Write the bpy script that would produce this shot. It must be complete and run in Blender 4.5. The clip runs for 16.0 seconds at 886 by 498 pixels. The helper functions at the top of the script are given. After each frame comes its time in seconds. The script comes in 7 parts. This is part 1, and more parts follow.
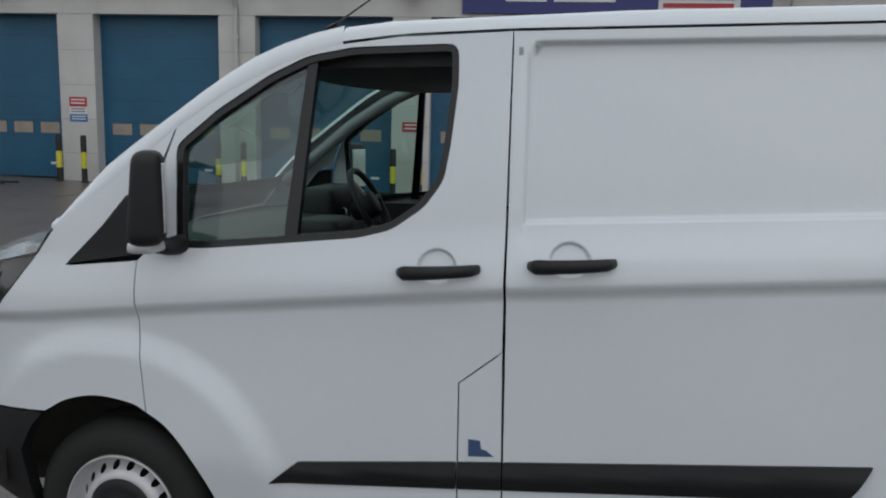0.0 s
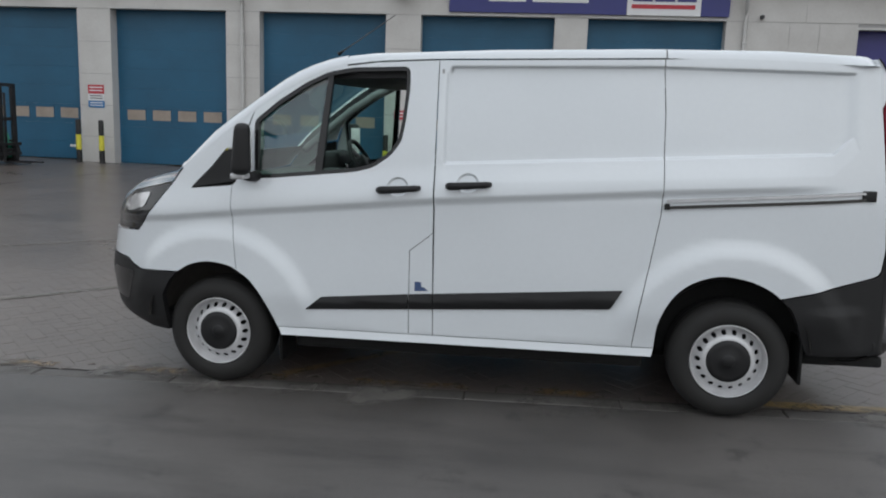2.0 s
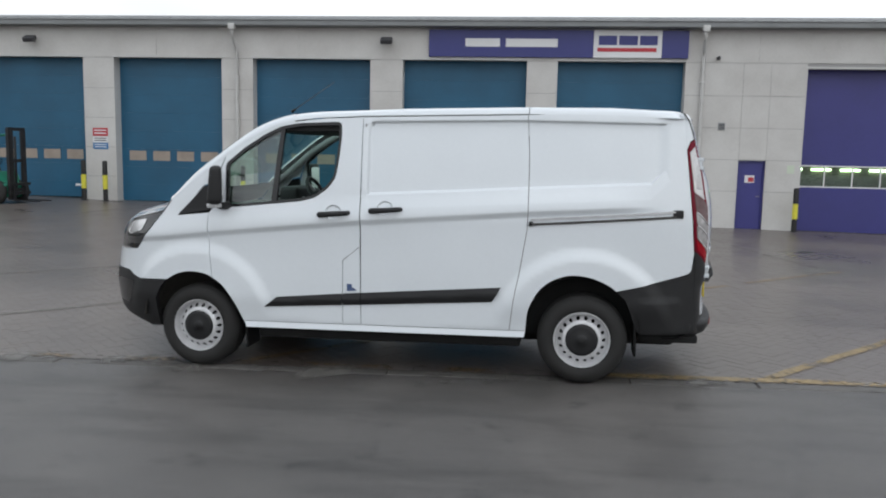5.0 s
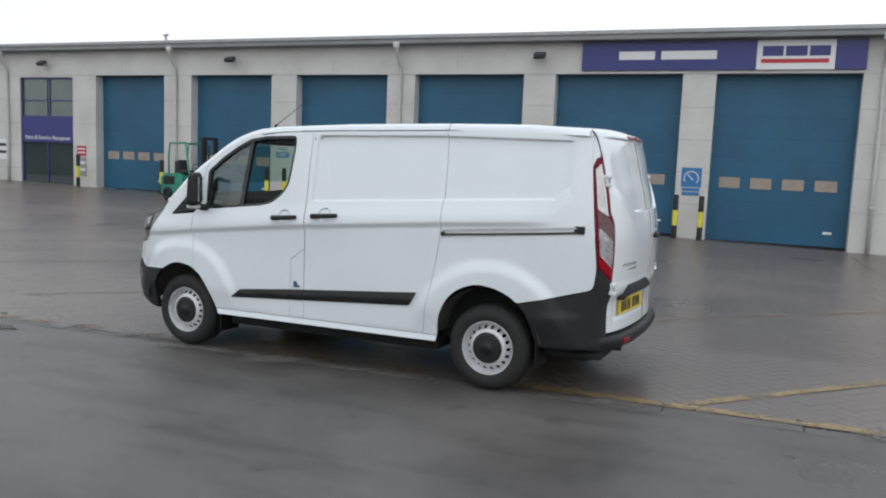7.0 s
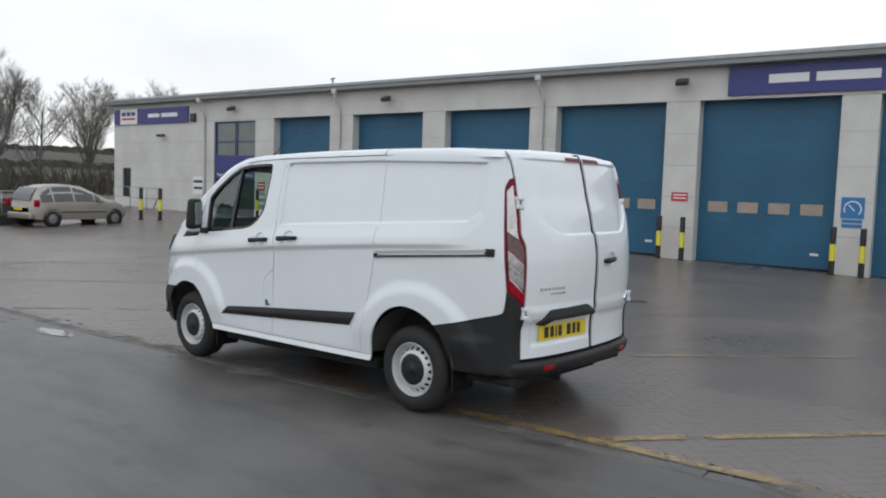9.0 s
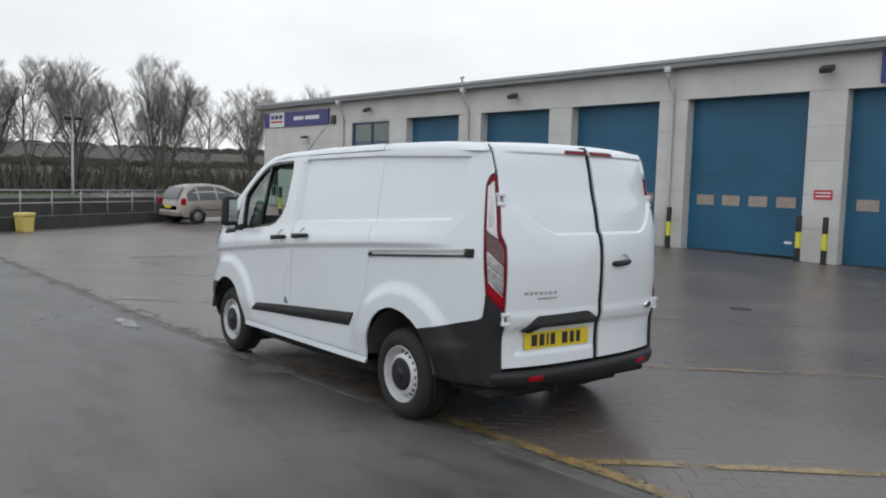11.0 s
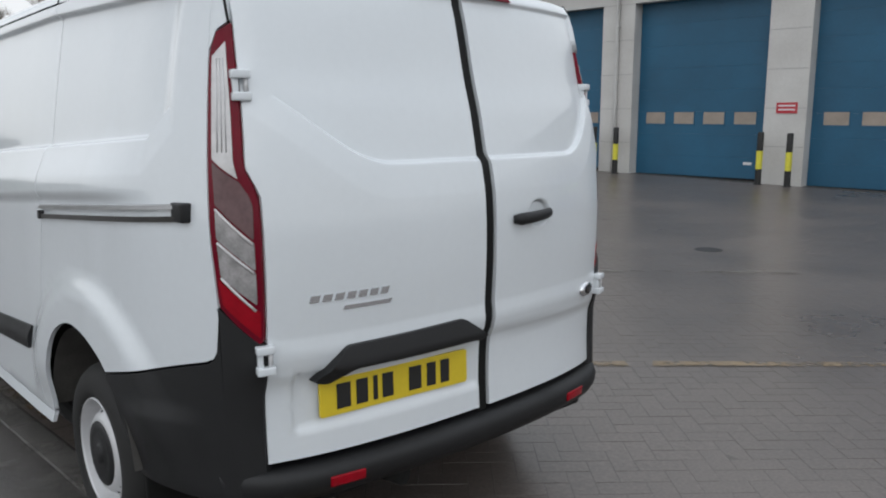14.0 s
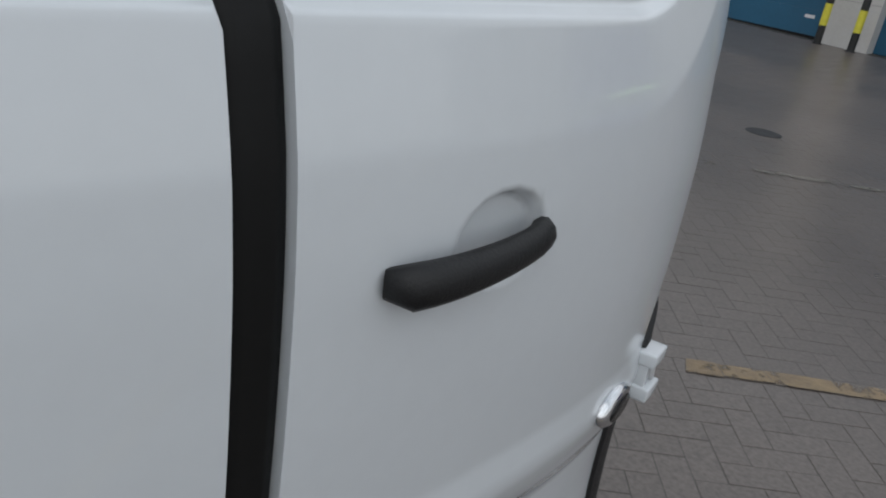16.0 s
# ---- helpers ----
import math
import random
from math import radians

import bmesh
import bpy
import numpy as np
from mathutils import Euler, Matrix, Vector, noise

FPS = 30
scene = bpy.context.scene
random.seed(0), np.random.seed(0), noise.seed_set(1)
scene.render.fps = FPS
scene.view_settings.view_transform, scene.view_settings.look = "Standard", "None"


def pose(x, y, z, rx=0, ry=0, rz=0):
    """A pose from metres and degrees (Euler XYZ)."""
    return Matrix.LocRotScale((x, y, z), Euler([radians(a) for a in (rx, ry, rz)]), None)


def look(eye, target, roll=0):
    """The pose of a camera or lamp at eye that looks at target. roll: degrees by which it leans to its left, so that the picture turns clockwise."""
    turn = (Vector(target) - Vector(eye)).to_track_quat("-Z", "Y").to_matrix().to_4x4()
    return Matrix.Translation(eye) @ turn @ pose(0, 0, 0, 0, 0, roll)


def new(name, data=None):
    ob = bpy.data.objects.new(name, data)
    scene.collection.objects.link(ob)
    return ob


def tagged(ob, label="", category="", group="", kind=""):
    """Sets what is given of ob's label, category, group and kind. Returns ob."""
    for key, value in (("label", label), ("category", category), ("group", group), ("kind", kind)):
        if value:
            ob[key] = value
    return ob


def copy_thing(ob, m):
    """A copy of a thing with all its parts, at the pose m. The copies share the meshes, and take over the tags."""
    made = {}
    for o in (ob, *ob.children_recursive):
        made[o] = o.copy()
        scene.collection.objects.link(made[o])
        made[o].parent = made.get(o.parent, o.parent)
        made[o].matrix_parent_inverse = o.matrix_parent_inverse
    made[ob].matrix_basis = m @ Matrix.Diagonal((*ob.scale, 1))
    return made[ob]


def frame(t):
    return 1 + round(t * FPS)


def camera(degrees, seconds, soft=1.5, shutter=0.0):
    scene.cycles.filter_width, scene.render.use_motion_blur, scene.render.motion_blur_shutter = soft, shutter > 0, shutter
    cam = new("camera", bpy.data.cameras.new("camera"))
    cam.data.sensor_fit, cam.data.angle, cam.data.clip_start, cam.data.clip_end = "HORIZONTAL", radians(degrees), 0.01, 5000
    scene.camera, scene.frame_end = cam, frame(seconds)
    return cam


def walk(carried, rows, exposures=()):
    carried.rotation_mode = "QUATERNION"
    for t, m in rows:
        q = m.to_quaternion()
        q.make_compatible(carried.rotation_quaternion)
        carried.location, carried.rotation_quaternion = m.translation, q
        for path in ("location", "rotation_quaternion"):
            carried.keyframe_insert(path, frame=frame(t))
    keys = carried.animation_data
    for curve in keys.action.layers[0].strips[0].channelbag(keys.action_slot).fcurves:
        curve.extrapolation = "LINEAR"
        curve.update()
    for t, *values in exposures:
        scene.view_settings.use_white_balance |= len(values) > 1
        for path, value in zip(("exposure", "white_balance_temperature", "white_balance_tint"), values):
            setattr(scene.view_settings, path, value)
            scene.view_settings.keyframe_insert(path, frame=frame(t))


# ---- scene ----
from mathutils.geometry import delaunay_2d_cdt

cam = camera(59.0, 16.0, soft=2.0)
PATH = [
    (0, (1.506, -2.303, 1.611), (1.169, -0.354, 1.313), 1.43),
    (0.5, (1.616, -2.866, 1.599), (1.421, -0.909, 1.236), -1.30),
    (1, (1.805, -3.328, 1.609), (1.552, -1.386, 1.206), 0.53),
    (1.5, (1.908, -3.807, 1.615), (1.685, -1.849, 1.273), 1.67),
    (2, (2.063, -4.282, 1.583), (1.742, -2.335, 1.259), 1.92),
    (2.5, (2.102, -4.707, 1.639), (1.847, -2.749, 1.324), 2.65),
    (3, (2.197, -5.169, 1.682), (1.980, -3.198, 1.421), 1.79),
    (3.2, (2.243, -5.261, 1.670), (2.025, -3.290, 1.406), 1.71),
    (5.3, (3.126, -5.582, 1.641), (2.734, -3.635, 1.406), 0.89),
    (5.5, (3.347, -5.500, 1.642), (2.895, -3.567, 1.402), 0.91),
    (6, (3.907, -5.519, 1.662), (3.326, -3.616, 1.463), 2.88),
    (6.5, (4.486, -5.460, 1.709), (3.800, -3.597, 1.462), 3.31),
    (7, (5.049, -5.290, 1.709), (4.198, -3.494, 1.487), 2.32),
    (7.5, (5.566, -5.201, 1.707), (4.562, -3.498, 1.402), 1.45),
    (8, (6.023, -4.916, 1.696), (4.916, -3.264, 1.475), 2.18),
    (8.5, (6.499, -4.623, 1.694), (5.311, -3.021, 1.540), 2.06),
    (9, (6.794, -4.264, 1.697), (5.508, -2.739, 1.544), 1.84),
    (9.2, (6.887, -4.076, 1.704), (5.529, -2.615, 1.558), 1.44),
    (11.3, (7.413, -3.110, 1.711), (5.838, -1.889, 1.543), 1.33),
    (11.5, (7.394, -3.053, 1.689), (5.810, -1.843, 1.518), 1.06),
    (12, (7.194, -2.830, 1.614), (5.649, -1.591, 1.338), 1.08),
    (12.5, (6.882, -2.373, 1.577), (5.389, -1.075, 1.282), -0.29),
    (13, (6.492, -1.857, 1.579), (4.944, -0.633, 1.255), -0.06),
    (13.5, (6.096, -1.374, 1.584), (4.629, -0.059, 1.240), -0.30),
    (14, (5.699, -0.864, 1.543), (4.238, 0.459, 1.203), 0.04),
    (14.5, (5.296, -0.433, 1.519), (3.879, 0.932, 1.158), 1.02),
    (15, (4.999, 0.007, 1.484), (3.674, 1.448, 1.073), -0.57),
    (15.5, (4.622, 0.413, 1.488), (3.153, 1.600, 0.829), 1.49),
    (16, (4.327, 0.748, 1.476), (2.997, 2.004, 0.668), 8.91),
]
EXPOSURES = [(0, -0.50), (0.5, -0.52), (1, -0.40), (1.5, -0.28), (2, -0.18), (2.5, -0.02), (3, 0.06), (5.5, 0.09), (6.5, 0.12), (7.5, 0.10), (9, 0.0), (11.5, -0.06), (12, 0.04), (12.5, 0.20), (13, 0.24), (13.5, 0.10), (14, -0.07), (14.5, -0.22), (15, -0.29), (15.5, -0.40), (16, -0.38)]
walk(cam, [(t, look(eye, target, roll)) for t, eye, target, roll in PATH], EXPOSURES)

# ---- overcast daylight
world = bpy.data.worlds.new("overcast_sky")
scene.world = world
world.use_nodes = True
wn, wl = world.node_tree.nodes, world.node_tree.links
back = wn["Background"]
sky = wn.new("ShaderNodeTexSky")
sky.sky_type, sky.sun_disc = "NISHITA", False
sky.sun_elevation, sky.sun_rotation = radians(48), radians(225)
cloud_at = wn.new("ShaderNodeTexCoord")
squash = wn.new("ShaderNodeMapping")
squash.inputs["Scale"].default_value = (1.0, 1.0, 3.0)
cloud = wn.new("ShaderNodeTexNoise")
cloud.inputs["Scale"].default_value, cloud.inputs["Detail"].default_value, cloud.inputs["Roughness"].default_value = 1.7, 5.0, 0.5
tone = wn.new("ShaderNodeValToRGB")
tone.color_ramp.elements[0].position, tone.color_ramp.elements[1].position = 0.36, 0.62
tone.color_ramp.elements[0].color = (7.4, 8.3, 9.2, 1)
tone.color_ramp.elements[1].color = (12.6, 13.4, 14.4, 1)
veil = wn.new("ShaderNodeMix")
veil.data_type = "RGBA"
veil.inputs["Factor"].default_value = 0.94
wl.new(cloud_at.outputs["Generated"], squash.inputs["Vector"])
wl.new(squash.outputs["Vector"], cloud.inputs["Vector"])
wl.new(cloud.outputs["Fac"], tone.inputs["Fac"])
height = wn.new("ShaderNodeSeparateXYZ")
low = wn.new("ShaderNodeMapRange")
low.inputs["From Min"].default_value, low.inputs["From Max"].default_value = 0.05, 0.75
low.inputs["To Min"].default_value, low.inputs["To Max"].default_value = 0.75, 0.0
pale = wn.new("ShaderNodeMix")
pale.data_type = "RGBA"
pale.inputs["B"].default_value = (9.5, 9.5, 9.45, 1)
wl.new(cloud_at.outputs["Generated"], height.inputs["Vector"])
wl.new(height.outputs["Z"], low.inputs["Value"])
wl.new(low.outputs["Result"], pale.inputs["Factor"])
wl.new(tone.outputs["Color"], pale.inputs["A"])
wl.new(sky.outputs["Color"], veil.inputs["A"])
wl.new(pale.outputs["Result"], veil.inputs["B"])
wl.new(veil.outputs["Result"], back.inputs["Color"])
back.inputs["Strength"].default_value = 0.1

sun = new("sun", bpy.data.lights.new("sun", "SUN"))
sun.data.energy, sun.data.angle, sun.data.color = 0.55, radians(80), (1.0, 0.97, 0.93)
sun.matrix_basis = look((32, -32, 50), (0, 0, 0))


# ---- building helpers
def part(name, bm, material, parent=None, label="", smooth=False, normals=None):
    me = bpy.data.meshes.new(name)
    bm.to_mesh(me)
    bm.free()
    me.materials.append(material)
    if smooth:
        me.polygons.foreach_set("use_smooth", [True] * len(me.polygons))
        if normals is not None:
            me.normals_split_custom_set_from_vertices(normals)
    ob = new(name, me)
    ob.parent = parent
    if label:
        tagged(ob, label)
    return ob


def empty(name, m, label, category, group="", kind=""):
    ob = new(name)
    ob.matrix_basis = m
    return tagged(ob, label, category, group, kind)


def thing(name, bm, material, label, category, group="", kind="", smooth=False):
    return tagged(part(name, bm, material, None, "", smooth), label, category, group, kind)


def add_box(bm, x0, x1, y0, y1, z0, z1, bevel=0.0, m=None, segments=2):
    made = bmesh.ops.create_cube(bm, size=1)["verts"]
    for v in made:
        v.co = Vector(((x0 + x1) / 2 + v.co.x * (x1 - x0), (y0 + y1) / 2 + v.co.y * (y1 - y0), (z0 + z1) / 2 + v.co.z * (z1 - z0)))
    if bevel > 0:
        edges = list({e for v in made for e in v.link_edges})
        made = list({v for f in bmesh.ops.bevel(bm, geom=edges, offset=bevel, segments=segments, affect="EDGES", profile=0.6)["faces"] for v in f.verts} | {v for v in made if v.is_valid})
    if m is not None:
        bmesh.ops.transform(bm, matrix=m, verts=made)
    return made


def box(x0, x1, y0, y1, z0, z1, bevel=0.0, m=None):
    bm = bmesh.new()
    add_box(bm, x0, x1, y0, y1, z0, z1, bevel, m)
    return bm


def add_tube(bm, points, radius, sides=10, closed=False, caps=True):
    """A round bar along points; radius may be one number or one for each point."""
    pts = [Vector(p) for p in points]
    rings = []
    for i, p in enumerate(pts):
        a = pts[(i - 1) % len(pts)] if closed or i else p
        b = pts[(i + 1) % len(pts)] if closed or i < len(pts) - 1 else p
        d = (b - a).normalized()
        u = d.orthogonal().normalized() if abs(d.z) > 0.95 else d.cross(Vector((0, 0, 1))).normalized()
        w = d.cross(u)
        r = radius[i] if isinstance(radius, (list, tuple)) else radius
        rings.append([bm.verts.new(p + r * (math.cos(2 * math.pi * k / sides) * u + math.sin(2 * math.pi * k / sides) * w)) for k in range(sides)])
    for i in range(len(rings) if closed else len(rings) - 1):
        a, b = rings[i], rings[(i + 1) % len(rings)]
        for k in range(sides):
            bm.faces.new((a[k], a[(k + 1) % sides], b[(k + 1) % sides], b[k]))
    if caps and not closed:
        bm.faces.new(rings[0][::-1])
        bm.faces.new(rings[-1])
    return bm


def tube(points, radius, sides=10, closed=False):
    bm = add_tube(bmesh.new(), points, radius, sides, closed)
    bmesh.ops.recalc_face_normals(bm, faces=bm.faces)
    return bm


def add_lathe(bm, profile, m, sides=48):
    """Turns (radius, height) points round the axis z of m."""
    rings = []
    for r, h in profile:
        rings.append([bm.verts.new(m @ Vector((max(r, 1e-4) * math.cos(2 * math.pi * k / sides), max(r, 1e-4) * math.sin(2 * math.pi * k / sides), h))) for k in range(sides)])
    for a, b in zip(rings, rings[1:]):
        for k in range(sides):
            bm.faces.new((a[k], a[(k + 1) % sides], b[(k + 1) % sides], b[k]))
    return bm


def lathe(profile, m=Matrix(), sides=48):
    bm = add_lathe(bmesh.new(), profile, m, sides)
    bmesh.ops.recalc_face_normals(bm, faces=bm.faces)
    return bm


def add_prism(bm, outline, m, depth):
    """A flat outline in the plane x, y of m, pushed out along its z."""
    lo = [bm.verts.new(m @ Vector((x, y, 0))) for x, y in outline]
    hi = [bm.verts.new(m @ Vector((x, y, depth))) for x, y in outline]
    bm.faces.new(lo[::-1])
    bm.faces.new(hi)
    for k in range(len(lo)):
        bm.faces.new((lo[k], lo[(k + 1) % len(lo)], hi[(k + 1) % len(lo)], hi[k]))
    return bm


def prism(outline, m, depth):
    bm = add_prism(bmesh.new(), outline, m, depth)
    bmesh.ops.recalc_face_normals(bm, faces=bm.faces)
    return bm


def rounded(points, r, n=5):
    """An outline with its corners rounded; a point may carry its own radius."""
    out = []
    for i, p in enumerate(points):
        rad = p[2] if len(p) > 2 else r
        p0, p1, p2 = Vector(points[i - 1][:2]), Vector(p[:2]), Vector(points[(i + 1) % len(points)][:2])
        a, b = (p0 - p1), (p2 - p1)
        cut = min(rad, a.length * 0.49, b.length * 0.49)
        if cut < 1e-4:
            out.append(tuple(p1))
            continue
        s, e = p1 + a.normalized() * cut, p1 + b.normalized() * cut
        for k in range(n + 1):
            t = k / n
            out.append(tuple(s * (1 - t) ** 2 + p1 * 2 * t * (1 - t) + e * t * t))
    return out


def resampled(loop, size):
    out = []
    for a, b in zip(loop, loop[1:] + loop[:1]):
        n = max(1, math.ceil(math.dist(a, b) / size))
        out += [(a[0] + (b[0] - a[0]) * k / n, a[1] + (b[1] - a[1]) * k / n) for k in range(n)]
    return out


def inside(p, loop):
    hit, x, y = False, p[0], p[1]
    for (x0, y0), (x1, y1) in zip(loop, loop[1:] + loop[:1]):
        if (y0 > y) != (y1 > y) and x < (x1 - x0) * (y - y0) / (y1 - y0) + x0:
            hit = not hit
    return hit


def shrunk(loop, d):
    """The outline moved inwards by d."""
    area = sum(a[0] * b[1] - b[0] * a[1] for a, b in zip(loop, loop[1:] + loop[:1]))
    s = 1 if area > 0 else -1
    out = []
    for i, p in enumerate(loop):
        a, b = Vector(loop[i - 1]), Vector(loop[(i + 1) % len(loop)])
        t = b - a
        if t.length < 1e-9:
            out.append(p)
            continue
        t.normalize()
        out.append((p[0] - s * t.y * d, p[1] + s * t.x * d))
    return out


def skin(outline, surface, depth, size=0.03, holes=(), extra=(), gap=0.0022, mirror=None, flange=True):
    """A sheet over an outline on a curved surface, with exact normals and a turned-in rim. surface maps two numbers to a place."""
    loops = [resampled(shrunk(resampled(list(outline), size), gap), size)]
    loops += [resampled(list(h), size) for h in holes]
    flat, edges = [], []
    for lp in loops:
        s = len(flat)
        flat += lp
        edges += [(s + k, s + (k + 1) % len(lp)) for k in range(len(lp))]
    rim = len(flat)
    xs, ys = [p[0] for p in loops[0]], [p[1] for p in loops[0]]
    near = {}

    def far_from(p, d):
        c = (int(p[0] / size), int(p[1] / size))
        return all(math.dist(p, q) > d for i in (-1, 0, 1) for j in (-1, 0, 1) for q in near.get((c[0] + i, c[1] + j), ()))

    def keep(p):
        flat.append(p)
        near.setdefault((int(p[0] / size), int(p[1] / size)), []).append(p)

    for p in list(flat):
        near.setdefault((int(p[0] / size), int(p[1] / size)), []).append(p)
    for p in extra:
        if far_from(p, 0.0045) and inside(p, loops[0]) and not any(inside(p, h) for h in loops[1:]):
            keep(p)
    for p in [(x, y) for x in np.arange(min(xs) + size / 2, max(xs), size) for y in np.arange(min(ys) + size / 2, max(ys), size)]:
        if far_from(p, size * 0.55) and inside(p, loops[0]) and not any(inside(p, h) for h in loops[1:]):
            keep(p)
    pts, _, tris, _, _, _ = delaunay_2d_cdt([Vector(p) for p in flat], edges, [], 0, 1e-6)
    bm = bmesh.new()
    normals = []

    def at(u, v):
        p = Vector(surface(u, v))
        if mirror is not None:
            p.y = 2 * mirror - p.y
        return p

    def normal(u, v):
        e = 0.003
        n = (at(u + e, v) - at(u - e, v)).cross(at(u, v + e) - at(u, v - e)).normalized()
        return -n if n.dot(depth_m) > 0 else n

    depth_m = Vector(depth)
    if mirror is not None:
        depth_m.y = -depth_m.y
    verts = []
    for p in pts:
        verts.append(bm.verts.new(at(*p)))
        normals.append(normal(*p))
    for t in tris:
        c = (sum(pts[k][0] for k in t) / 3, sum(pts[k][1] for k in t) / 3)
        if inside(c, loops[0]) and not any(inside(c, h) for h in loops[1:]):
            f = bm.faces.new([verts[k] for k in t])
            f.normal_update()
            if f.normal.dot(depth_m) > 0:
                f.normal_flip()
    if flange:
        for lp in loops:
            base = [at(*p) for p in lp]
            nn = [normal(*p) for p in lp]
            top = [bm.verts.new(b) for b in base]
            low = [bm.verts.new(b + depth_m) for b in base]
            for k in range(len(lp)):
                j = (k + 1) % len(lp)
                f = bm.faces.new((top[k], top[j], low[j], low[k]))
            for k in range(len(lp)):
                side_way = (base[k] - base[k - 1]).cross(depth_m)
                normals.append(side_way.normalized() if side_way.length > 1e-9 else nn[k])
            normals += normals[-len(lp):]
    loose = [v for v in bm.verts if not v.link_faces]
    if loose:
        gone = {v.index for v in loose}
        bm.verts.index_update()
        gone = {v.index for v in loose}
        normals = [n for k, n in enumerate(normals) if k not in gone]
        bmesh.ops.delete(bm, geom=loose, context="VERTS")
    return bm, normals


def grid_sheet(rows, thick=None):
    """A sheet through rows of points."""
    bm = bmesh.new()
    v = [[bm.verts.new(p) for p in row] for row in rows]
    for a, b in zip(v, v[1:]):
        for k in range(len(a) - 1):
            bm.faces.new((a[k], a[k + 1], b[k + 1], b[k]))
    bmesh.ops.recalc_face_normals(bm, faces=bm.faces)
    return bm


# ---- materials
def mat(name, base, rough=0.5, metal=0.0, vary=0.0, scale=6.0, fine=90.0, bump=0.0, coat=0.0, stain=None, alpha=None, emit=None, spec=None):
    """A plain material with variation at two scales: broad patches and fine grain, both in roughness and colour."""
    m = bpy.data.materials.new(name)
    m.use_nodes = True
    n, l = m.node_tree.nodes, m.node_tree.links
    p = n["Principled BSDF"]
    p.inputs["Base Color"].default_value = (*base, 1)
    p.inputs["Roughness"].default_value = rough
    p.inputs["Metallic"].default_value = metal
    p.inputs["Coat Weight"].default_value = coat
    p.inputs["Coat Roughness"].default_value = 0.06
    if spec is not None:
        p.inputs["Specular IOR Level"].default_value = spec
    if emit:
        p.inputs["Emission Color"].default_value = (*base, 1)
        p.inputs["Emission Strength"].default_value = emit
    if vary > 0 or bump > 0:
        co = n.new("ShaderNodeTexCoord")
        a = n.new("ShaderNodeTexNoise")
        a.inputs["Scale"].default_value, a.inputs["Detail"].default_value = scale, 5.0
        b = n.new("ShaderNodeTexNoise")
        b.inputs["Scale"].default_value, b.inputs["Detail"].default_value = fine, 3.0
        for t in (a, b):
            l.new(co.outputs["Object"], t.inputs["Vector"])
        add = n.new("ShaderNodeMath")
        add.operation = "MULTIPLY_ADD"
        l.new(b.outputs["Fac"], add.inputs[0])
        add.inputs[1].default_value = 0.4
        l.new(a.outputs["Fac"], add.inputs[2])
        ramp = n.new("ShaderNodeValToRGB")
        ramp.color_ramp.elements[0].position, ramp.color_ramp.elements[1].position = 0.45, 0.95
        dark = stain or tuple(c * (1 - vary) for c in base)
        ramp.color_ramp.elements[0].color = (*dark, 1)
        ramp.color_ramp.elements[1].color = (*base, 1)
        l.new(add.outputs[0], ramp.inputs["Fac"])
        l.new(ramp.outputs["Color"], p.inputs["Base Color"])
        rr = n.new("ShaderNodeMapRange")
        rr.inputs["To Min"].default_value, rr.inputs["To Max"].default_value = min(1, rough * (1 + vary * 0.6)), rough * (1 - vary * 0.4)
        l.new(add.outputs[0], rr.inputs["Value"])
        l.new(rr.outputs["Result"], p.inputs["Roughness"])
        if bump > 0:
            bp = n.new("ShaderNodeBump")
            bp.inputs["Strength"].default_value, bp.inputs["Distance"].default_value = bump, 0.004
            l.new(b.outputs["Fac"], bp.inputs["Height"])
            l.new(bp.outputs["Normal"], p.inputs["Normal"])
    return m


def glass_mat(name, tint, rough=0.0, body=0.0):
    """Thin window glass: clear with a tint, and a clean reflection."""
    m = bpy.data.materials.new(name)
    m.use_nodes = True
    n, l = m.node_tree.nodes, m.node_tree.links
    n.remove(n["Principled BSDF"])
    tr, gl, mix, fr = n.new("ShaderNodeBsdfTransparent"), n.new("ShaderNodeBsdfGlossy"), n.new("ShaderNodeMixShader"), n.new("ShaderNodeLayerWeight")
    tr.inputs["Color"].default_value = (*tint, 1)
    gl.inputs["Roughness"].default_value = rough
    power, share = n.new("ShaderNodeMath"), n.new("ShaderNodeMath")
    power.operation, share.operation = "POWER", "MULTIPLY_ADD"
    power.inputs[1].default_value = 4.0
    share.inputs[1].default_value, share.inputs[2].default_value = 0.9, 0.045 + body
    l.new(fr.outputs["Facing"], power.inputs[0])
    l.new(power.outputs[0], share.inputs[0])
    l.new(share.outputs[0], mix.inputs["Fac"])
    l.new(tr.outputs[0], mix.inputs[1])
    l.new(gl.outputs[0], mix.inputs[2])
    l.new(mix.outputs[0], n["Material Output"].inputs["Surface"])
    return m


WHITE = mat("white_paint", (0.70, 0.735, 0.765), 0.27, coat=0.9, vary=0.05, scale=1.6, fine=40)
BLACKPLASTIC = mat("grained_black_plastic", (0.012, 0.012, 0.013), 0.52, spec=0.4, vary=0.3, scale=5, fine=350, bump=0.25)
TRIMBLACK = mat("gloss_black_trim", (0.012, 0.012, 0.013), 0.2, vary=0.2, scale=4)
RUBBER = mat("black_rubber_seal", (0.007, 0.007, 0.007), 0.6, spec=0.25, vary=0.2, scale=8)
TYRE = mat("tyre_rubber", (0.010, 0.010, 0.010), 0.82, vary=0.45, scale=9, fine=160, bump=0.3, stain=(0.019, 0.018, 0.017))
STEEL = mat("silver_painted_steel", (0.64, 0.64, 0.65), 0.30, metal=0.22, vary=0.15, scale=12, fine=120)
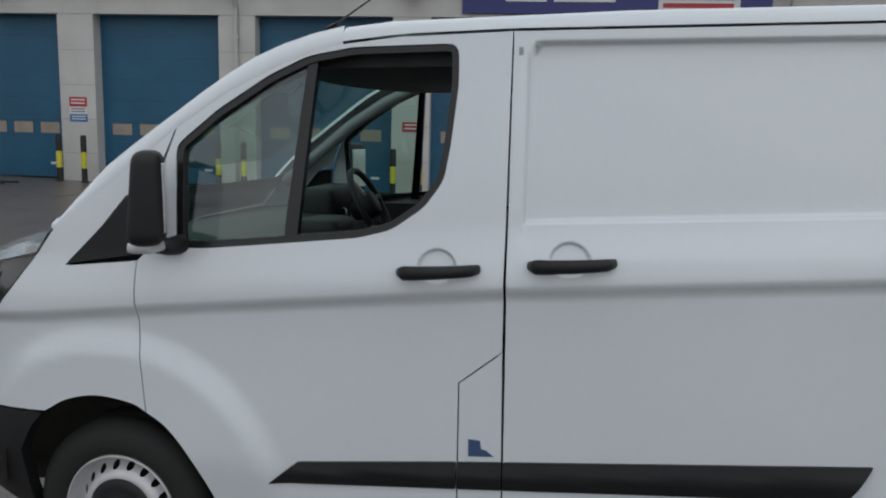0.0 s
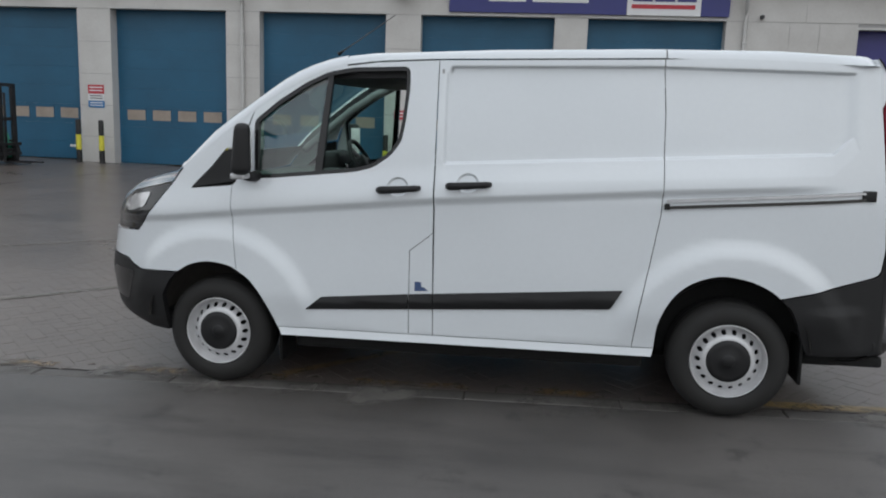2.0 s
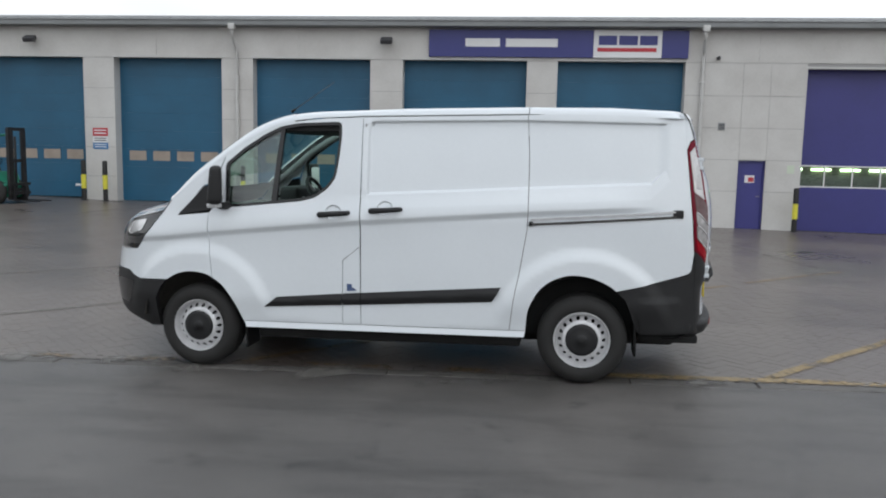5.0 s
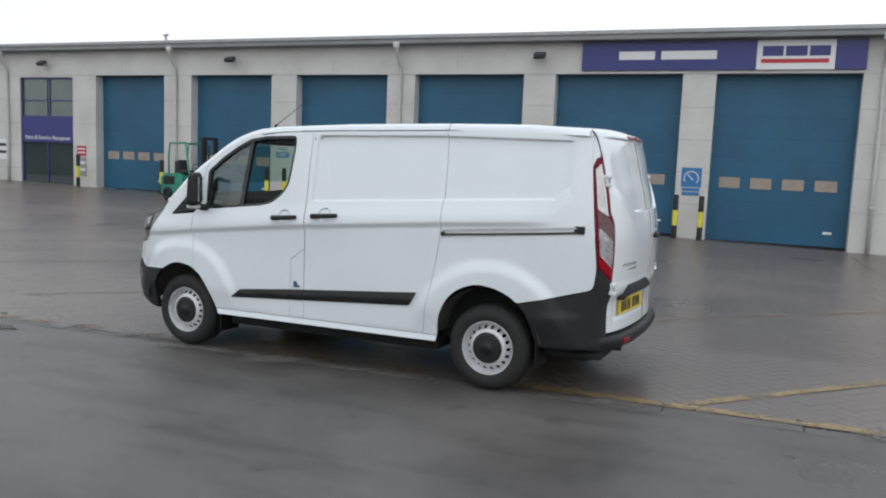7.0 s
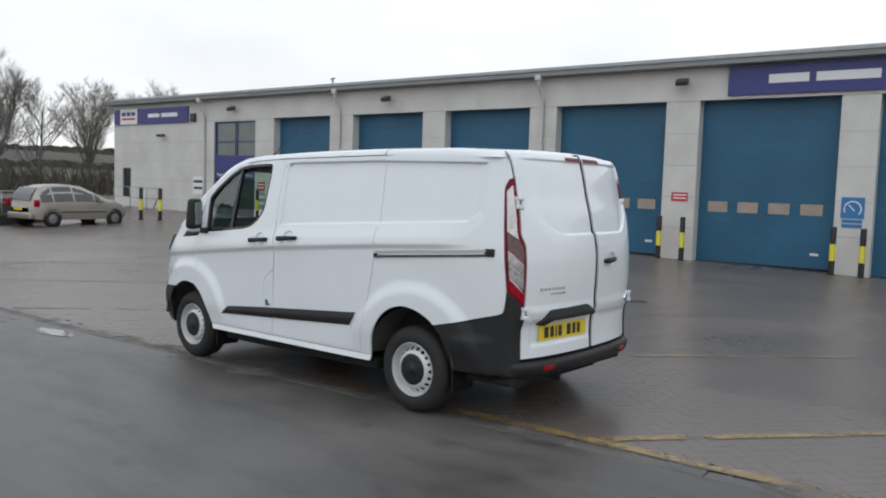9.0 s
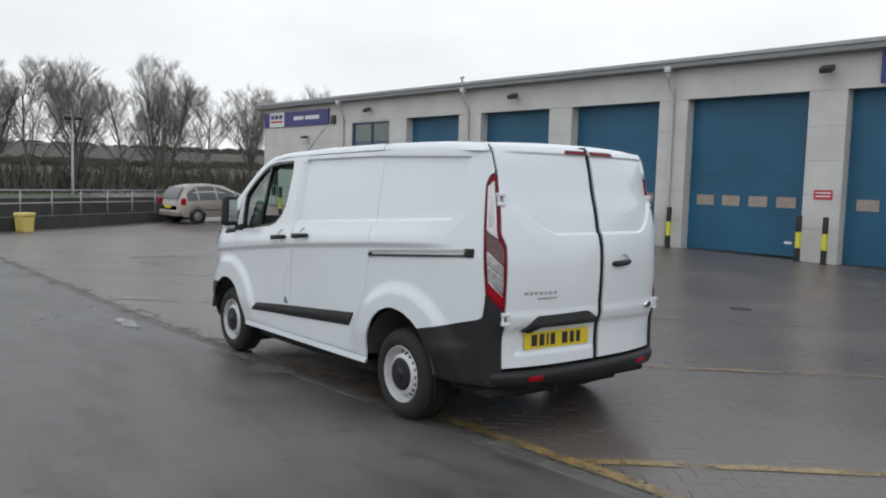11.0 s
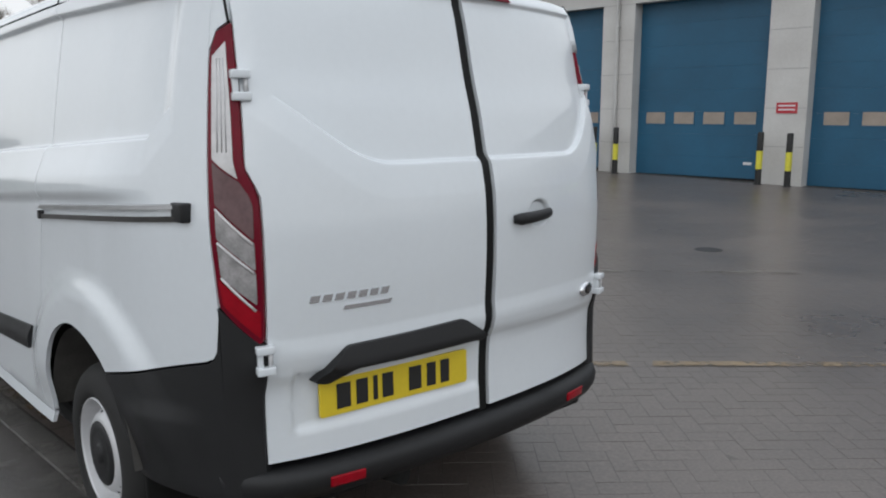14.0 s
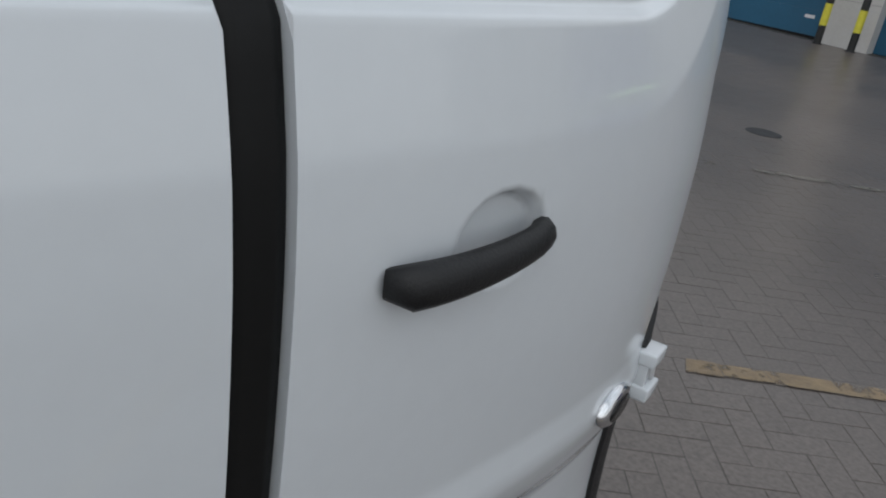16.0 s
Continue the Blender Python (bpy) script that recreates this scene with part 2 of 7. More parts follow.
LINER = mat("black_arch_liner", (0.085, 0.080, 0.074), 0.7, vary=0.4, scale=7, fine=120, bump=0.3)
# near-black that puts the dark of cavities and undersides into the colour
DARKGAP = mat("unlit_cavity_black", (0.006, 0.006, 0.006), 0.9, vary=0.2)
CHROME = mat("polished_chrome", (0.75, 0.76, 0.78), 0.12, metal=1.0)
ALU = mat("brushed_rail_metal", (0.42, 0.42, 0.43), 0.30, metal=0.85, vary=0.2, scale=14)
# darker copy of the rail metal, with the ground's dark reflection in its colour
RAILDARK = mat("shaded_rail_metal", (0.13, 0.125, 0.12), 0.30, metal=0.7, vary=0.3, scale=14)
LENSRED = mat("red_lamp_lens", (0.16, 0.002, 0.014), 0.22, spec=0.2, vary=0.25, scale=22, fine=200)
LENSDEEP = mat("bright_red_lamp_lens", (0.34, 0.004, 0.014), 0.2, spec=0.2, vary=0.3, scale=26, fine=200)
LENSGREY = mat("grey_lamp_lens", (0.47, 0.45, 0.45), 0.12, metal=0.3, coat=0.8, vary=0.5, scale=26, fine=180)
LENSSMOKE = mat("smoked_red_lens", (0.15, 0.085, 0.088), 0.15, coat=0.15, spec=0.3, vary=0.3, scale=30)
LENSCLEAR = mat("clear_lamp_lens", (0.66, 0.64, 0.64), 0.10, metal=0.15, coat=0.8, vary=0.25, scale=28, fine=180)
LAMPGREY = mat("headlamp_bowl", (0.055, 0.057, 0.06), 0.15, metal=0.5, coat=0.8, vary=0.35, scale=12)
LAMPBRIGHT = mat("headlamp_reflector", (0.75, 0.75, 0.76), 0.10, metal=0.6, coat=0.8, vary=0.3, scale=14)
PLATE = mat("yellow_reflective_plate", (0.72, 0.54, 0.03), 0.38, vary=0.1, scale=20)
INK = mat("black_print", (0.012, 0.012, 0.012), 0.5)
CABIN = mat("charcoal_cabin_plastic", (0.030, 0.031, 0.033), 0.62, vary=0.3, scale=5, fine=260, bump=0.2)
CABINLIGHT = mat("pale_cabin_trim", (0.40, 0.41, 0.42), 0.7, vary=0.15, scale=4)
SEATCLOTH = mat("dark_seat_cloth", (0.035, 0.037, 0.042), 0.9, vary=0.35, scale=8, fine=400, bump=0.3)
TINT = glass_mat("green_tinted_glass", (0.58, 0.78, 0.69), body=0.075)
STICKER = mat("dull_sticker", (0.045, 0.08, 0.18), 0.5)


# ---- the yard
def patchy(name, dark, light, scale, fine, rough_lo, rough_hi, bump, island=0.0, wet=False):
    """Ground: broad damp patches that are darker and glossier, over fine grit."""
    m = bpy.data.materials.new(name)
    m.use_nodes = True
    n, l = m.node_tree.nodes, m.node_tree.links
    p = n["Principled BSDF"]
    co = n.new("ShaderNodeTexCoord")
    a, b = n.new("ShaderNodeTexNoise"), n.new("ShaderNodeTexNoise")
    a.inputs["Scale"].default_value, a.inputs["Detail"].default_value, a.inputs["Roughness"].default_value = scale, 6.0, 0.62
    b.inputs["Scale"].default_value, b.inputs["Detail"].default_value = fine, 4.0
    l.new(co.outputs["Object"], a.inputs["Vector"])
    l.new(co.outputs["Object"], b.inputs["Vector"])
    ramp = n.new("ShaderNodeValToRGB")
    ramp.color_ramp.elements[0].position, ramp.color_ramp.elements[1].position = 0.34, 0.68
    ramp.color_ramp.elements[0].color, ramp.color_ramp.elements[1].color = (*dark, 1), (*light, 1)
    l.new(a.outputs["Fac"], ramp.inputs["Fac"])
    grit = n.new("ShaderNodeMix")
    grit.data_type, grit.blend_type = "RGBA", "OVERLAY"
    grit.inputs["Factor"].default_value = 0.55
    l.new(ramp.outputs["Color"], grit.inputs["A"])
    l.new(b.outputs["Fac"], grit.inputs["B"])
    out = grit.outputs["Result"]
    if wet:
        # long wet streaks and scattered dark repairs that follow the traffic
        lie, streak, spot = n.new("ShaderNodeMapping"), n.new("ShaderNodeTexNoise"), n.new("ShaderNodeTexNoise")
        lie.inputs["Scale"].default_value = (0.35, 1.7, 1.0)
        lie.inputs["Rotation"].default_value = (0, 0, 0.10)
        streak.inputs["Scale"].default_value, streak.inputs["Detail"].default_value, streak.inputs["Roughness"].default_value = 1.3, 9.0, 0.68
        spot.inputs["Scale"].default_value, spot.inputs["Detail"].default_value, spot.inputs["Roughness"].default_value = 2.6, 8.0, 0.7
        l.new(co.outputs["Object"], lie.inputs["Vector"])
        l.new(lie.outputs["Vector"], streak.inputs["Vector"])
        l.new(co.outputs["Object"], spot.inputs["Vector"])
        for tex, lo, hi, low in ((streak, 0.36, 0.52, 0.62), (spot, 0.33, 0.42, 0.55)):
            span, mul = n.new("ShaderNodeMapRange"), n.new("ShaderNodeMix")
            span.inputs["From Min"].default_value, span.inputs["From Max"].default_value = lo, hi
            span.inputs["To Min"].default_value, span.inputs["To Max"].default_value = low, 1.0
            mul.data_type, mul.blend_type = "RGBA", "MULTIPLY"
            mul.inputs["Factor"].default_value = 1.0
            l.new(tex.outputs["Fac"], span.inputs["Value"])
            l.new(out, mul.inputs["A"])
            l.new(span.outputs["Result"], mul.inputs["B"])
            out = mul.outputs["Result"]
    if island:
        geo, hue = n.new("ShaderNodeNewGeometry"), n.new("ShaderNodeHueSaturation")
        rng = n.new("ShaderNodeMapRange")
        rng.inputs["To Min"].default_value, rng.inputs["To Max"].default_value = 1 - island, 1 + island
        l.new(geo.outputs["Random Per Island"], rng.inputs["Value"])
        l.new(rng.outputs["Result"], hue.inputs["Value"])
        l.new(out, hue.inputs["Color"])
        out = hue.outputs["Color"]
    l.new(out, p.inputs["Base Color"])
    rr = n.new("ShaderNodeMapRange")
    rr.inputs["From Min"].default_value, rr.inputs["From Max"].default_value = 0.32, 0.68
    rr.inputs["To Min"].default_value, rr.inputs["To Max"].default_value = rough_lo, rough_hi
    l.new(a.outputs["Fac"], rr.inputs["Value"])
    l.new(rr.outputs["Result"], p.inputs["Roughness"])
    bp = n.new("ShaderNodeBump")
    bp.inputs["Strength"].default_value, bp.inputs["Distance"].default_value = bump, 0.004
    l.new(b.outputs["Fac"], bp.inputs["Height"])
    l.new(bp.outputs["Normal"], p.inputs["Normal"])
    return m


ASPHALT = patchy("damp_asphalt", (0.058, 0.053, 0.050), (0.120, 0.111, 0.104), 0.45, 170, 0.22, 0.52, 0.65, wet=True)
PAVING = patchy("damp_block_paving", (0.096, 0.080, 0.071), (0.142, 0.119, 0.106), 0.32, 60, 0.26, 0.38, 0.22, island=0.045)
JOINT = mat("dark_joint_sand", (0.085, 0.078, 0.071), 0.85, vary=0.4, scale=9)
KERB = patchy("worn_concrete_edging", (0.072, 0.067, 0.062), (0.125, 0.117, 0.108), 3.0, 80, 0.45, 0.75, 0.4)
YELLOW = mat("worn_yellow_paint", (0.38, 0.25, 0.085), 0.38, vary=0.65, scale=16, fine=70, bump=0.5, stain=(0.16, 0.12, 0.06))
FADED = mat("almost_worn_yellow_paint", (0.24, 0.15, 0.06), 0.4, vary=0.6, scale=14, fine=60, stain=(0.125, 0.092, 0.062))
PALE = mat("faded_bay_paint", (0.20, 0.178, 0.145), 0.45, vary=0.6, scale=9, fine=60, stain=(0.10, 0.095, 0.085))
BAYTAN = mat("worn_tan_bay_paint", (0.28, 0.195, 0.10), 0.4, vary=0.6, scale=12, fine=60, bump=0.4, stain=(0.17, 0.122, 0.075))


def worn(m, level, low=0.0):
    """Paint rubbed away in patches, bare ground showing between."""
    n, l = m.node_tree.nodes, m.node_tree.links
    co, a, b = n.new("ShaderNodeTexCoord"), n.new("ShaderNodeTexNoise"), n.new("ShaderNodeTexNoise")
    add, cut = n.new("ShaderNodeMath"), n.new("ShaderNodeMapRange")
    a.inputs["Scale"].default_value, a.inputs["Detail"].default_value, a.inputs["Roughness"].default_value = 3.2, 8.0, 0.62
    b.inputs["Scale"].default_value, b.inputs["Detail"].default_value = 26.0, 5.0
    for t in (a, b):
        l.new(co.outputs["Object"], t.inputs["Vector"])
    add.operation = "MULTIPLY_ADD"
    add.inputs[1].default_value = 0.5
    l.new(b.outputs["Fac"], add.inputs[0])
    l.new(a.outputs["Fac"], add.inputs[2])
    cut.inputs["From Min"].default_value, cut.inputs["From Max"].default_value = level, level + 0.09
    cut.inputs["To Min"].default_value, cut.inputs["To Max"].default_value = low, 0.92
    l.new(add.outputs[0], cut.inputs["Value"])
    l.new(cut.outputs["Result"], n["Principled BSDF"].inputs["Alpha"])


worn(YELLOW, 0.662, 0.18)
worn(FADED, 0.75)
worn(PALE, 0.69)
worn(BAYTAN, 0.655, 0.2)
GRASS = mat("winter_grass", (0.085, 0.105, 0.045), 0.9, vary=0.5, scale=0.6, fine=14, stain=(0.05, 0.055, 0.03))
SCRUB = mat("winter_scrub", (0.092, 0.080, 0.062), 0.95, vary=0.5, scale=0.8, fine=9)
HILL = mat("distant_fields", (0.060, 0.062, 0.044), 0.95, vary=0.4, scale=0.02, fine=0.4, stain=(0.034, 0.034, 0.025))
CLAD = mat("pale_grey_cladding", (0.60, 0.59, 0.57), 0.55, vary=0.14, scale=0.9, fine=30, stain=(0.48, 0.465, 0.445))
CLADGAP = mat("cladding_joint_grey", (0.30, 0.295, 0.29), 0.7)
ROOFMETAL = mat("grey_roof_trim", (0.25, 0.26, 0.265), 0.5, metal=0.2, vary=0.2, scale=1.2)
DOORBLUE = mat("blue_door_paint", (0.013, 0.105, 0.195), 0.48, vary=0.22, scale=0.8, fine=24, stain=(0.010, 0.076, 0.142))
DOORVIOLET = mat("violet_blue_door_paint", (0.042, 0.042, 0.205), 0.42, vary=0.2, scale=0.8, fine=24)
PANEBEIGE = mat("clouded_beige_pane", (0.36, 0.30, 0.25), 0.25, vary=0.25, scale=3, fine=20)
SIGNBLUE = mat("deep_blue_sign", (0.035, 0.04, 0.19), 0.35, vary=0.1, scale=1)
SIGNWHITE = mat("white_sign_face", (0.72, 0.72, 0.73), 0.4, vary=0.05, scale=2)
SIGNRED = mat("red_sign_face", (0.48, 0.03, 0.045), 0.45, vary=0.1, scale=6)
SIGNSKY = mat("mid_blue_sign_face", (0.03, 0.17, 0.40), 0.45, vary=0.1, scale=6)
POSTBLACK = mat("bollard_black", (0.015, 0.015, 0.015), 0.5, vary=0.3, scale=9)
POSTYELLOW = mat("bollard_yellow", (0.72, 0.66, 0.06), 0.5, vary=0.25, scale=9)
PIPE = mat("pale_downpipe", (0.55, 0.545, 0.53), 0.45, vary=0.1, scale=4)
LAMPDARK = mat("dark_grey_lamp_case", (0.045, 0.045, 0.05), 0.5, vary=0.2, scale=8)
GALV = mat("galvanised_steel", (0.36, 0.37, 0.38), 0.45, metal=0.5, vary=0.25, scale=10)
DARKGLASS = mat("dark_window_glass", (0.035, 0.05, 0.055), 0.06, coat=0.5, vary=0.3, scale=0.9)
GREENGLASS = mat("green_grey_window_glass", (0.10, 0.14, 0.13), 0.06, coat=0.6, vary=0.35, scale=0.8)
TUBE = mat("lit_fluorescent_tube", (1.0, 0.86, 0.62), 0.5, emit=9.0)
INSIDE = mat("workshop_inside_wall", (0.30, 0.27, 0.21), 0.8, vary=0.3, scale=0.8)
# bark and twigs are paler than life: distance haze mixed into both colours
BARK = mat("hazed_grey_brown_bark", (0.165, 0.150, 0.138), 0.9, vary=0.4, scale=3, fine=30)
TWIG = mat("hazed_bare_twig", (0.30, 0.275, 0.255), 0.9)


def ground_z(x, y):
    """Height of the ground: a slight fall along the van, another along the building."""
    near = 0.0197 * min(max(x, -2.5), 9.0) - 0.034
    far = -0.17 - 0.0165 * min(max(x + 2.46, -34.0), 20.0)
    s = step(1.6, 17.0, y)
    return near + (far - near) * s


def step(a, b, v):
    t = min(1.0, max(0.0, (v - a) / (b - a)))
    return t * t * (3 - 2 * t)


KERB_TURN = math.atan(0.040)


def kerb_frame(u, v):
    """Along and across the edging between road and paving."""
    c, s = math.cos(KERB_TURN), math.sin(KERB_TURN)
    return u * c - v * s, 0.01 + u * s + v * c


def kerb_v(x, y):
    c, s = math.cos(KERB_TURN), math.sin(KERB_TURN)
    return -x * s + (y - 0.01) * c


def paved(x, y):
    return -10.0 < x < 16.0 and kerb_v(x, y) > 0.08 and y < 18.2 + 0.066 * x


# one ground sheet to the horizon, finer near the van
ticks = lambda vals: sorted(set(round(v, 3) for v in vals))
gx = ticks([-900, -500, -300, -180, -120, -80, -60, -50, -42] + list(np.arange(-36, 30, 1.0)) + [-10.0, 16.0, 34, 42, 60, 100, 200, 400, 900])
gy = ticks([-900, -400, -150, -70, -40, -25, -16, -12] + list(np.arange(-10, 24, 1.0)) + [28, 36, 50, 80, 150, 300, 600, 900])
bm = bmesh.new()
cols = [[bm.verts.new((x, y, ground_z(x, y) - 0.012)) for y in gy] for x in gx]
for a, b in zip(cols, cols[1:]):
    for k in range(len(gy) - 1):
        bm.faces.new((a[k], b[k], b[k + 1], a[k + 1]))
thing("ground", bm, JOINT, "dark damp bedding under the whole yard", "ground", kind="structure", smooth=True)


def ground_patch(outline_rows, lift=0.0):
    return grid_sheet([[(x, y, ground_z(x, y) + lift) for x, y in row] for row in outline_rows])


rows = [[kerb_frame(u, v) for v in (-60, -35, -20, -12, -8, -6, -4.5, -3, -2, -1.2, -0.6, -0.25, -0.06)] for u in [-90, -60, -40, -28] + list(np.arange(-20, 20, 1.0)) + [26, 40, 60, 90]]
thing("road", ground_patch(rows, 0.0), ASPHALT, "smooth damp dark asphalt road", "road", kind="structure", smooth=True)
for nm, xs in (("pavement_1", [-60, -45] + list(np.arange(-36, -9.5, 1.3)) + [-10.0]), ("pavement_2", [16, 20, 25, 32, 45, 70])):
    rows = []
    for x in xs:
        y0 = (0.08 + x * math.sin(KERB_TURN)) / math.cos(KERB_TURN) + 0.01
        rows.append([(x, y0 + (60 - y0) * t) for t in (0, 0.01, 0.03, 0.06, 0.1, 0.14, 0.18, 0.22, 0.26, 0.30, 0.35, 0.5, 1.0)])
    thing(nm, ground_patch(rows, 0.0), PAVING, "worn grey-brown paving of the yard", "paving", kind="structure", smooth=True)

# ---- workshop building, in its own frame: X along the front, Y into the building
BM = Matrix.Translation((-2.302, 18.208, 0)) @ pose(0, 0, 0, 0, 0, 3.94)


def at_wall(X, Y=0.0):
    p = BM @ Vector((X, Y, 0))
    return p.x, p.y, ground_z(p.x, p.y)


def placed(ob, m=None):
    ob.matrix_basis = m or BM
    return ob


OPEN = [(-30.08, -29.34, 0.75, 2.26), (-22.60, -19.75, 0.0, 4.43), (-18.56, -15.18, -1, 4.52), (-13.95, -10.42, -1, 4.52), (-9.42, -5.88, -1, 4.52), (-4.90, -1.18, -1, 4.52), (-0.20, 3.58, -1, 4.52), (4.47, 8.22, -1, 4.52), (9.88, 10.66, -1, 1.67), (11.66, 16.5, -1, 4.36)]
X0, X1, WTOP, DEEP = -30.85, 24.0, 5.50, 0.42
bm = bmesh.new()
edge_x = X0
for a, b, z0, z1 in OPEN:
    add_box(bm, edge_x, a, 0, DEEP, -0.8, WTOP)
    add_box(bm, a, b, 0, DEEP, z1, WTOP)
    if z0 > -0.5:
        add_box(bm, a, b, 0, DEEP, -0.8, z0)
    edge_x = b
add_box(bm, edge_x, X1, 0, DEEP, -0.8, WTOP)
wall = placed(thing("wall_front", bm, CLADGAP, "pale grey clad workshop front with tall door openings", "wall", kind="structure"))
placed(thing("wall_left_end", box(X0, X0 + DEEP, DEEP, 22, -0.8, WTOP), CLAD, "pale grey clad end wall of the workshop", "wall", kind="structure"))
placed(thing("wall_right_end", box(X1 - DEEP, X1, DEEP, 22, -0.8, WTOP), CLAD, "pale grey clad end wall of the workshop", "wall", kind="structure"))
placed(thing("wall_back", box(X0, X1, 22, 22.4, -0.8, WTOP), CLAD, "plain back wall of the workshop", "wall", kind="structure"))
placed(thing("floor_inside", box(X0 + DEEP, X1 - DEEP, DEEP, 22, -0.75, -0.55), CLADGAP, "plain concrete workshop floor", "floor", kind="structure"))
# cladding panels, proud of the joints
zj = [-0.8, 0.76, 1.69, 2.62, 3.55, 4.50, 5.49]
spans = []
edge_x = X0
for a, b, z0, z1 in OPEN + [(X1, X1, 0, 0)]:
    spans.append((edge_x, a))
    edge_x = b
for a, b in spans:
    parts_x = max(1, round((b - a) / 5.0))
    for k in range(parts_x):
        xa, xb = a + (b - a) * k / parts_x, a + (b - a) * (k + 1) / parts_x
        for za, zb in zip(zj[:-2], zj[1:-1]):
            part("cladding_panel", box(xa + 0.004, xb - 0.004, -0.016, 0.0, za + 0.006, zb - 0.006), CLAD, wall)
for a, b, z0, z1 in OPEN[:2] + OPEN[8:9]:
    for za, zb in zip(zj[:-2], zj[1:-1]):
        for lo, hi in ((za, min(zb, z0)), (max(za, z1), zb)):
            if hi - lo > 0.05:
                part("cladding_panel", box(a + 0.004, b - 0.004, -0.016, 0.0, lo + 0.006, hi - 0.006), CLAD, wall)
for k in range(12):
    xa, xb = X0 + (X1 - X0) * k / 12, X0 + (X1 - X0) * (k + 1) / 12
    part("cladding_panel", box(xa + 0.004, xb - 0.004, -0.016, 0.0, 4.507, WTOP - 0.01), CLAD, wall)
for a, b, z0, z1 in OPEN[2:8] + OPEN[9:]:
    for xa, xb in ((a - 0.004, a + 0.012), (b - 0.012, b + 0.004)):
        part("reveal_lining", box(xa, xb, -0.018, DEEP, -0.8, z1), CLAD, wall)
    part("door_head", box(a - 0.03, b + 0.03, -0.03, 0.02, z1 - 0.012, z1 + 0.05), PIPE, wall)
# roof with its eaves
bm = bmesh.new()
roof_line = [(-0.36, 5.44), (-0.40, 5.46), (-0.40, 5.66), (-0.36, 5.72), (-0.30, 5.74), (11.2, 6.55), (23.0, 5.74), (23.0, 5.50), (0.0, 5.50), (0.0, 5.44)]
m = Matrix(((0, 0, 1, X0 - 0.42), (1, 0, 0, 0), (0, 1, 0, 0), (0, 0, 0, 1)))
add_prism(bm, roof_line, m, X1 - X0 + 0.84)
bmesh.ops.recalc_face_normals(bm, faces=bm.faces)
placed(thing("roof", bm, ROOFMETAL, "low grey metal roof with a deep eaves trim", "roof", kind="structure"))
placed(thing("gutter_trim", box(X0 - 0.43, X1 + 0.43, -0.44, -0.402, 5.60, 5.68, 0.01), GALV, "pale metal gutter lip along the eaves", "gutter", kind="structure"))


def sectional_door(a, b, top, mt, label, n):
    """A tall sectional door with four small panes, set back in its opening."""
    x, y, z = at_wall((a + b) / 2, 0.2)
    low = z - 0.02
    d = empty(f"door_{n}", BM, label, "garage door", "workshop doors", "structure")
    h = (top - low) / 8
    for k in range(8):
        part("door_section", box(a + 0.01, b - 0.01, DEEP - 0.06, DEEP - 0.01, low + h * k + 0.0008, low + h * (k + 1) - 0.0008, 0.0018), mt, d)
    w = b - a
    for k in range(4):
        xa = a + w * (0.074 + 0.2255 * k)
        zc = 1.44
        fr = bmesh.new()
        for q in ((xa - 0.02, xa + 0.60, zc + 0.155, zc + 0.185), (xa - 0.02, xa + 0.60, zc - 0.185, zc - 0.155), (xa - 0.02, xa + 0.005, zc - 0.185, zc + 0.185), (xa + 0.575, xa + 0.60, zc - 0.185, zc + 0.185)):
            add_box(fr, q[0], q[1], DEEP - 0.072, DEEP - 0.058, q[2], q[3])
        part("pane_frame", fr, mt, d)
        part("pane", box(xa, xa + 0.58, DEEP - 0.066, DEEP - 0.059, zc - 0.16, zc + 0.16), PANEBEIGE, d, "clouded beige pane")
    part("door_label", box(b - 0.62, b - 0.40, DEEP - 0.064, DEEP - 0.059, low + 0.40, low + 0.47), SIGNWHITE, d, "small white plate")
    part("bottom_seal", box(a + 0.01, b - 0.01, DEEP - 0.065, DEEP - 0.01, low - 0.03, low + 0.05), RUBBER, d)
    return d


for n, (a, b, z0, z1) in enumerate(OPEN[2:8]):
    sectional_door(a, b, z1, DOORBLUE, "closed tall blue sectional workshop door with four panes", n + 1)
# violet door with a glazed strip
a, b, z0, z1 = OPEN[9]
_, _, z = at_wall(a + 1, 0.2)
d = empty("door_7", BM, "closed violet-blue workshop door with a lit glazed strip", "garage door", "", "structure")
part("door_section", box(a + 0.01, b - 0.01, DEEP - 0.06, DEEP - 0.01, 1.57, z1, 0.004), DOORVIOLET, d)
part("door_section", box(a + 0.01, b - 0.01, DEEP - 0.06, DEEP - 0.01, z - 0.03, 0.92, 0.004), DOORVIOLET, d)
for k in range(7):
    xa = a + 0.01 + (b - a - 0.05) * k / 6
    part("mullion", box(xa, xa + 0.035, DEEP - 0.065, DEEP - 0.01, 0.92, 1.57), SIGNWHITE, d, "white mullion")
for zz in (0.92, 1.54):
    part("rail", box(a + 0.01, b - 0.01, DEEP - 0.068, DEEP - 0.012, zz, zz + 0.035), SIGNWHITE, d, "white glazing rail")
for k in range(6):
    xa = a + 0.045 + (b - a - 0.05) * k / 6
    p = part("pane", box(xa, xa + 0.77, DEEP - 0.04, DEEP - 0.034, 0.955, 1.54), TINT, d, "clear pane")
placed(thing("inside_partition", box(a - 1.5, b + 1.5, 5.0, 5.1, -0.55, 5.4), INSIDE, "plain tan inside wall of the workshop", "wall", kind="structure"))
for k in range(5):
    xa = a + 0.1 + k * 0.98
    placed(thing("strip_light", box(xa, xa + 0.66, 4.9, 5.0, 1.37, 1.46, 0.02), TUBE, "lit fluorescent strip light inside the workshop", "strip light", "strip lights"))
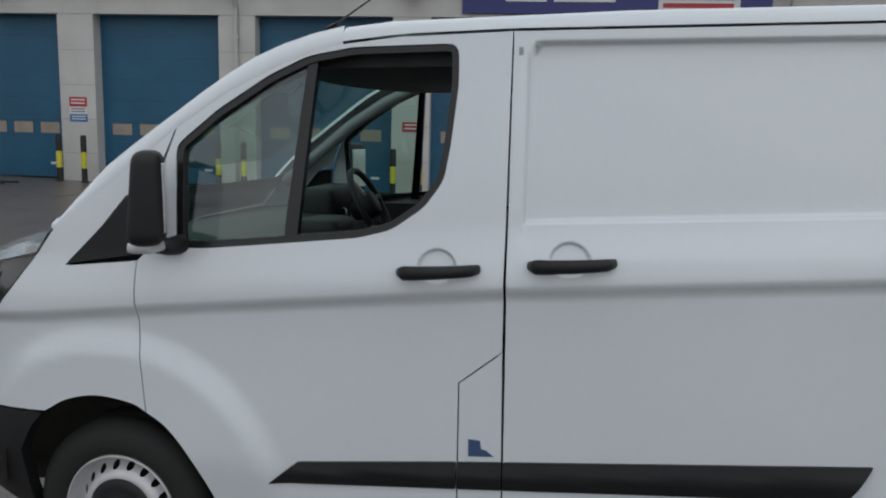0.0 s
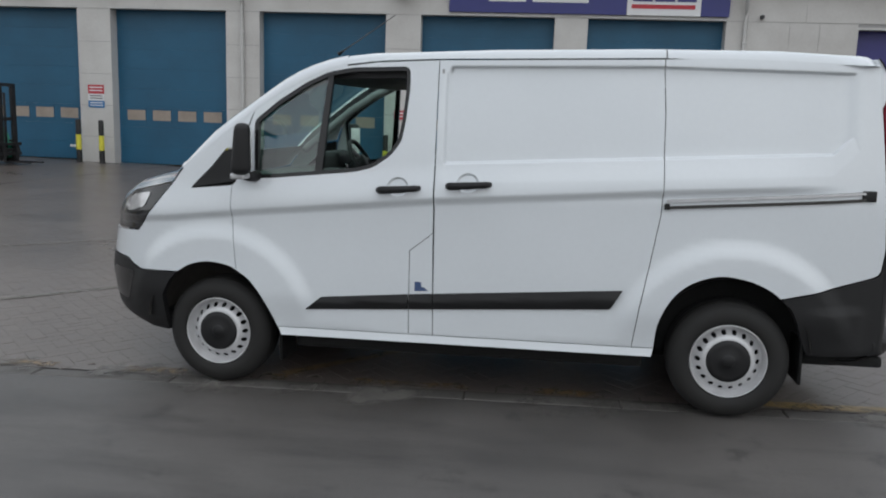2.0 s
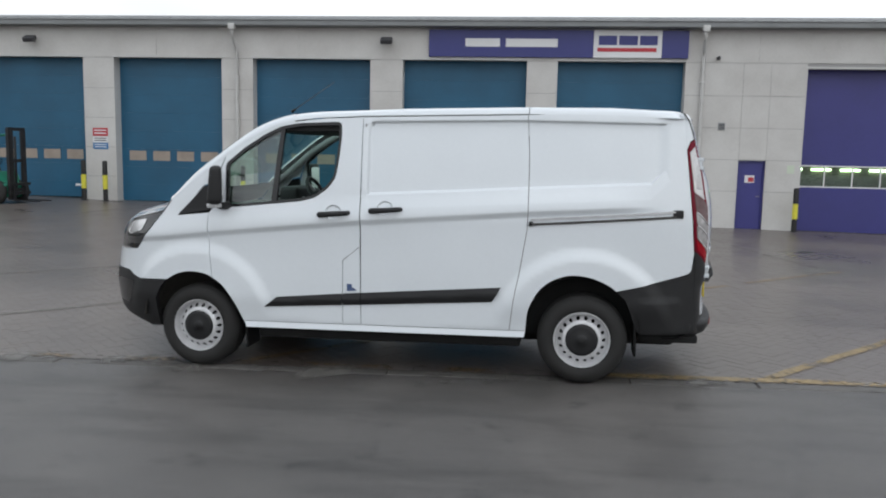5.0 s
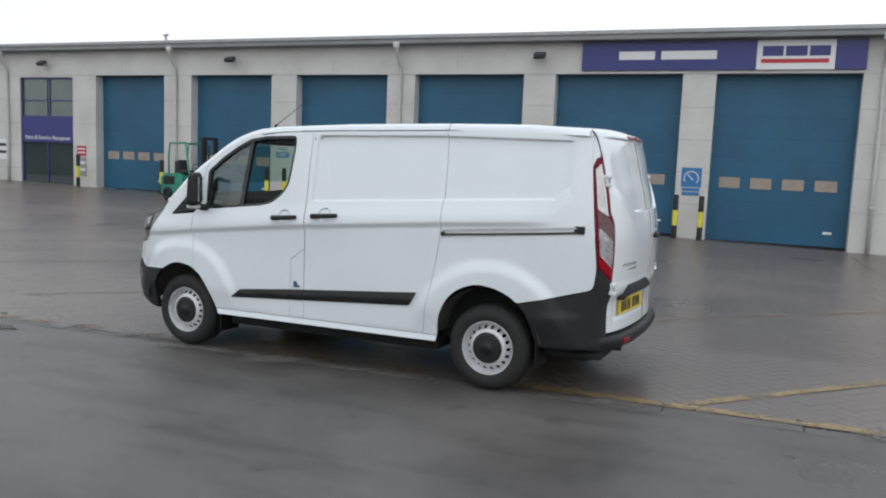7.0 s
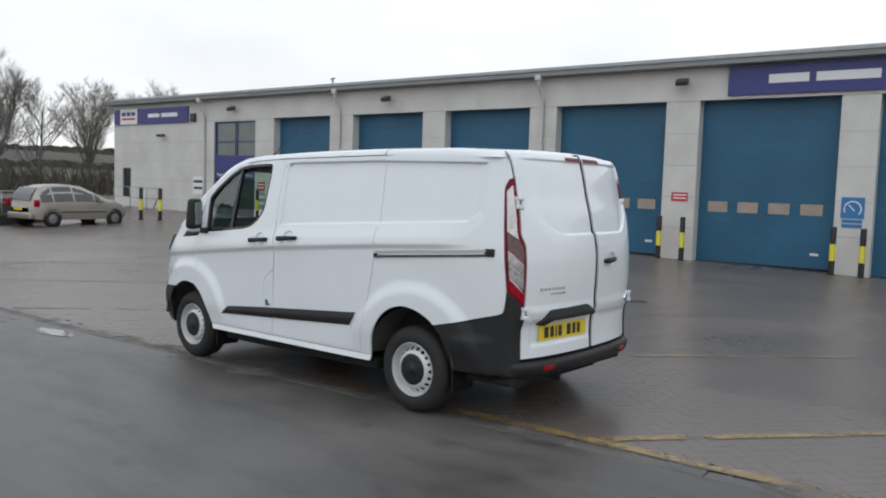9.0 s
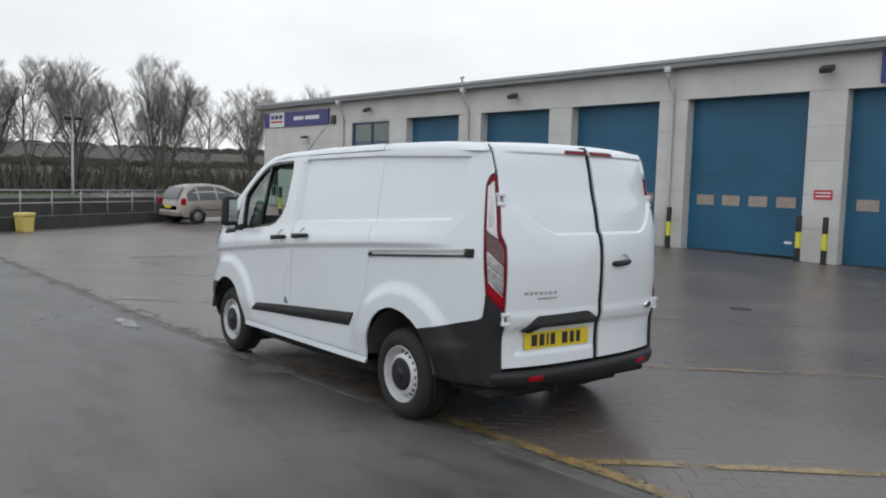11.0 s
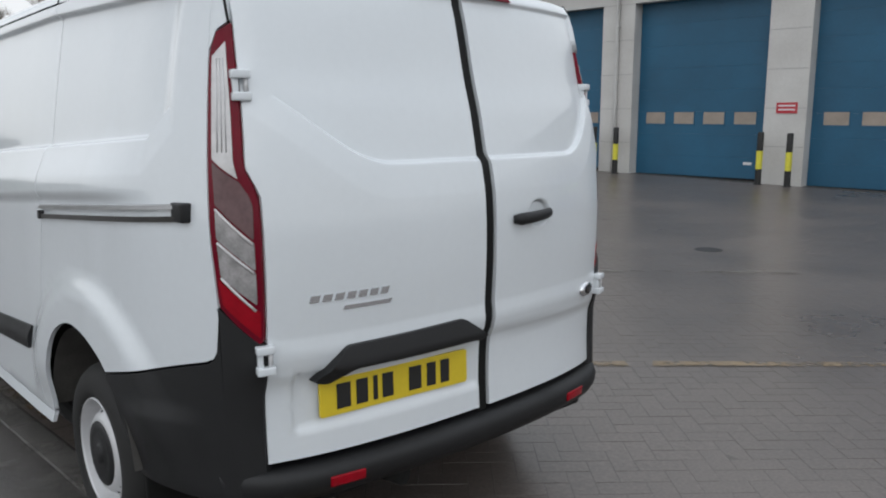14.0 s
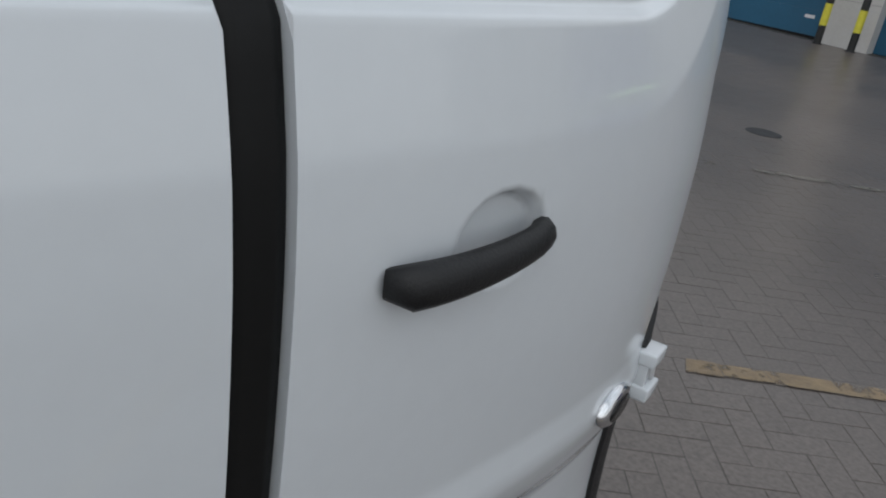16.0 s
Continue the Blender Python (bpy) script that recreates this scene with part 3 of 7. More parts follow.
# small staff door
a, b, z0, z1 = OPEN[8]
_, _, z = at_wall(a, 0.1)
d = empty("door_8", BM, "closed violet-blue staff door with a small notice", "door", "", "structure")
part("leaf", box(a + 0.03, b - 0.03, 0.10, 0.145, z - 0.02, z1 - 0.03, 0.004), DOORVIOLET, d)
fr = bmesh.new()
add_box(fr, a, a + 0.03, 0.05, 0.16, z - 0.02, z1)
add_box(fr, b - 0.03, b, 0.05, 0.16, z - 0.02, z1)
add_box(fr, a, b, 0.05, 0.16, z1 - 0.03, z1)
part("door_frame", fr, DOORVIOLET, d)
nt = part("notice", box(a + 0.24, a + 0.52, 0.094, 0.099, 1.02, 1.24), SIGNWHITE, d, "small red and white notice")
part("notice_bar", box(a + 0.34, a + 0.50, 0.090, 0.0935, 1.05, 1.18), SIGNRED, nt)
part("door_handle", tube([(b - 0.10, 0.09, 0.62), (b - 0.10, 0.055, 0.62), (b - 0.20, 0.055, 0.62)], 0.010, 8), GALV, d, "steel lever handle", True)
# reception window and narrow window
a, b, z0, z1 = OPEN[1]
d = empty("window_1", BM, "tall glazed reception front with a blue name band", "window", "", "structure")
part("window_frame", box(a, a + 0.05, 0.06, 0.16, 0.05, z1), SIGNBLUE, d)
part("window_frame", box(b - 0.05, b, 0.06, 0.16, 0.05, z1), SIGNBLUE, d)
part("window_frame", box(a, b, 0.06, 0.16, z1 - 0.06, z1), SIGNBLUE, d)
part("mullion", box((a + b) / 2 + 0.06, (a + b) / 2 + 0.12, 0.07, 0.15, 2.9, z1), SIGNBLUE, d)
part("transom", box(a, b, 0.07, 0.15, 3.50, 3.55), SIGNBLUE, d)
for xa, xb, za, zb, mt in ((a + 0.05, a + 1.36, 3.55, z1 - 0.06, GREENGLASS), (a + 1.42, b - 0.05, 3.55, z1 - 0.06, GREENGLASS), (a + 0.05, a + 1.36, 2.9, 3.50, GREENGLASS), (a + 1.42, b - 0.05, 2.9, 3.50, GREENGLASS), (a + 0.05, a + 1.36, 0.05, 1.84, DARKGLASS), (a + 1.42, b - 0.05, 0.05, 1.84, DARKGLASS)):
    part("pane", box(xa, xb, 0.105, 0.115, za, zb), mt, d, "dark reflecting pane")
part("mullion", box(a + 1.36, a + 1.42, 0.07, 0.15, 0.05, 1.84), SIGNBLUE, d)
band = part("name_band", box(a + 0.02, b - 0.02, 0.03, 0.10, 1.84, 2.90), SIGNBLUE, d, "blue band with white lettering")


def lettering(words, size, m, material, parent):
    """Raised words as a mesh."""
    cu = bpy.data.curves.new("words", "FONT")
    cu.body, cu.size, cu.extrude, cu.align_x, cu.align_y = words, size, 0.004, "CENTER", "CENTER"
    tmp = new("words_source", cu)
    bpy.context.view_layer.update()
    me = bpy.data.meshes.new_from_object(tmp.evaluated_get(bpy.context.evaluated_depsgraph_get()))
    bpy.data.objects.remove(tmp)
    me.materials.append(material)
    ob = new("lettering", me)
    ob.parent, ob.matrix_basis = parent, m
    return tagged(ob, "white lettering")


lettering("Parts & Service Reception", 0.235, Matrix.Translation(((a + b) / 2, 0.024, 2.02)) @ pose(0, 0, 0, 90, 0, 0), SIGNWHITE, band)
a, b, z0, z1 = OPEN[0]
d = empty("window_2", BM, "narrow dark window in the end bay", "window", "", "structure")
part("pane", box(a + 0.04, b - 0.04, 0.10, 0.11, z0 + 0.04, z1 - 0.04), DARKGLASS, d)
fr = bmesh.new()
for q in ((a, a + 0.04, z0, z1), (b - 0.04, b, z0, z1), (a, b, z0, z0 + 0.04), (a, b, z1 - 0.04, z1)):
    add_box(fr, q[0], q[1], 0.06, 0.14, q[2], q[3])
part("window_frame", fr, LAMPDARK, d)


# ---- things on the front of the building
def on_wall(name, label, category, X, Z, group=""):
    return empty(name, BM @ Matrix.Translation((X, 0, Z)), label, category, group)


s = on_wall("fascia_sign", "long blue fascia sign with white bars and a white logo panel", "sign", 0, 0)
part("sign_panel", box(0.61, 5.50, -0.10, -0.02, 4.60, 5.40, 0.008), SIGNBLUE, s, "deep blue panel")
lp = part("logo_panel", box(5.505, 7.48, -0.104, -0.02, 4.60, 5.40, 0.008), SIGNWHITE, s, "white logo panel")
part("sign_panel", box(7.485, 8.25, -0.10, -0.02, 4.60, 5.40, 0.008), SIGNBLUE, s, "deep blue panel")
for xa, xb in ((1.71, 2.74), (2.92, 4.45)):
    part("name_bar", box(xa, xb, -0.108, -0.102, 4.90, 5.14), SIGNWHITE, s, "white bar")
for xa, xb in ((5.65, 6.18), (6.24, 6.78), (6.84, 7.35)):
    part("logo_shape", box(xa, xb, -0.112, -0.105, 4.97, 5.24), SIGNBLUE, lp, "dark blue block")
part("logo_stripe", box(5.62, 7.33, -0.112, -0.105, 4.78, 4.89), SIGNRED, lp, "red stripe")
s = on_wall("fascia_sign", "blue fascia sign with a small white logo panel", "sign", 0, 0)
part("sign_panel", box(-30.72, -30.16, -0.10, -0.02, 4.46, 5.22, 0.008), SIGNBLUE, s, "deep blue panel")
lp = part("logo_panel", box(-30.155, -28.66, -0.104, -0.02, 4.46, 5.22, 0.008), SIGNWHITE, s, "white logo panel")
part("sign_panel", box(-28.655, -24.50, -0.10, -0.02, 4.46, 5.22, 0.008), SIGNBLUE, s, "deep blue panel")
part("name_bar", box(-27.7, -26.75, -0.108, -0.102, 4.76, 4.95), SIGNWHITE, s, "white bar")
part("name_bar", box(-26.6, -25.3, -0.108, -0.102, 4.76, 4.95), SIGNWHITE, s, "white bar")
for k in range(3):
    part("logo_shape", box(-30.0 + k * 0.42, -29.66 + k * 0.42, -0.112, -0.105, 4.88, 5.08), SIGNBLUE, lp, "dark blue block")
part("logo_stripe", box(-30.0, -28.82, -0.112, -0.105, 4.68, 4.78), SIGNRED, lp, "red stripe")


def notice(name, label, X, rows_):
    s = on_wall(name, label, "notice", X, 0, "pier notices")
    for mt, x0, x1, z0, z1, lab in rows_:
        p = part("notice_board", box(x0, x1, -0.030, -0.020, z0, z1), mt, s, lab)
        for k in range(2):
            zz = z0 + (z1 - z0) * (0.28 + 0.36 * k)
            part("print_bar", box(x0 + 0.05, x1 - 0.05, -0.034, -0.031, zz, zz + (z1 - z0) * 0.14), INK if mt is SIGNWHITE else SIGNWHITE, p)
    return s


notice("pier_notice", "red, white and blue safety notices on a pier", -9.92, ((SIGNRED, -0.25, 0.25, 2.03, 2.29, "red notice"), (SIGNWHITE, -0.25, 0.25, 1.83, 2.02, "white notice"), (SIGNSKY, -0.25, 0.25, 1.62, 1.82, "blue notice")))
notice("pier_notice", "red and white safety notice on a pier", -0.65, ((SIGNRED, -0.25, 0.25, 1.56, 1.82, "red notice"),))
notice("pier_notice", "red notice over a grey box on a pier", -19.30, ((SIGNRED, -0.24, 0.24, 1.35, 1.75, "red notice"), (CLADGAP, -0.24, 0.24, 0.55, 1.30, "grey notice"),))
notice("wall_notice", "white notice board with a dark heading on the wall", -23.76, ((SIGNWHITE, -0.38, 0.38, 1.08, 1.92, "white notice"),))
s = on_wall("speed_notice", "blue notice with a white dial on a pier", "notice", 4.0, 0.06, "pier notices")
p = part("notice_board", box(-0.28, 0.28, -0.030, -0.020, 1.20, 1.76), SIGNSKY, s, "blue notice")
part("dial", tube([(0.20 * math.cos(t), -0.034, 1.45 + 0.20 * math.sin(t)) for t in [math.radians(-40 + 13 * k) for k in range(20)]], 0.018, 6), SIGNWHITE, p, "white dial arc")
part("needle", tube([(0.05, -0.034, 1.40), (-0.10, -0.034, 1.56)], 0.016, 6), SIGNWHITE, p)
part("print_bar", box(-0.24, 0.24, -0.034, -0.020, 1.08, 1.17), SIGNSKY, s)
part("print_bar", box(-0.24, 0.24, -0.034, -0.020, 0.96, 1.05), SIGNSKY, s)
s = on_wall("exit_notice", "small pale green notice beside the door", "notice", 11.50, 0)
part("notice_board", box(-0.22, -0.02, -0.03, -0.02, 1.32, 1.56), mat("pale_green_notice", (0.55, 0.62, 0.50), 0.5), s)
for X, Z in ((-21.05, 4.96), (-12.0, 5.02), (-0.65, 5.03)):
    f = on_wall("floodlight", "dark square floodlight tilted over the yard", "floodlight", X, Z, "floodlights")
    part("lamp_case", box(-0.17, 0.17, -0.13, 0.13, -0.07, 0.07, 0.02, Matrix.Translation((0, -0.32, 0)) @ pose(0, 0, 0, 28, 0, 0)), LAMPDARK, f, "dark lamp case", True)
    part("lamp_glass", box(-0.14, 0.14, -0.10, 0.10, -0.078, -0.070, 0.0, Matrix.Translation((0, -0.32, 0)) @ pose(0, 0, 0, 28, 0, 0)), PIPE, f, "pale glass")
    part("bracket", tube([(0, -0.02, -0.05), (0, -0.16, -0.06), (0, -0.26, 0.0)], 0.018, 8), LAMPDARK, f, "", True)
f = on_wall("wall_lamp", "small dark wall lamp on an arm", "wall lamp", -26.45, 3.90)
part("lamp_case", box(-0.22, 0.22, -0.34, -0.16, -0.05, 0.07, 0.03, pose(0, 0, 0, 12, 0, 0)), LAMPDARK, f, "", True)
part("bracket", tube([(0, -0.02, 0), (0, -0.2, 0.02)], 0.025, 8), LAMPDARK, f, "", True)
f = on_wall("alarm_box", "grey alarm box under the eaves", "alarm box", -24.1, 4.66)
part("case", box(-0.16, 0.16, -0.14, -0.02, -0.2, 0.2, 0.02), LAMPDARK, f, "", True)
f = on_wall("wall_vent", "square grey vent grille on the wall", "vent", 9.33, 2.66)
part("frame", box(-0.10, 0.10, -0.035, -0.018, -0.11, 0.11, 0.004), GALV, f)
for k in range(4):
    part("slat", box(-0.085, 0.085, -0.043, -0.036, -0.085 + 0.045 * k, -0.06 + 0.045 * k), LAMPDARK, f)
f = on_wall("wall_camera", "tiny dark camera under the eaves", "camera", 9.12, 4.62)
part("case", box(-0.04, 0.04, -0.16, -0.02, -0.05, 0.05, 0.01), LAMPDARK, f, "", True)
for X in (-23.24, -14.60, -5.38, 8.70):
    _, _, z = at_wall(X)
    f = on_wall("downpipe", "pale round downpipe from the eaves to the ground", "downpipe", X, 0, "downpipes")
    part("pipe", tube([(-0.04, -0.36, 5.50), (-0.04, -0.36, 5.22), (-0.03, -0.27, 5.05), (0, -0.12, 4.80), (0, -0.09, 4.62), (0, -0.09, 2.0), (0, -0.09, z - 0.02)], 0.055, 12), PIPE, f, "", True)
    part("hopper", box(-0.14, 0.06, -0.46, -0.28, 5.32, 5.50, 0.02), PIPE, f, "", True)
    for zz in (0.9, 2.4, 3.9):
        part("pipe_clip", box(-0.07, 0.07, -0.155, -0.017, zz, zz + 0.05, 0.006), PIPE, f)
f = on_wall("roof_vent_pipe", "short vent pipe standing on the roof edge", "vent pipe", -15.3, 5.70)
part("pipe", tube([(0, 0.2, 0.02), (0, 0.2, 0.30)], 0.04, 8), GALV, f, "", True)
part("cowl", tube([(-0.1, 0.2, 0.30), (0.1, 0.2, 0.33)], 0.04, 8), GALV, f, "", True)


# ---- bollards
def bollard():
    b = empty("bollard", Matrix(), "black steel bollard with a yellow band", "bollard", "bollards along the workshop")
    part("post", lathe([(0.075, -0.02), (0.075, 0.38)], Matrix(), 20), POSTBLACK, b, "", True)
    part("band", lathe([(0.0765, 0.38), (0.0765, 0.82)], Matrix(), 20), POSTYELLOW, b, "yellow band", True)
    part("cap", lathe([(0.075, 0.82), (0.075, 1.24), (0.070, 1.262), (0.05, 1.27), (0.0, 1.272)], Matrix(), 20), POSTBLACK, b, "", True)
    part("base_plate", lathe([(0.11, -0.02), (0.11, 0.012), (0.076, 0.016)], Matrix(), 20), POSTBLACK, b, "", True)
    return b


first = bollard()
spots = [at_wall(X, -0.45) for X in (-19.05, -14.93, -14.22, -10.28, -9.57, -5.78, -5.08, -1.06, -0.36, 3.66, 4.36, 11.45)]
spots += [(x, y, ground_z(x, y)) for x, y in ((-22.55, 11.80), (-21.70, 12.13))]
first.matrix_basis = Matrix.Translation(spots[0])
for q in spots[1:]:
    copy_thing(first, Matrix.Translation(q))
# ---- the van's surfaces, in its own frame: x to the rear, y across, z up from the tyres' contact
YC = 0.95


def step(a, b, v):
    t = min(1.0, max(0.0, (v - a) / (b - a)))
    return t * t * (3 - 2 * t)


def curve(points, v):
    """Smooth interpolation through a few knots."""
    if v <= points[0][0]:
        return points[0][1]
    for (a, p), (b, q) in zip(points, points[1:]):
        if v <= b:
            return p + (q - p) * (v - a) / (b - a)
    return points[-1][1]


def smooth_curve(points, v):
    """The same with rounded bends."""
    return sum(curve(points, v + d) * w for d, w in ((-0.06, 0.1), (-0.03, 0.22), (0.0, 0.36), (0.03, 0.22), (0.06, 0.1)))


ROOF_EDGE = ((-0.22, 1.325), (0.11, 1.581), (0.40, 1.790), (0.54, 1.870), (0.675, 1.918), (0.80, 1.945), (0.95, 1.961), (1.67, 1.979), (2.52, 1.981), (3.13, 1.971), (3.49, 1.948), (3.80, 1.915))
NOSE = ((0.30, 0.80), (0.43, 0.88), (0.63, 0.92), (0.87, 0.88), (1.10, 0.80), (1.22, 0.74), (1.4, 0.70))
LOW_CREASE = ((-0.6, 0.985), (0.2, 1.065), (1.31, 1.160), (2.55, 1.238), (3.15, 1.266), (3.40, 1.278))


def nose(x, z):
    """How far the front corner turns in."""
    p = min(0.995, max(0.0, (-0.10 - x) / smooth_curve(NOSE, z)))
    return 0.95 * (1 - (1 - p**2.2) ** (1 / 2.2))


def panel_depth(x, z):
    """The sunk upper panels behind the front door."""
    d = 0.0
    for x0, x1 in ((1.368, 3.525),):
        low = 1.352 + 0.042 * (x - 1.36)
        top = 1.886 - 0.030 * max(0, x - 2.5) - 0.05 * max(0.0, 1 - (x - x0) / 0.05) ** 2
        if x > 3.40:
            low += (x - 3.40) * 0.9
        e = min(step(x0 - 0.002, x0 + 0.018, x), 1 - step(x1 - 0.09, x1 + 0.015, x), 1 - step(top - 0.012, top + 0.004, z), 0.70 * step(low - 0.002, low + 0.009, z) + 0.30 * min(1.0, max(0.0, (z - low + 0.105) / 0.10)))
        d = max(d, e)
    return d


def side(x, z):
    """y of the body's near side."""
    y = -0.05 + nose(x, z) + 0.02 * step(2.3, 3.2, x) + 0.13 * (max(0.0, x - 3.0) / 0.7) ** 2
    y += 0.115 * max(0.0, (z - 1.15) / 0.75) ** 1.35
    c = smooth_curve(LOW_CREASE, x)
    fade = 1 - step(3.10, 3.50, x)
    y += fade * 0.021 * (1 - step(c - 0.038, c + 0.010, z))
    y += fade * 0.026 * step(c + 0.01, c + 0.20, z)
    y -= fade * 0.014 * (1 - step(c - 0.60, c - 0.05, z))
    y += 0.030 * panel_depth(x, z)
    for wx in (0.016, 2.945):
        r = math.hypot(x - wx, (z - 0.36) * 1.02)
        y -= 0.027 * (1 - step(0.54, 0.655, r)) * step(0.38, 0.6, z)
    y += 0.030 * (1 - step(0.30, 0.40, z))
    for hx, hz in ((1.120, 1.222), (1.512, 1.252)):
        r = math.hypot((x - hx) / 1.15, z - hz)
        y += 0.017 * (1 - step(0.043, 0.054, r))
    return y


REAR_LINE = ((0.42, 3.872), (0.60, 3.866), (0.73, 3.872), (0.80, 3.895), (1.0, 3.908), (1.15, 3.910), (1.28, 3.900), (1.36, 3.890), (1.50, 3.863), (1.70, 3.803), (1.80, 3.772), (1.86, 3.750), (1.90, 3.715), (1.94, 3.650))
VC = 0.90


def across_rear(v):
    """y at v, the distance across the rear doors."""
    return 0.038 + 1.0135 * (v + 0.064 * max(0.0, 1 - ((v - VC) / 0.74) ** 2))


def up_rear(z):
    return z + 0.015 + 0.032 * step(1.60, 1.85, z)


def pane_rise(u):
    """The left pane's foot: level, then a bend into a slope."""
    d = max(0.0, u - 0.37)
    return 2.6 * d * d if d < 0.17 else 0.0751 + 0.884 * (d - 0.17)


def rear_panel(y, z):
    """The sunk panes of the two rear doors."""
    u = abs(y - VC)
    e = (1 - step(1.830, 1.850, z)) * step(0.13, 0.36, y) * (1 - 0.40 * step(1.55, 1.80, z))
    low = 1.338 + pane_rise(u)
    if y > VC:
        low = 1.338 + 2.92 * max(0.0, u - 0.45) ** 2.13
    return min(e, 0.70 * step(low - 0.003, low + 0.010, z) + 0.30 * min(1.0, max(0.0, (z - low + 0.105) / 0.10)))


def rear(y, z):
    """x of the rear doors, y here along across_rear."""
    u = abs(across_rear(y) - YC) / 0.81
    x = smooth_curve(REAR_LINE, z) - 0.095 * u**2.3 - 0.028 * u**8
    x -= 0.029 * rear_panel(y, z)
    x += 0.012 * (step(0.72, 0.77, z + 0.03 * u) - step(0.79, 0.86, z))
    if y < VC:
        x -= 0.012 * min(step(0.215, 0.235, y), 1 - step(0.845, 0.865, y), step(0.548, 0.58, z), 1 - step(0.735, 0.75, z))
    r = math.hypot((y - 1.138) / 1.2, (z - 1.140) / 0.88)
    return x - 0.019 * (1 - step(0.044, 0.056, r))


# ---- the van
def side_at(off):
    return lambda x, z: (x, side(x, z) + off, z)


def sill_at(x, z):
    """The sill leans out towards its foot."""
    return (x, side(x, 0.385) - 0.010 * (0.385 - z) / 0.047, z)


def bumper_side(x, z):
    """The rear bumper's flank with its shallow ledge."""
    return (x, side(x, z) - 0.006 - 0.013 * (1 - step(0.612, 0.645, z)) * step(3.28, 3.42, x) * (1 - step(3.56, 3.66, x)), z)


def rear_at(off):
    return lambda y, z: (rear(y, z) + off, across_rear(y), up_rear(z))


GUTTER = ((-0.161, 1.310), (0.014, 1.440), (0.261, 1.640), (0.43, 1.751), (0.598, 1.834), (0.70, 1.871), (0.80, 1.896), (0.983, 1.916), (1.331, 1.927), (2.537, 1.931), (3.42, 1.899), (3.80, 1.868))


def corner(w, z, off=0.0):
    """The rounded rear corner, from the side (w = 0) to the rear door (w = 1)."""
    xs = min(3.720, 3.714 - 0.068 * (z - 0.97) / 0.71)
    v = 0.155 if z < 1.285 or z > 1.75 else (0.155 - 0.03 * (z - 1.285) / 0.075 if z < 1.36 else 0.125 + 0.03 * (z - 1.36) / 0.39)
    a = Vector((xs, side(xs, z)))
    b = Vector((rear(v, z - 0.015 - 0.032 * step(1.64, 1.89, z)), across_rear(v)))
    c = Vector((a.x + (b.x - a.x) * 0.72, a.y + (b.y - a.y) * 0.22))
    p = a * (1 - w) ** 2 + c * 2 * w * (1 - w) + b * w * w
    over = (max(0.0, z - 1.865) / 0.07) ** 2
    return (p.x + off * (0.3 + 0.5 * w) - 0.012 * over * (1 - w), p.y - off * (1 - 0.6 * w) + 0.018 * over * (1 - w), z)


def corner_at(off):
    return lambda w, z: corner(w, z, off)


def smooth_line(points, n=4):
    """More points along a bend, on a curve through all of those given."""
    p = [Vector(q) for q in points]
    p = [2 * p[0] - p[1]] + p + [2 * p[-1] - p[-2]]
    out = []
    for a, b, c, d in zip(p, p[1:], p[2:], p[3:]):
        for k in range(n):
            t = k / n
            out.append(tuple(0.5 * (2 * b + (c - a) * t + (2 * a - 5 * b + 4 * c - d) * t * t + (3 * b - a - 3 * c + d) * t**3)))
    return out + [tuple(p[-2])]


van = empty("panel_van", pose(0, 0, -0.034, 0, -1.13, 0), "white short panel van with black bumpers and steel wheels", "van")

ARCH_F = smooth_line([(-0.205, 0.690), (-0.12, 0.736), (-0.012, 0.756), (0.11, 0.739), (0.165, 0.712)])
ARCH_F2 = smooth_line([(0.165, 0.712), (0.229, 0.669), (0.29, 0.60), (0.345, 0.510), (0.395, 0.401), (0.402, 0.385)])[1:]
ARCH_R = smooth_line([(3.175, 0.688), (3.12, 0.73), (3.03, 0.771), (2.95, 0.79), (2.87, 0.796), (2.79, 0.780), (2.714, 0.746), (2.655, 0.70), (2.613, 0.646), (2.575, 0.57), (2.555, 0.501), (2.545, 0.385)])
DOOR_FRONT = [(0.165, 0.712), (0.152, 0.86), (0.137, 0.99), (0.135, 1.105), (0.137, 1.207)]
SLIDE_REAR = [(2.427, 0.385), (2.456, 0.608), (2.50, 0.832), (2.546, 1.107), (2.553, 1.244), (2.552, 1.64), (2.537, 1.925)]
LAMP_EDGE = [(-0.86, 0.890), (-0.512, 0.912), (-0.354, 1.079), (-0.232, 1.214)]
WINDOW = rounded([(0.262, 1.575), (0.398, 1.688), (0.565, 1.795), (0.690, 1.853), (0.834, 1.878), (1.165, 1.885, 0.04), (1.168, 1.76), (1.150, 1.58), (1.132, 1.475), (1.075, 1.395), (0.975, 1.325), (0.87, 1.298), (0.616, 1.274), (0.376, 1.252), (0.270, 1.250, 0.02)], 0.03, 4)

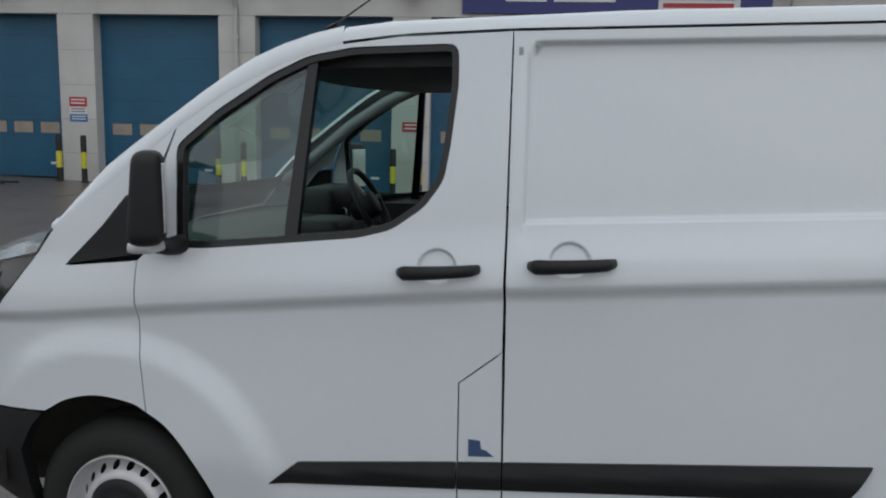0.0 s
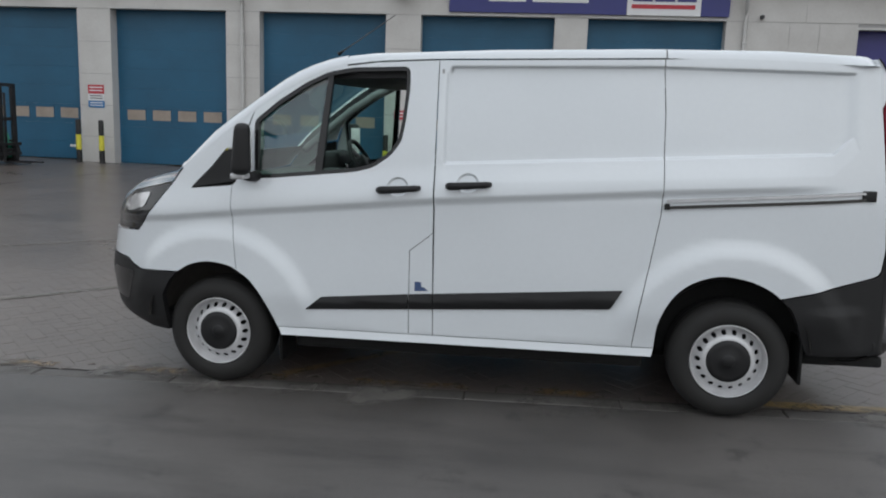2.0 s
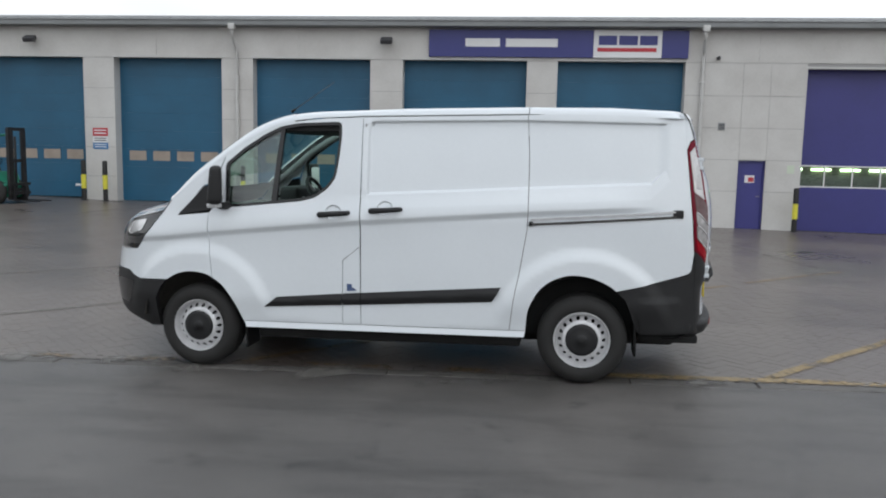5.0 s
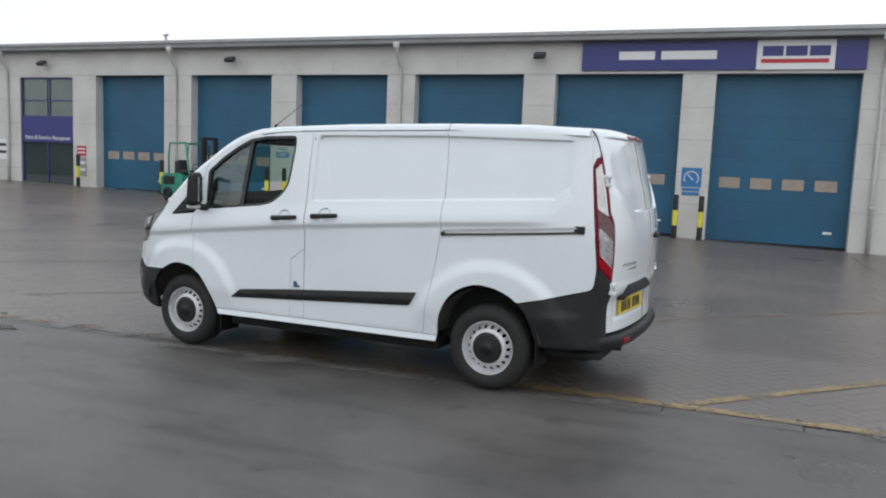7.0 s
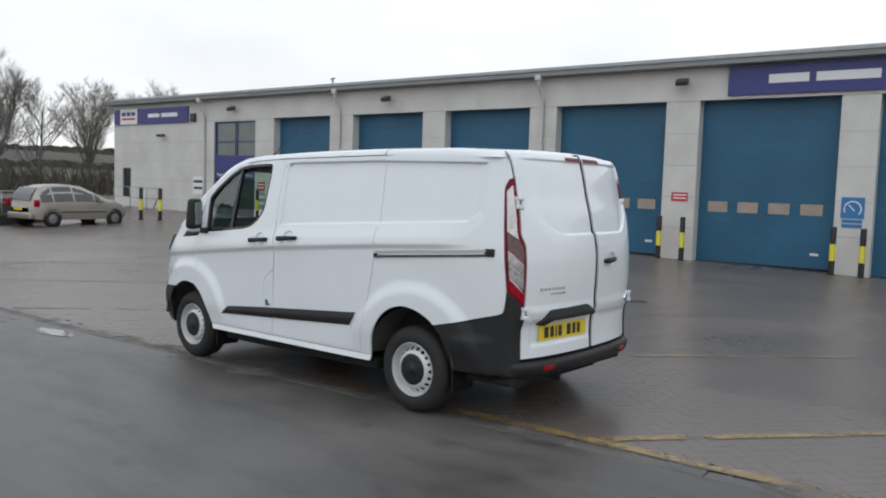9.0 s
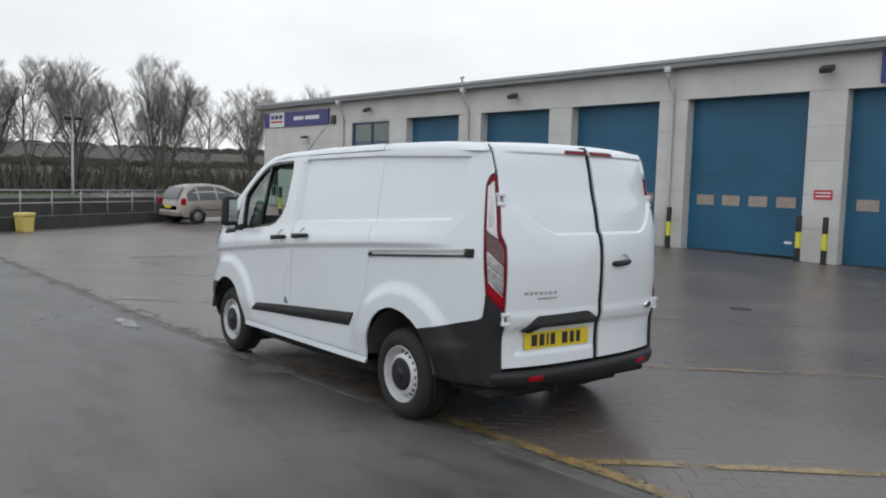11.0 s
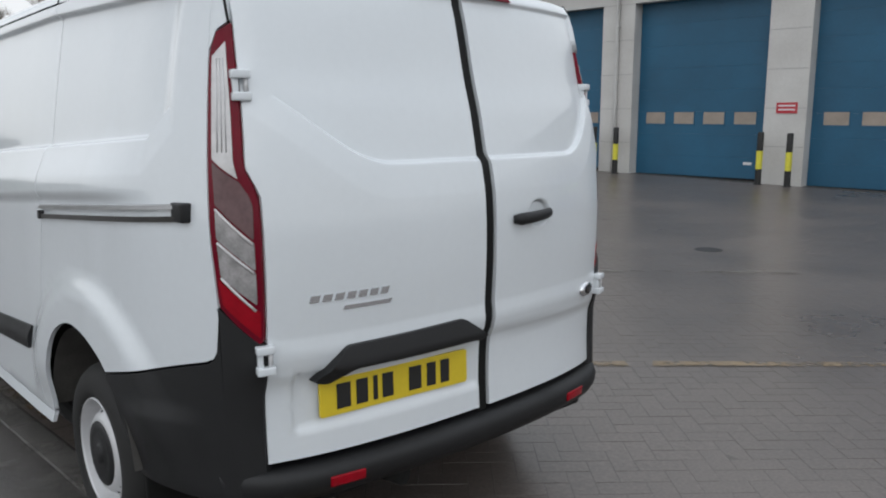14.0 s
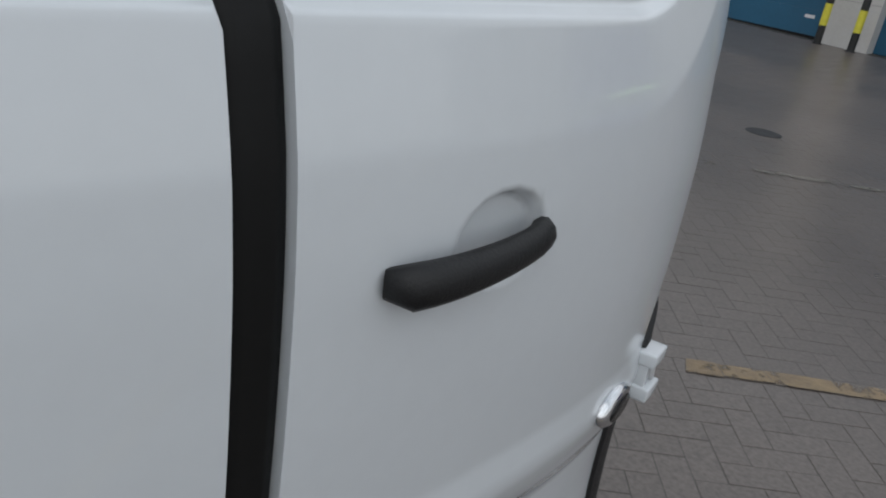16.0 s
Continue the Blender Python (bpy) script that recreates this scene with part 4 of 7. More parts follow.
OUTLINES = {
    "front_wing": ARCH_F + DOOR_FRONT[1:] + [(-0.118, 1.184), (0.012, 1.312), (0.095, 1.412), (0.176, 1.428), (0.243, 1.587), (0.258, 1.630), (0.014, 1.437), (-0.161, 1.308)] + LAMP_EDGE[::-1] + [(-0.885, 0.86), (-0.905, 0.742), (-0.62, 0.734, ), (-0.56, 0.70), (-0.494, 0.682)],
    "front_door": DOOR_FRONT + [(0.158, 1.228), (0.178, 1.40), (0.245, 1.585), (0.261, 1.632), (0.43, 1.744), (0.598, 1.827), (0.70, 1.864), (0.80, 1.889), (0.983, 1.909), (1.327, 1.920), (1.322, 0.968), (1.19, 0.866), (1.187, 0.385)] + ARCH_F2[::-1],
    "fuel_flap": [(1.187, 0.385), (1.327, 0.385), (1.322, 0.968), (1.19, 0.866)],
    "sliding_door": [(1.327, 0.385)] + SLIDE_REAR + [(1.327, 1.920)],
    "rear_quarter": SLIDE_REAR[::-1] + ARCH_R[::-1] + [(3.38, 0.731), (3.55, 0.775), (3.655, 0.800), (3.683, 0.812), (3.698, 0.835), (3.704, 0.88), (3.712, 0.95), (3.692, 1.20), (3.638, 1.75), (3.628, 1.902), (3.42, 1.908), (2.80, 1.932)],
    "sill": [(0.405, 0.385), (2.545, 0.385), (2.535, 0.338), (0.428, 0.338)],
}


def crease_points(x0, x1):
    """More places along the creases, where the sheet bends sharply."""
    out = []
    for x in [*np.arange(x0, min(x1, 3.38), 0.012), *np.arange(max(x0, 3.38), x1, 0.007)]:
        c, low = curve(LOW_CREASE, x), 1.352 + 0.042 * (x - 1.36)
        if x > 3.40:
            low += (x - 3.40) * 0.9
        out += [(x, c + d) for d in (-0.045, -0.028, -0.014, 0.0, 0.012)]
        if x > 1.3:
            out += [(x, low + d) for d in (-0.112, -0.105, -0.098, -0.007, -0.002, 0.003, 0.008, 0.012, 0.016, 0.026)] + [(x, 1.886 - 0.03 * max(0, x - 2.5) + d) for d in (-0.014, -0.004, 0.006)]
    for x in (1.366, 1.372, 1.378, 1.386, 3.48, 3.492, 3.504, 3.516, 3.526):
        if x0 < x < x1:
            out += [(x, z) for z in np.arange(1.36, 1.88, 0.03)]
    for hx, hz in ((1.120, 1.222), (1.512, 1.252)):
        for r in (0.025, 0.040, 0.044, 0.048, 0.052, 0.056, 0.062):
            out += [(hx + 1.15 * r * math.cos(k * math.pi / 9), hz + r * math.sin(k * math.pi / 9)) for k in range(18)]
    return out


NAMES = {"front_wing": "front_wing", "front_door": "front_door", "fuel_flap": "fuel_flap", "sliding_door": "sliding_door", "rear_quarter": "rear_quarter_panel", "sill": "sill"}
panels = {}
for far in (False, True):
    for key, line in OUTLINES.items():
        xs = [p[0] for p in line]
        hole = [WINDOW] if key == "front_door" else []
        bm, nn = skin(line, sill_at if key == "sill" else side_at(0), (0, 0.016, 0), 0.07 if far else 0.03, hole, () if far else crease_points(min(xs), max(xs)), mirror=YC if far else None)
        lab = {"front_door": "white front door with its window wound down", "sliding_door": "white sliding load door"}.get(key, "")
        panels[key, far] = part(NAMES[key], bm, WHITE, van, lab, True, nn)
    mir = YC if far else None
    door = panels["front_door", far]
    bm, nn = skin(WINDOW, side_at(0.006), (0, 0.035, 0), 0.04, [shrunk(resampled(WINDOW, 0.04), 0.022)], gap=-0.001, mirror=mir)
    part("window_frame", bm, TRIMBLACK, door, "black window surround", True, nn)
    bm, nn = skin([(0.690, 1.853), (0.722, 1.862), (0.668, 1.262), (0.624, 1.262)], side_at(0.012), (0, 0.03, 0), 0.05, gap=0, mirror=mir)
    part("window_divider", bm, TRIMBLACK, door, "black upright bar", True, nn)
    pane = [(0.280, 1.57), (0.41, 1.675), (0.57, 1.778), (0.685, 1.832), (0.635, 1.280), (0.376, 1.268), (0.288, 1.266)]
    bm, nn = skin(pane, lambda x, z: (x, side(x, 1.27) + (side(x, 1.80) - side(x, 1.27)) * (z - 1.27) / 0.53 + 0.022, z), (0, 0.004, 0), 0.06, gap=0, mirror=mir)
    part("quarter_pane", bm, TINT, door, "fixed green-tinted quarter pane", True, nn)
    # black sail at the foot of the windscreen pillar
    bm, nn = skin(rounded([(-0.118, 1.186), (0.155, 1.228), (0.175, 1.422), (0.095, 1.408), (0.012, 1.312)], 0.01, 2), side_at(-0.004), (0, 0.03, 0), 0.04, gap=0.002, mirror=mir)
    part("mirror_sail", bm, BLACKPLASTIC, van, "black plastic corner trim", True, nn)
    # headlamp
    lamp_line = rounded([(-0.235, 1.210), (-0.36, 1.186), (-0.55, 1.146), (-0.70, 1.075), (-0.80, 0.985), (-0.83, 0.90), (-0.512, 0.918), (-0.358, 1.080)], 0.012, 3)
    bm, nn = skin(lamp_line, side_at(0.004), (0, 0.04, 0), 0.03, gap=0.002, mirror=mir)
    head = part("headlamp", bm, LAMPGREY, van, "clear swept-back headlamp", True, nn)
    bm, nn = skin(rounded([(-0.40, 1.15), (-0.56, 1.125), (-0.66, 1.06), (-0.60, 1.02), (-0.45, 1.06)], 0.02, 3), side_at(-0.001), (0, 0.01, 0), 0.03, gap=0.0, mirror=mir)
    part("reflector", bm, LAMPBRIGHT, head, "", True, nn)
    # front bumper corner
    bm, nn = skin(rounded([(-0.212, 0.686), (-0.494, 0.676), (-0.56, 0.694), (-0.62, 0.728), (-0.92, 0.735), (-0.93, 0.60), (-0.88, 0.45), (-0.70, 0.395), (-0.43, 0.322), (-0.30, 0.315), (-0.315, 0.54), (-0.262, 0.635)], 0.012, 2), side_at(-0.004), (0, 0.05, 0), 0.035, gap=0.001, mirror=mir)
    bump = part("front_bumper_corner", bm, BLACKPLASTIC, van, "black grained bumper", True, nn)
    bm, nn = skin(rounded([(-0.55, 0.66), (-0.80, 0.665), (-0.82, 0.48), (-0.62, 0.47)], 0.03, 3), side_at(-0.007), (0, 0.02, 0), 0.03, gap=0, mirror=mir)
    part("bumper_recess", bm, TRIMBLACK, bump, "", True, nn)
    # rear bumper side and corner
    bm, nn = skin(rounded([(3.180, 0.684), (3.38, 0.727), (3.55, 0.771), (3.657, 0.796), (3.686, 0.808), (3.702, 0.832), (3.708, 0.88), (3.716, 0.945), (3.724, 0.378), (3.58, 0.378), (3.335, 0.383), (3.300, 0.46), (3.272, 0.55), (3.238, 0.63)], 0.012, 2), bumper_side, (0, 0.05, 0), 0.025, gap=0.001, mirror=mir)
    rb = part("rear_bumper_side", bm, BLACKPLASTIC, van, "black grained bumper", True, nn)
    bm, nn = skin([(-0.02, 0.375), (0.99, 0.375), (0.99, 0.862), (0.88, 0.864), (0.03, 0.966), (-0.02, 0.966)], corner_at(0.006), (-0.02, 0.03, 0), 0.06, gap=0.0, mirror=mir)
    part("rear_bumper_corner", bm, BLACKPLASTIC, van, "black grained bumper", True, nn)
    # white corner above the lamp
    bm, nn = skin([(-0.02, 1.680), (0.30, 1.735), (0.965, 1.760), (0.965, 1.930), (0.5, 1.932), (-0.02, 1.928)], corner_at(0.0), (-0.02, 0.03, 0), 0.05, gap=0.0, mirror=mir)
    part("rear_corner", bm, WHITE, van, "", True, nn)
    # tail lamp
    lamp_all = rounded([(0.03, 0.970), (0.85, 0.864), (0.965, 0.868), (0.965, 1.750), (0.30, 1.727), (0.03, 1.668, 0.05)], 0.02, 3)
    bm, nn = skin(lamp_all, corner_at(-0.008 if far else 0.002), (-0.02, 0.03, 0), 0.04, gap=0.0, mirror=mir)
    tail = part("tail_lamp", bm, LENSRED, van, "tall red and clear tail lamp", True, nn)
    bits = (
        ("reversing_lens", LENSCLEAR, [(0.17, 1.660), (0.70, 1.700), (0.74, 1.328), (0.17, 1.382)], "clear lens"),
        ("smoked_lens", LENSSMOKE, [(0.17, 1.374), (0.74, 1.320), (0.88, 1.255), (0.86, 1.160), (0.17, 1.258)], "smoked lens"),
        ("indicator_lens", LENSGREY, [(0.17, 1.250), (0.86, 1.152), (0.86, 1.075), (0.17, 1.163)], "clear lens"),
        ("fog_lens", LENSGREY, [(0.17, 1.155), (0.86, 1.067), (0.86, 0.978), (0.17, 1.058)], "clear lens"),
        ("brake_lens", LENSDEEP, [(0.10, 1.05), (0.92, 0.955), (0.92, 0.880), (0.14, 0.978)], "bright red lens"),
    )
    for nm, mt, line, lab in bits:
        bm, nn = skin(rounded(line, 0.012, 2), corner_at(-0.004 if far else 0.006), (-0.01, 0.012, 0), 0.04, gap=0.0, mirror=mir)
        part(nm, bm, mt, tail, lab, True, nn)
    if not far:
        for z0, z1 in ((1.245, 1.150), (1.153, 1.070), (1.055, 0.962)):
            rib = [Vector(corner(w, z0 + (z1 - z0) * (w - 0.2) / 0.64, 0.010)) for w in (0.2, 0.36, 0.52, 0.68, 0.84)]
            part("lens_rib", tube(rib, 0.004, 6), LENSCLEAR, tail, "", True)
        for w in (0.34, 0.46, 0.58):
            part("lens_rib", tube([corner(w, 1.40, 0.007), corner(w, 1.53, 0.007), corner(w, 1.655, 0.007)], 0.002, 5), STEEL, tail, "", True)

# side mouldings
def moulding(x0, x1, ends, far):
    top = lambda x: 0.586 + (x - 0.673) * 0.0665
    bot = lambda x: 0.499 + (x - 0.573) * 0.0500
    line = [(x0 if "l" not in ends else 0.573, bot(x0)), (x1 if "r" not in ends else 2.305, bot(x1)), (x1 if "r" not in ends else 2.371, top(x1)), (x0 if "l" not in ends else 0.673, top(x0))]
    return skin(rounded(line, 0.008, 2), lambda x, z: (x, side(x, z) - 0.018 * min(1.0, 0.4 + 14 * max(0.0, min(z - bot(x), top(x) - z))), z), (0, 0.022, 0), 0.022, gap=0.002, mirror=YC if far else None)


for far in (False, True):
    for key, x0, x1, ends in (("front_door", 0.573, 1.187, "l"), ("fuel_flap", 1.187, 1.327, ""), ("sliding_door", 1.327, 2.371, "r")):
        bm, nn = moulding(x0, x1, ends, far)
        part("side_moulding", bm, BLACKPLASTIC, panels[key, far], "black rubbing strip", True, nn)

# small dull sticker torn at its edge, by the flap
bm, nn = skin([(1.222, 0.638), (1.300, 0.642), (1.278, 0.660), (1.262, 0.664), (1.258, 0.690), (1.222, 0.692)], side_at(-0.002), (0, 0.001, 0), 0.03, gap=0)
part("sticker", bm, STICKER, panels["fuel_flap", False], "torn dull blue sticker", True, nn)


def door_handle(parent, a, b, out, r=0.014):
    """A bowed pull handle from a to b, standing off by out."""
    a, b, out = Vector(a), Vector(b), Vector(out)
    pts, rad = [], []
    for k in range(13):
        t = k / 12
        lift = 0.35 + 0.65 * math.sin(math.pi * min(1, max(0, t))) ** 0.5 if 0 < k < 12 else 0.12
        pts.append(a + (b - a) * t + out * lift)
        rad.append(r * (0.95 + 0.25 * (1 - t)) if 0 < k < 12 else r * 0.75)
    bm = tube(pts, rad, 10)
    up = Vector((0, 0, 1))
    for v in bm.verts:
        n = min(range(13), key=lambda i: (v.co - pts[i]).length)
        d = v.co - pts[n]
        v.co = pts[n] + d + up * d.dot(up) * 0.35
    return part("door_handle", bm, BLACKPLASTIC, parent, "black grab handle", True)


door_handle(panels["front_door", False], (1.006, side(1.006, 1.202) + 0.004, 1.203), (1.246, side(1.246, 1.22) + 0.004, 1.219), (0, -0.045, 0))
door_handle(panels["sliding_door", False], (1.397, side(1.397, 1.234) + 0.004, 1.234), (1.639, side(1.639, 1.25) + 0.004, 1.249), (0, -0.045, 0))

# rail of the sliding door
rail = []
for k in range(21):
    x = 2.572 + k * (3.60 - 2.572) / 20
    z = 1.168 + (x - 2.572) * 0.0595
    y = side(x, z)
    rail.append((x, y, z))
track = grid_sheet([[(x, y + 0.004, z - 0.025), (x, y - 0.010, z - 0.023), (x, y - 0.012, z - 0.012), (x, y + 0.006, z - 0.010), (x, y + 0.006, z + 0.010), (x, y - 0.014, z + 0.012), (x, y - 0.012, z + 0.024), (x, y + 0.004, z + 0.027)] for x, y, z in rail])
rail_ob = part("door_rail", track, ALU, panels["rear_quarter", False], "metal sliding-door track")
# painted strip for the dark reflection along the rail's lower edge, no real slot
part("rail_shade_strip", grid_sheet([[(x, y - 0.0128, z - 0.0245), (x, y - 0.0150, z - 0.008)] for x, y, z in rail]), RAILDARK, rail_ob)
xs_, ys_, zs_ = rail[0]
part("rail_mouth", box(xs_ - 0.012, xs_ + 0.016, ys_ - 0.018, ys_ + 0.01, zs_ - 0.026, zs_ + 0.006, 0.003), TRIMBLACK, rail_ob)
xe, ye, ze = rail[-1]
part("rail_stop", box(xe - 0.045, xe + 0.025, ye - 0.022, ye + 0.03, ze - 0.027, ze + 0.029, 0.006), BLACKPLASTIC, panels["rear_quarter", False], "black end block", True)

# roof, pillars, windscreen and bonnet
def edge(x):
    return side(x, curve(GUTTER, x))


def across(points):
    """A left half section and its mirror, as one row."""
    return points + [(x, 2 * YC - y, z) for x, y, z in points[::-1]]


rows = []
stations = [0.80 + 0.0722 * k for k in range(37)]
for n in range(len(stations) + 9):
    t = 0.0 if n < len(stations) else (n - len(stations) + 1) / 9
    x = stations[n] if t == 0 else 3.40
    g, s, y = curve(GUTTER, x), curve(ROOF_EDGE, x), edge(x)
    g, s, y = g + (1.898 - g) * t, s + (1.948 - s) * t, y + (0.200 - y) * t**6
    g -= 0.006 * t
    pull = 0.195 * (1 - step(0.8, 1.7, x))
    half = []
    for k, (dy, dz) in enumerate(((0.0, 0.0), (0.008, 0.45), (0.026, 0.82))):
        end = rear(0.155, 1.868) - 0.02 * (dz > 0)
        half.append((x + (end - x) * t, y + dy * (1 + 2 * t), g + dz * (s - g) * (1 - t**10)))
    for k in range(8):
        u = 1 - k / 7.5
        yy = YC - (YC - y - 0.055 * (1 + t)) * u
        end = rear((yy - 0.038) / 1.0135 - 0.05, 1.872)
        top = s + 0.030 * (1 - u * u) * (1 - 0.6 * t)
        half.append((x - pull * (1 - u * u) + (end - x) * t, yy, top + (1.902 - top) * t**8))
    rows.append(across(half))
roof = part("roof", grid_sheet(rows), WHITE, van, "", True)
x = 2.545
g, s, y = curve(GUTTER, x), curve(ROOF_EDGE, x), edge(x)
half = [(x, y - 0.001, g), (x, y + 0.007, g + 0.45 * (s - g)), (x, y + 0.025, g + 0.82 * (s - g))]
half += [(x, YC - (YC - y - 0.055) * (1 - k / 7.5), s + 0.030 * (1 - (1 - k / 7.5) ** 2)) for k in range(8)]
part("roof_seam", tube(across(half), 0.0022, 6), DARKGAP, roof, "dark joint across the roof")
inner = []
for far in (False, True):
    rows = []
    for x in (-0.175, -0.161, -0.08, 0.014, 0.10, 0.18, 0.261, 0.345, 0.43, 0.51, 0.598, 0.70, 0.80):
        g, s, y = curve(GUTTER, x), curve(ROOF_EDGE, x), edge(x)
        s = min(s, g + 0.018 + 0.28 * (x + 0.175))
        row = [(x, y + 0.002, g - 0.012), (x, y, g), (x, y + 0.012, g + 0.55 * (s - g)), (x - 0.004, y + 0.034, s), (x - 0.015, y + 0.075, s + 0.008), (x - 0.012, y + 0.09, s - 0.012)]
        if far:
            row = [(a, 2 * YC - b, c) for a, b, c in row]
        rows.append(row)
        if not far:
            inner.append(row[-1])
    part("windscreen_pillar", grid_sheet(rows), WHITE, van, "", True)
rows = []
for n, (x, y, z) in enumerate(inner[3:]):
    t = n / (len(inner) - 4)
    row = []
    for k in range(15):
        u = -1 + k / 7
        row.append((x - 0.30 * (1 - u * u) * (1 - 0.36 * t), YC + (YC - y) * u, z - 0.05 * (1 - u * u) * (1 - t) + 0.022 * (1 - u * u) * t))
    rows.append(row)
part("windscreen", grid_sheet(rows), TINT, van, "tinted windscreen", True)
LIP = [(-0.045, 1.392, 0.30), (-0.10, 1.358, 0.285), (-0.150, 1.322, 0.27), (-0.190, 1.285, 0.255), (-0.237, 1.220, 0.24), (-0.36, 1.192, 0.22), (-0.55, 1.152, 0.20), (-0.70, 1.082, 0.18), (-0.80, 0.99, 0.16)]
rows = []
for n, (x, z, bow) in enumerate(LIP):
    y = side(x, min(z, 1.3)) + 0.002 + 0.035 * (n < 3) * (3 - n) / 3
    crown = (-0.035, -0.022, -0.008, 0.012, 0.045, 0.045, 0.04, 0.04, 0.035)[n]
    rows.append([(x - bow * (1 - u * u), YC + (YC - y) * u, z + crown * (1 - u**4)) for u in [-1 + k / 9 for k in range(19)]])
part("bonnet", grid_sheet(rows), WHITE, van, "", True)
part("grille", box(-0.86, -0.70, 0.50, 1.40, 0.42, 0.98, 0.04), BLACKPLASTIC, van, "black front grille")

# rear doors
LEFT_DOOR = [(0.158, 0.475), (0.862, 0.475), (0.862, 1.30), (0.862, 1.888), (0.30, 1.887), (0.162, 1.882), (0.158, 1.80), (0.158, 1.735), (0.128, 1.342), (0.158, 1.262)]
RIGHT_DOOR = [(0.905, 0.475), (1.642, 0.475), (1.642, 1.262), (1.672, 1.342), (1.642, 1.735), (1.642, 1.80), (1.638, 1.882), (1.50, 1.887), (0.905, 1.888)]
more = []
for y in [*np.arange(0.15, 0.45, 0.005), *np.arange(0.45, 1.34, 0.009), *np.arange(1.34, 1.66, 0.005)]:
    u = abs(y - VC)
    low = 1.338 + (pane_rise(u) if y < VC else 2.92 * max(0.0, u - 0.45) ** 2.13)
    more += [(y, low + d) for d in (-0.112, -0.105, -0.098, -0.010, -0.004, 0.001, 0.006, 0.011, 0.016, 0.026)] + [(y, 1.826), (y, 1.832), (y, 1.837), (y, 1.843), (y, 1.848), (y, 1.854), (y, 1.868), (y, 1.876), (y, 1.883)] + [(y, z) for z in (0.72, 0.735, 0.75, 0.77, 0.785, 0.80, 0.82, 0.845, 0.86)]
for y in (0.125 + 0.02, 0.14, 0.152, 0.165, 0.195, 1.635, 1.645, 1.655, 1.665, 0.215, 0.225, 0.235, 0.845, 0.855):
    more += [(y, z) for z in np.arange(0.5, 1.86, 0.04)]
for r in (0.025, 0.040, 0.044, 0.048, 0.052, 0.056, 0.062):
    more += [(1.138 + 1.2 * r * math.cos(k * math.pi / 9), 1.140 + 0.88 * r * math.sin(k * math.pi / 9)) for k in range(18)]
bm, nn = skin(LEFT_DOOR, rear_at(0), (-0.035, 0, 0), 0.025, (), more, gap=0.003)
rear_left = part("rear_door", bm, WHITE, van, "white rear door with number plate", True, nn)
bm, nn = skin(RIGHT_DOOR, rear_at(0), (-0.035, 0, 0), 0.025, (), more, gap=0.003)
rear_right = part("rear_door", bm, WHITE, van, "white rear door with grab handle", True, nn)
rows = []
for z in np.arange(0.46, 1.905, 0.03):
    rows.append([(rear(y, min(z, 1.888)) - d, across_rear(y), up_rear(z)) for y, d in ((0.850, 0.035), (0.858, 0.016), (0.872, 0.008), (0.884, 0.013), (0.895, 0.008), (0.908, 0.016), (0.915, 0.035))])
part("door_seal", grid_sheet(rows), RUBBER, van, "black rubber strip between the rear doors", True)
for v in (0.149, 1.651):
    part("door_gap", tube([(rear(v, z) - 0.003, across_rear(v), up_rear(z)) for z in np.arange(1.72, 1.89, 0.012)], 0.0042, 6), RUBBER, van, "dark gap beside a rear door", True)
# brake light over the doors
for y0, y1, dr in ((0.645, 0.858, rear_left), (0.910, 1.165, rear_right)):
    line = [(y0 + (0.012 if dr is rear_left else 0), 1.846), (y1 - (0.012 if dr is rear_right else 0), 1.846), (y1 - (0.03 if dr is rear_right else 0), 1.872), (y0 + (0.03 if dr is rear_left else 0), 1.872)]
    bm, nn = skin(rounded(line, 0.006, 2), rear_at(0.010), (-0.03, 0, 0), 0.02, gap=0)
    part("brake_light", bm, LENSRED, dr, "red high brake light", True, nn)
PLATE_A, PLATE_B = rear(0.29, 0.645), rear(0.795, 0.645)


def plate_at(off):
    """The flat plate, clear of the bowed door."""
    return lambda y, z: (PLATE_A + (PLATE_B - PLATE_A) * (y - 0.29) / 0.505 + off, across_rear(y), up_rear(z))


# hood over the number plate
line = rounded([(0.262, 0.712), (0.30, 0.700), (0.375, 0.737), (0.80, 0.737), (0.842, 0.728), (0.850, 0.752), (0.755, 0.822), (0.352, 0.812)], 0.012, 2)
bm, nn = skin(line, lambda y, z: (rear(y, z) + 0.012 + 0.030 * step(0.83, 0.735, z) if z < 0.83 else rear(y, z) + 0.012, across_rear(y), up_rear(z)), (-0.04, 0, 0), 0.02, gap=0)
part("plate_hood", bm, BLACKPLASTIC, rear_left, "black hood over the plate", True, nn)
bm, nn = skin(rounded([(0.290, 0.590), (0.795, 0.590), (0.795, 0.703), (0.290, 0.703)], 0.008, 2), plate_at(0.020), (-0.01, 0, 0), 0.08, gap=0)
plate = part("number_plate", bm, PLATE, rear_left, "yellow rear number plate with dark bars", True, nn)
for y0, wd in ((0.338, 0.042), (0.398, 0.036), (0.452, 0.014), (0.482, 0.036), (0.573, 0.044), (0.638, 0.033), (0.690, 0.033)):
    bm, nn = skin([(y0, 0.608), (y0 + wd, 0.608), (y0 + wd, 0.686), (y0, 0.686)], plate_at(0.0225), (-0.002, 0, 0), 0.1, gap=0)
    part("plate_bar", bm, INK, plate, "", True, nn)
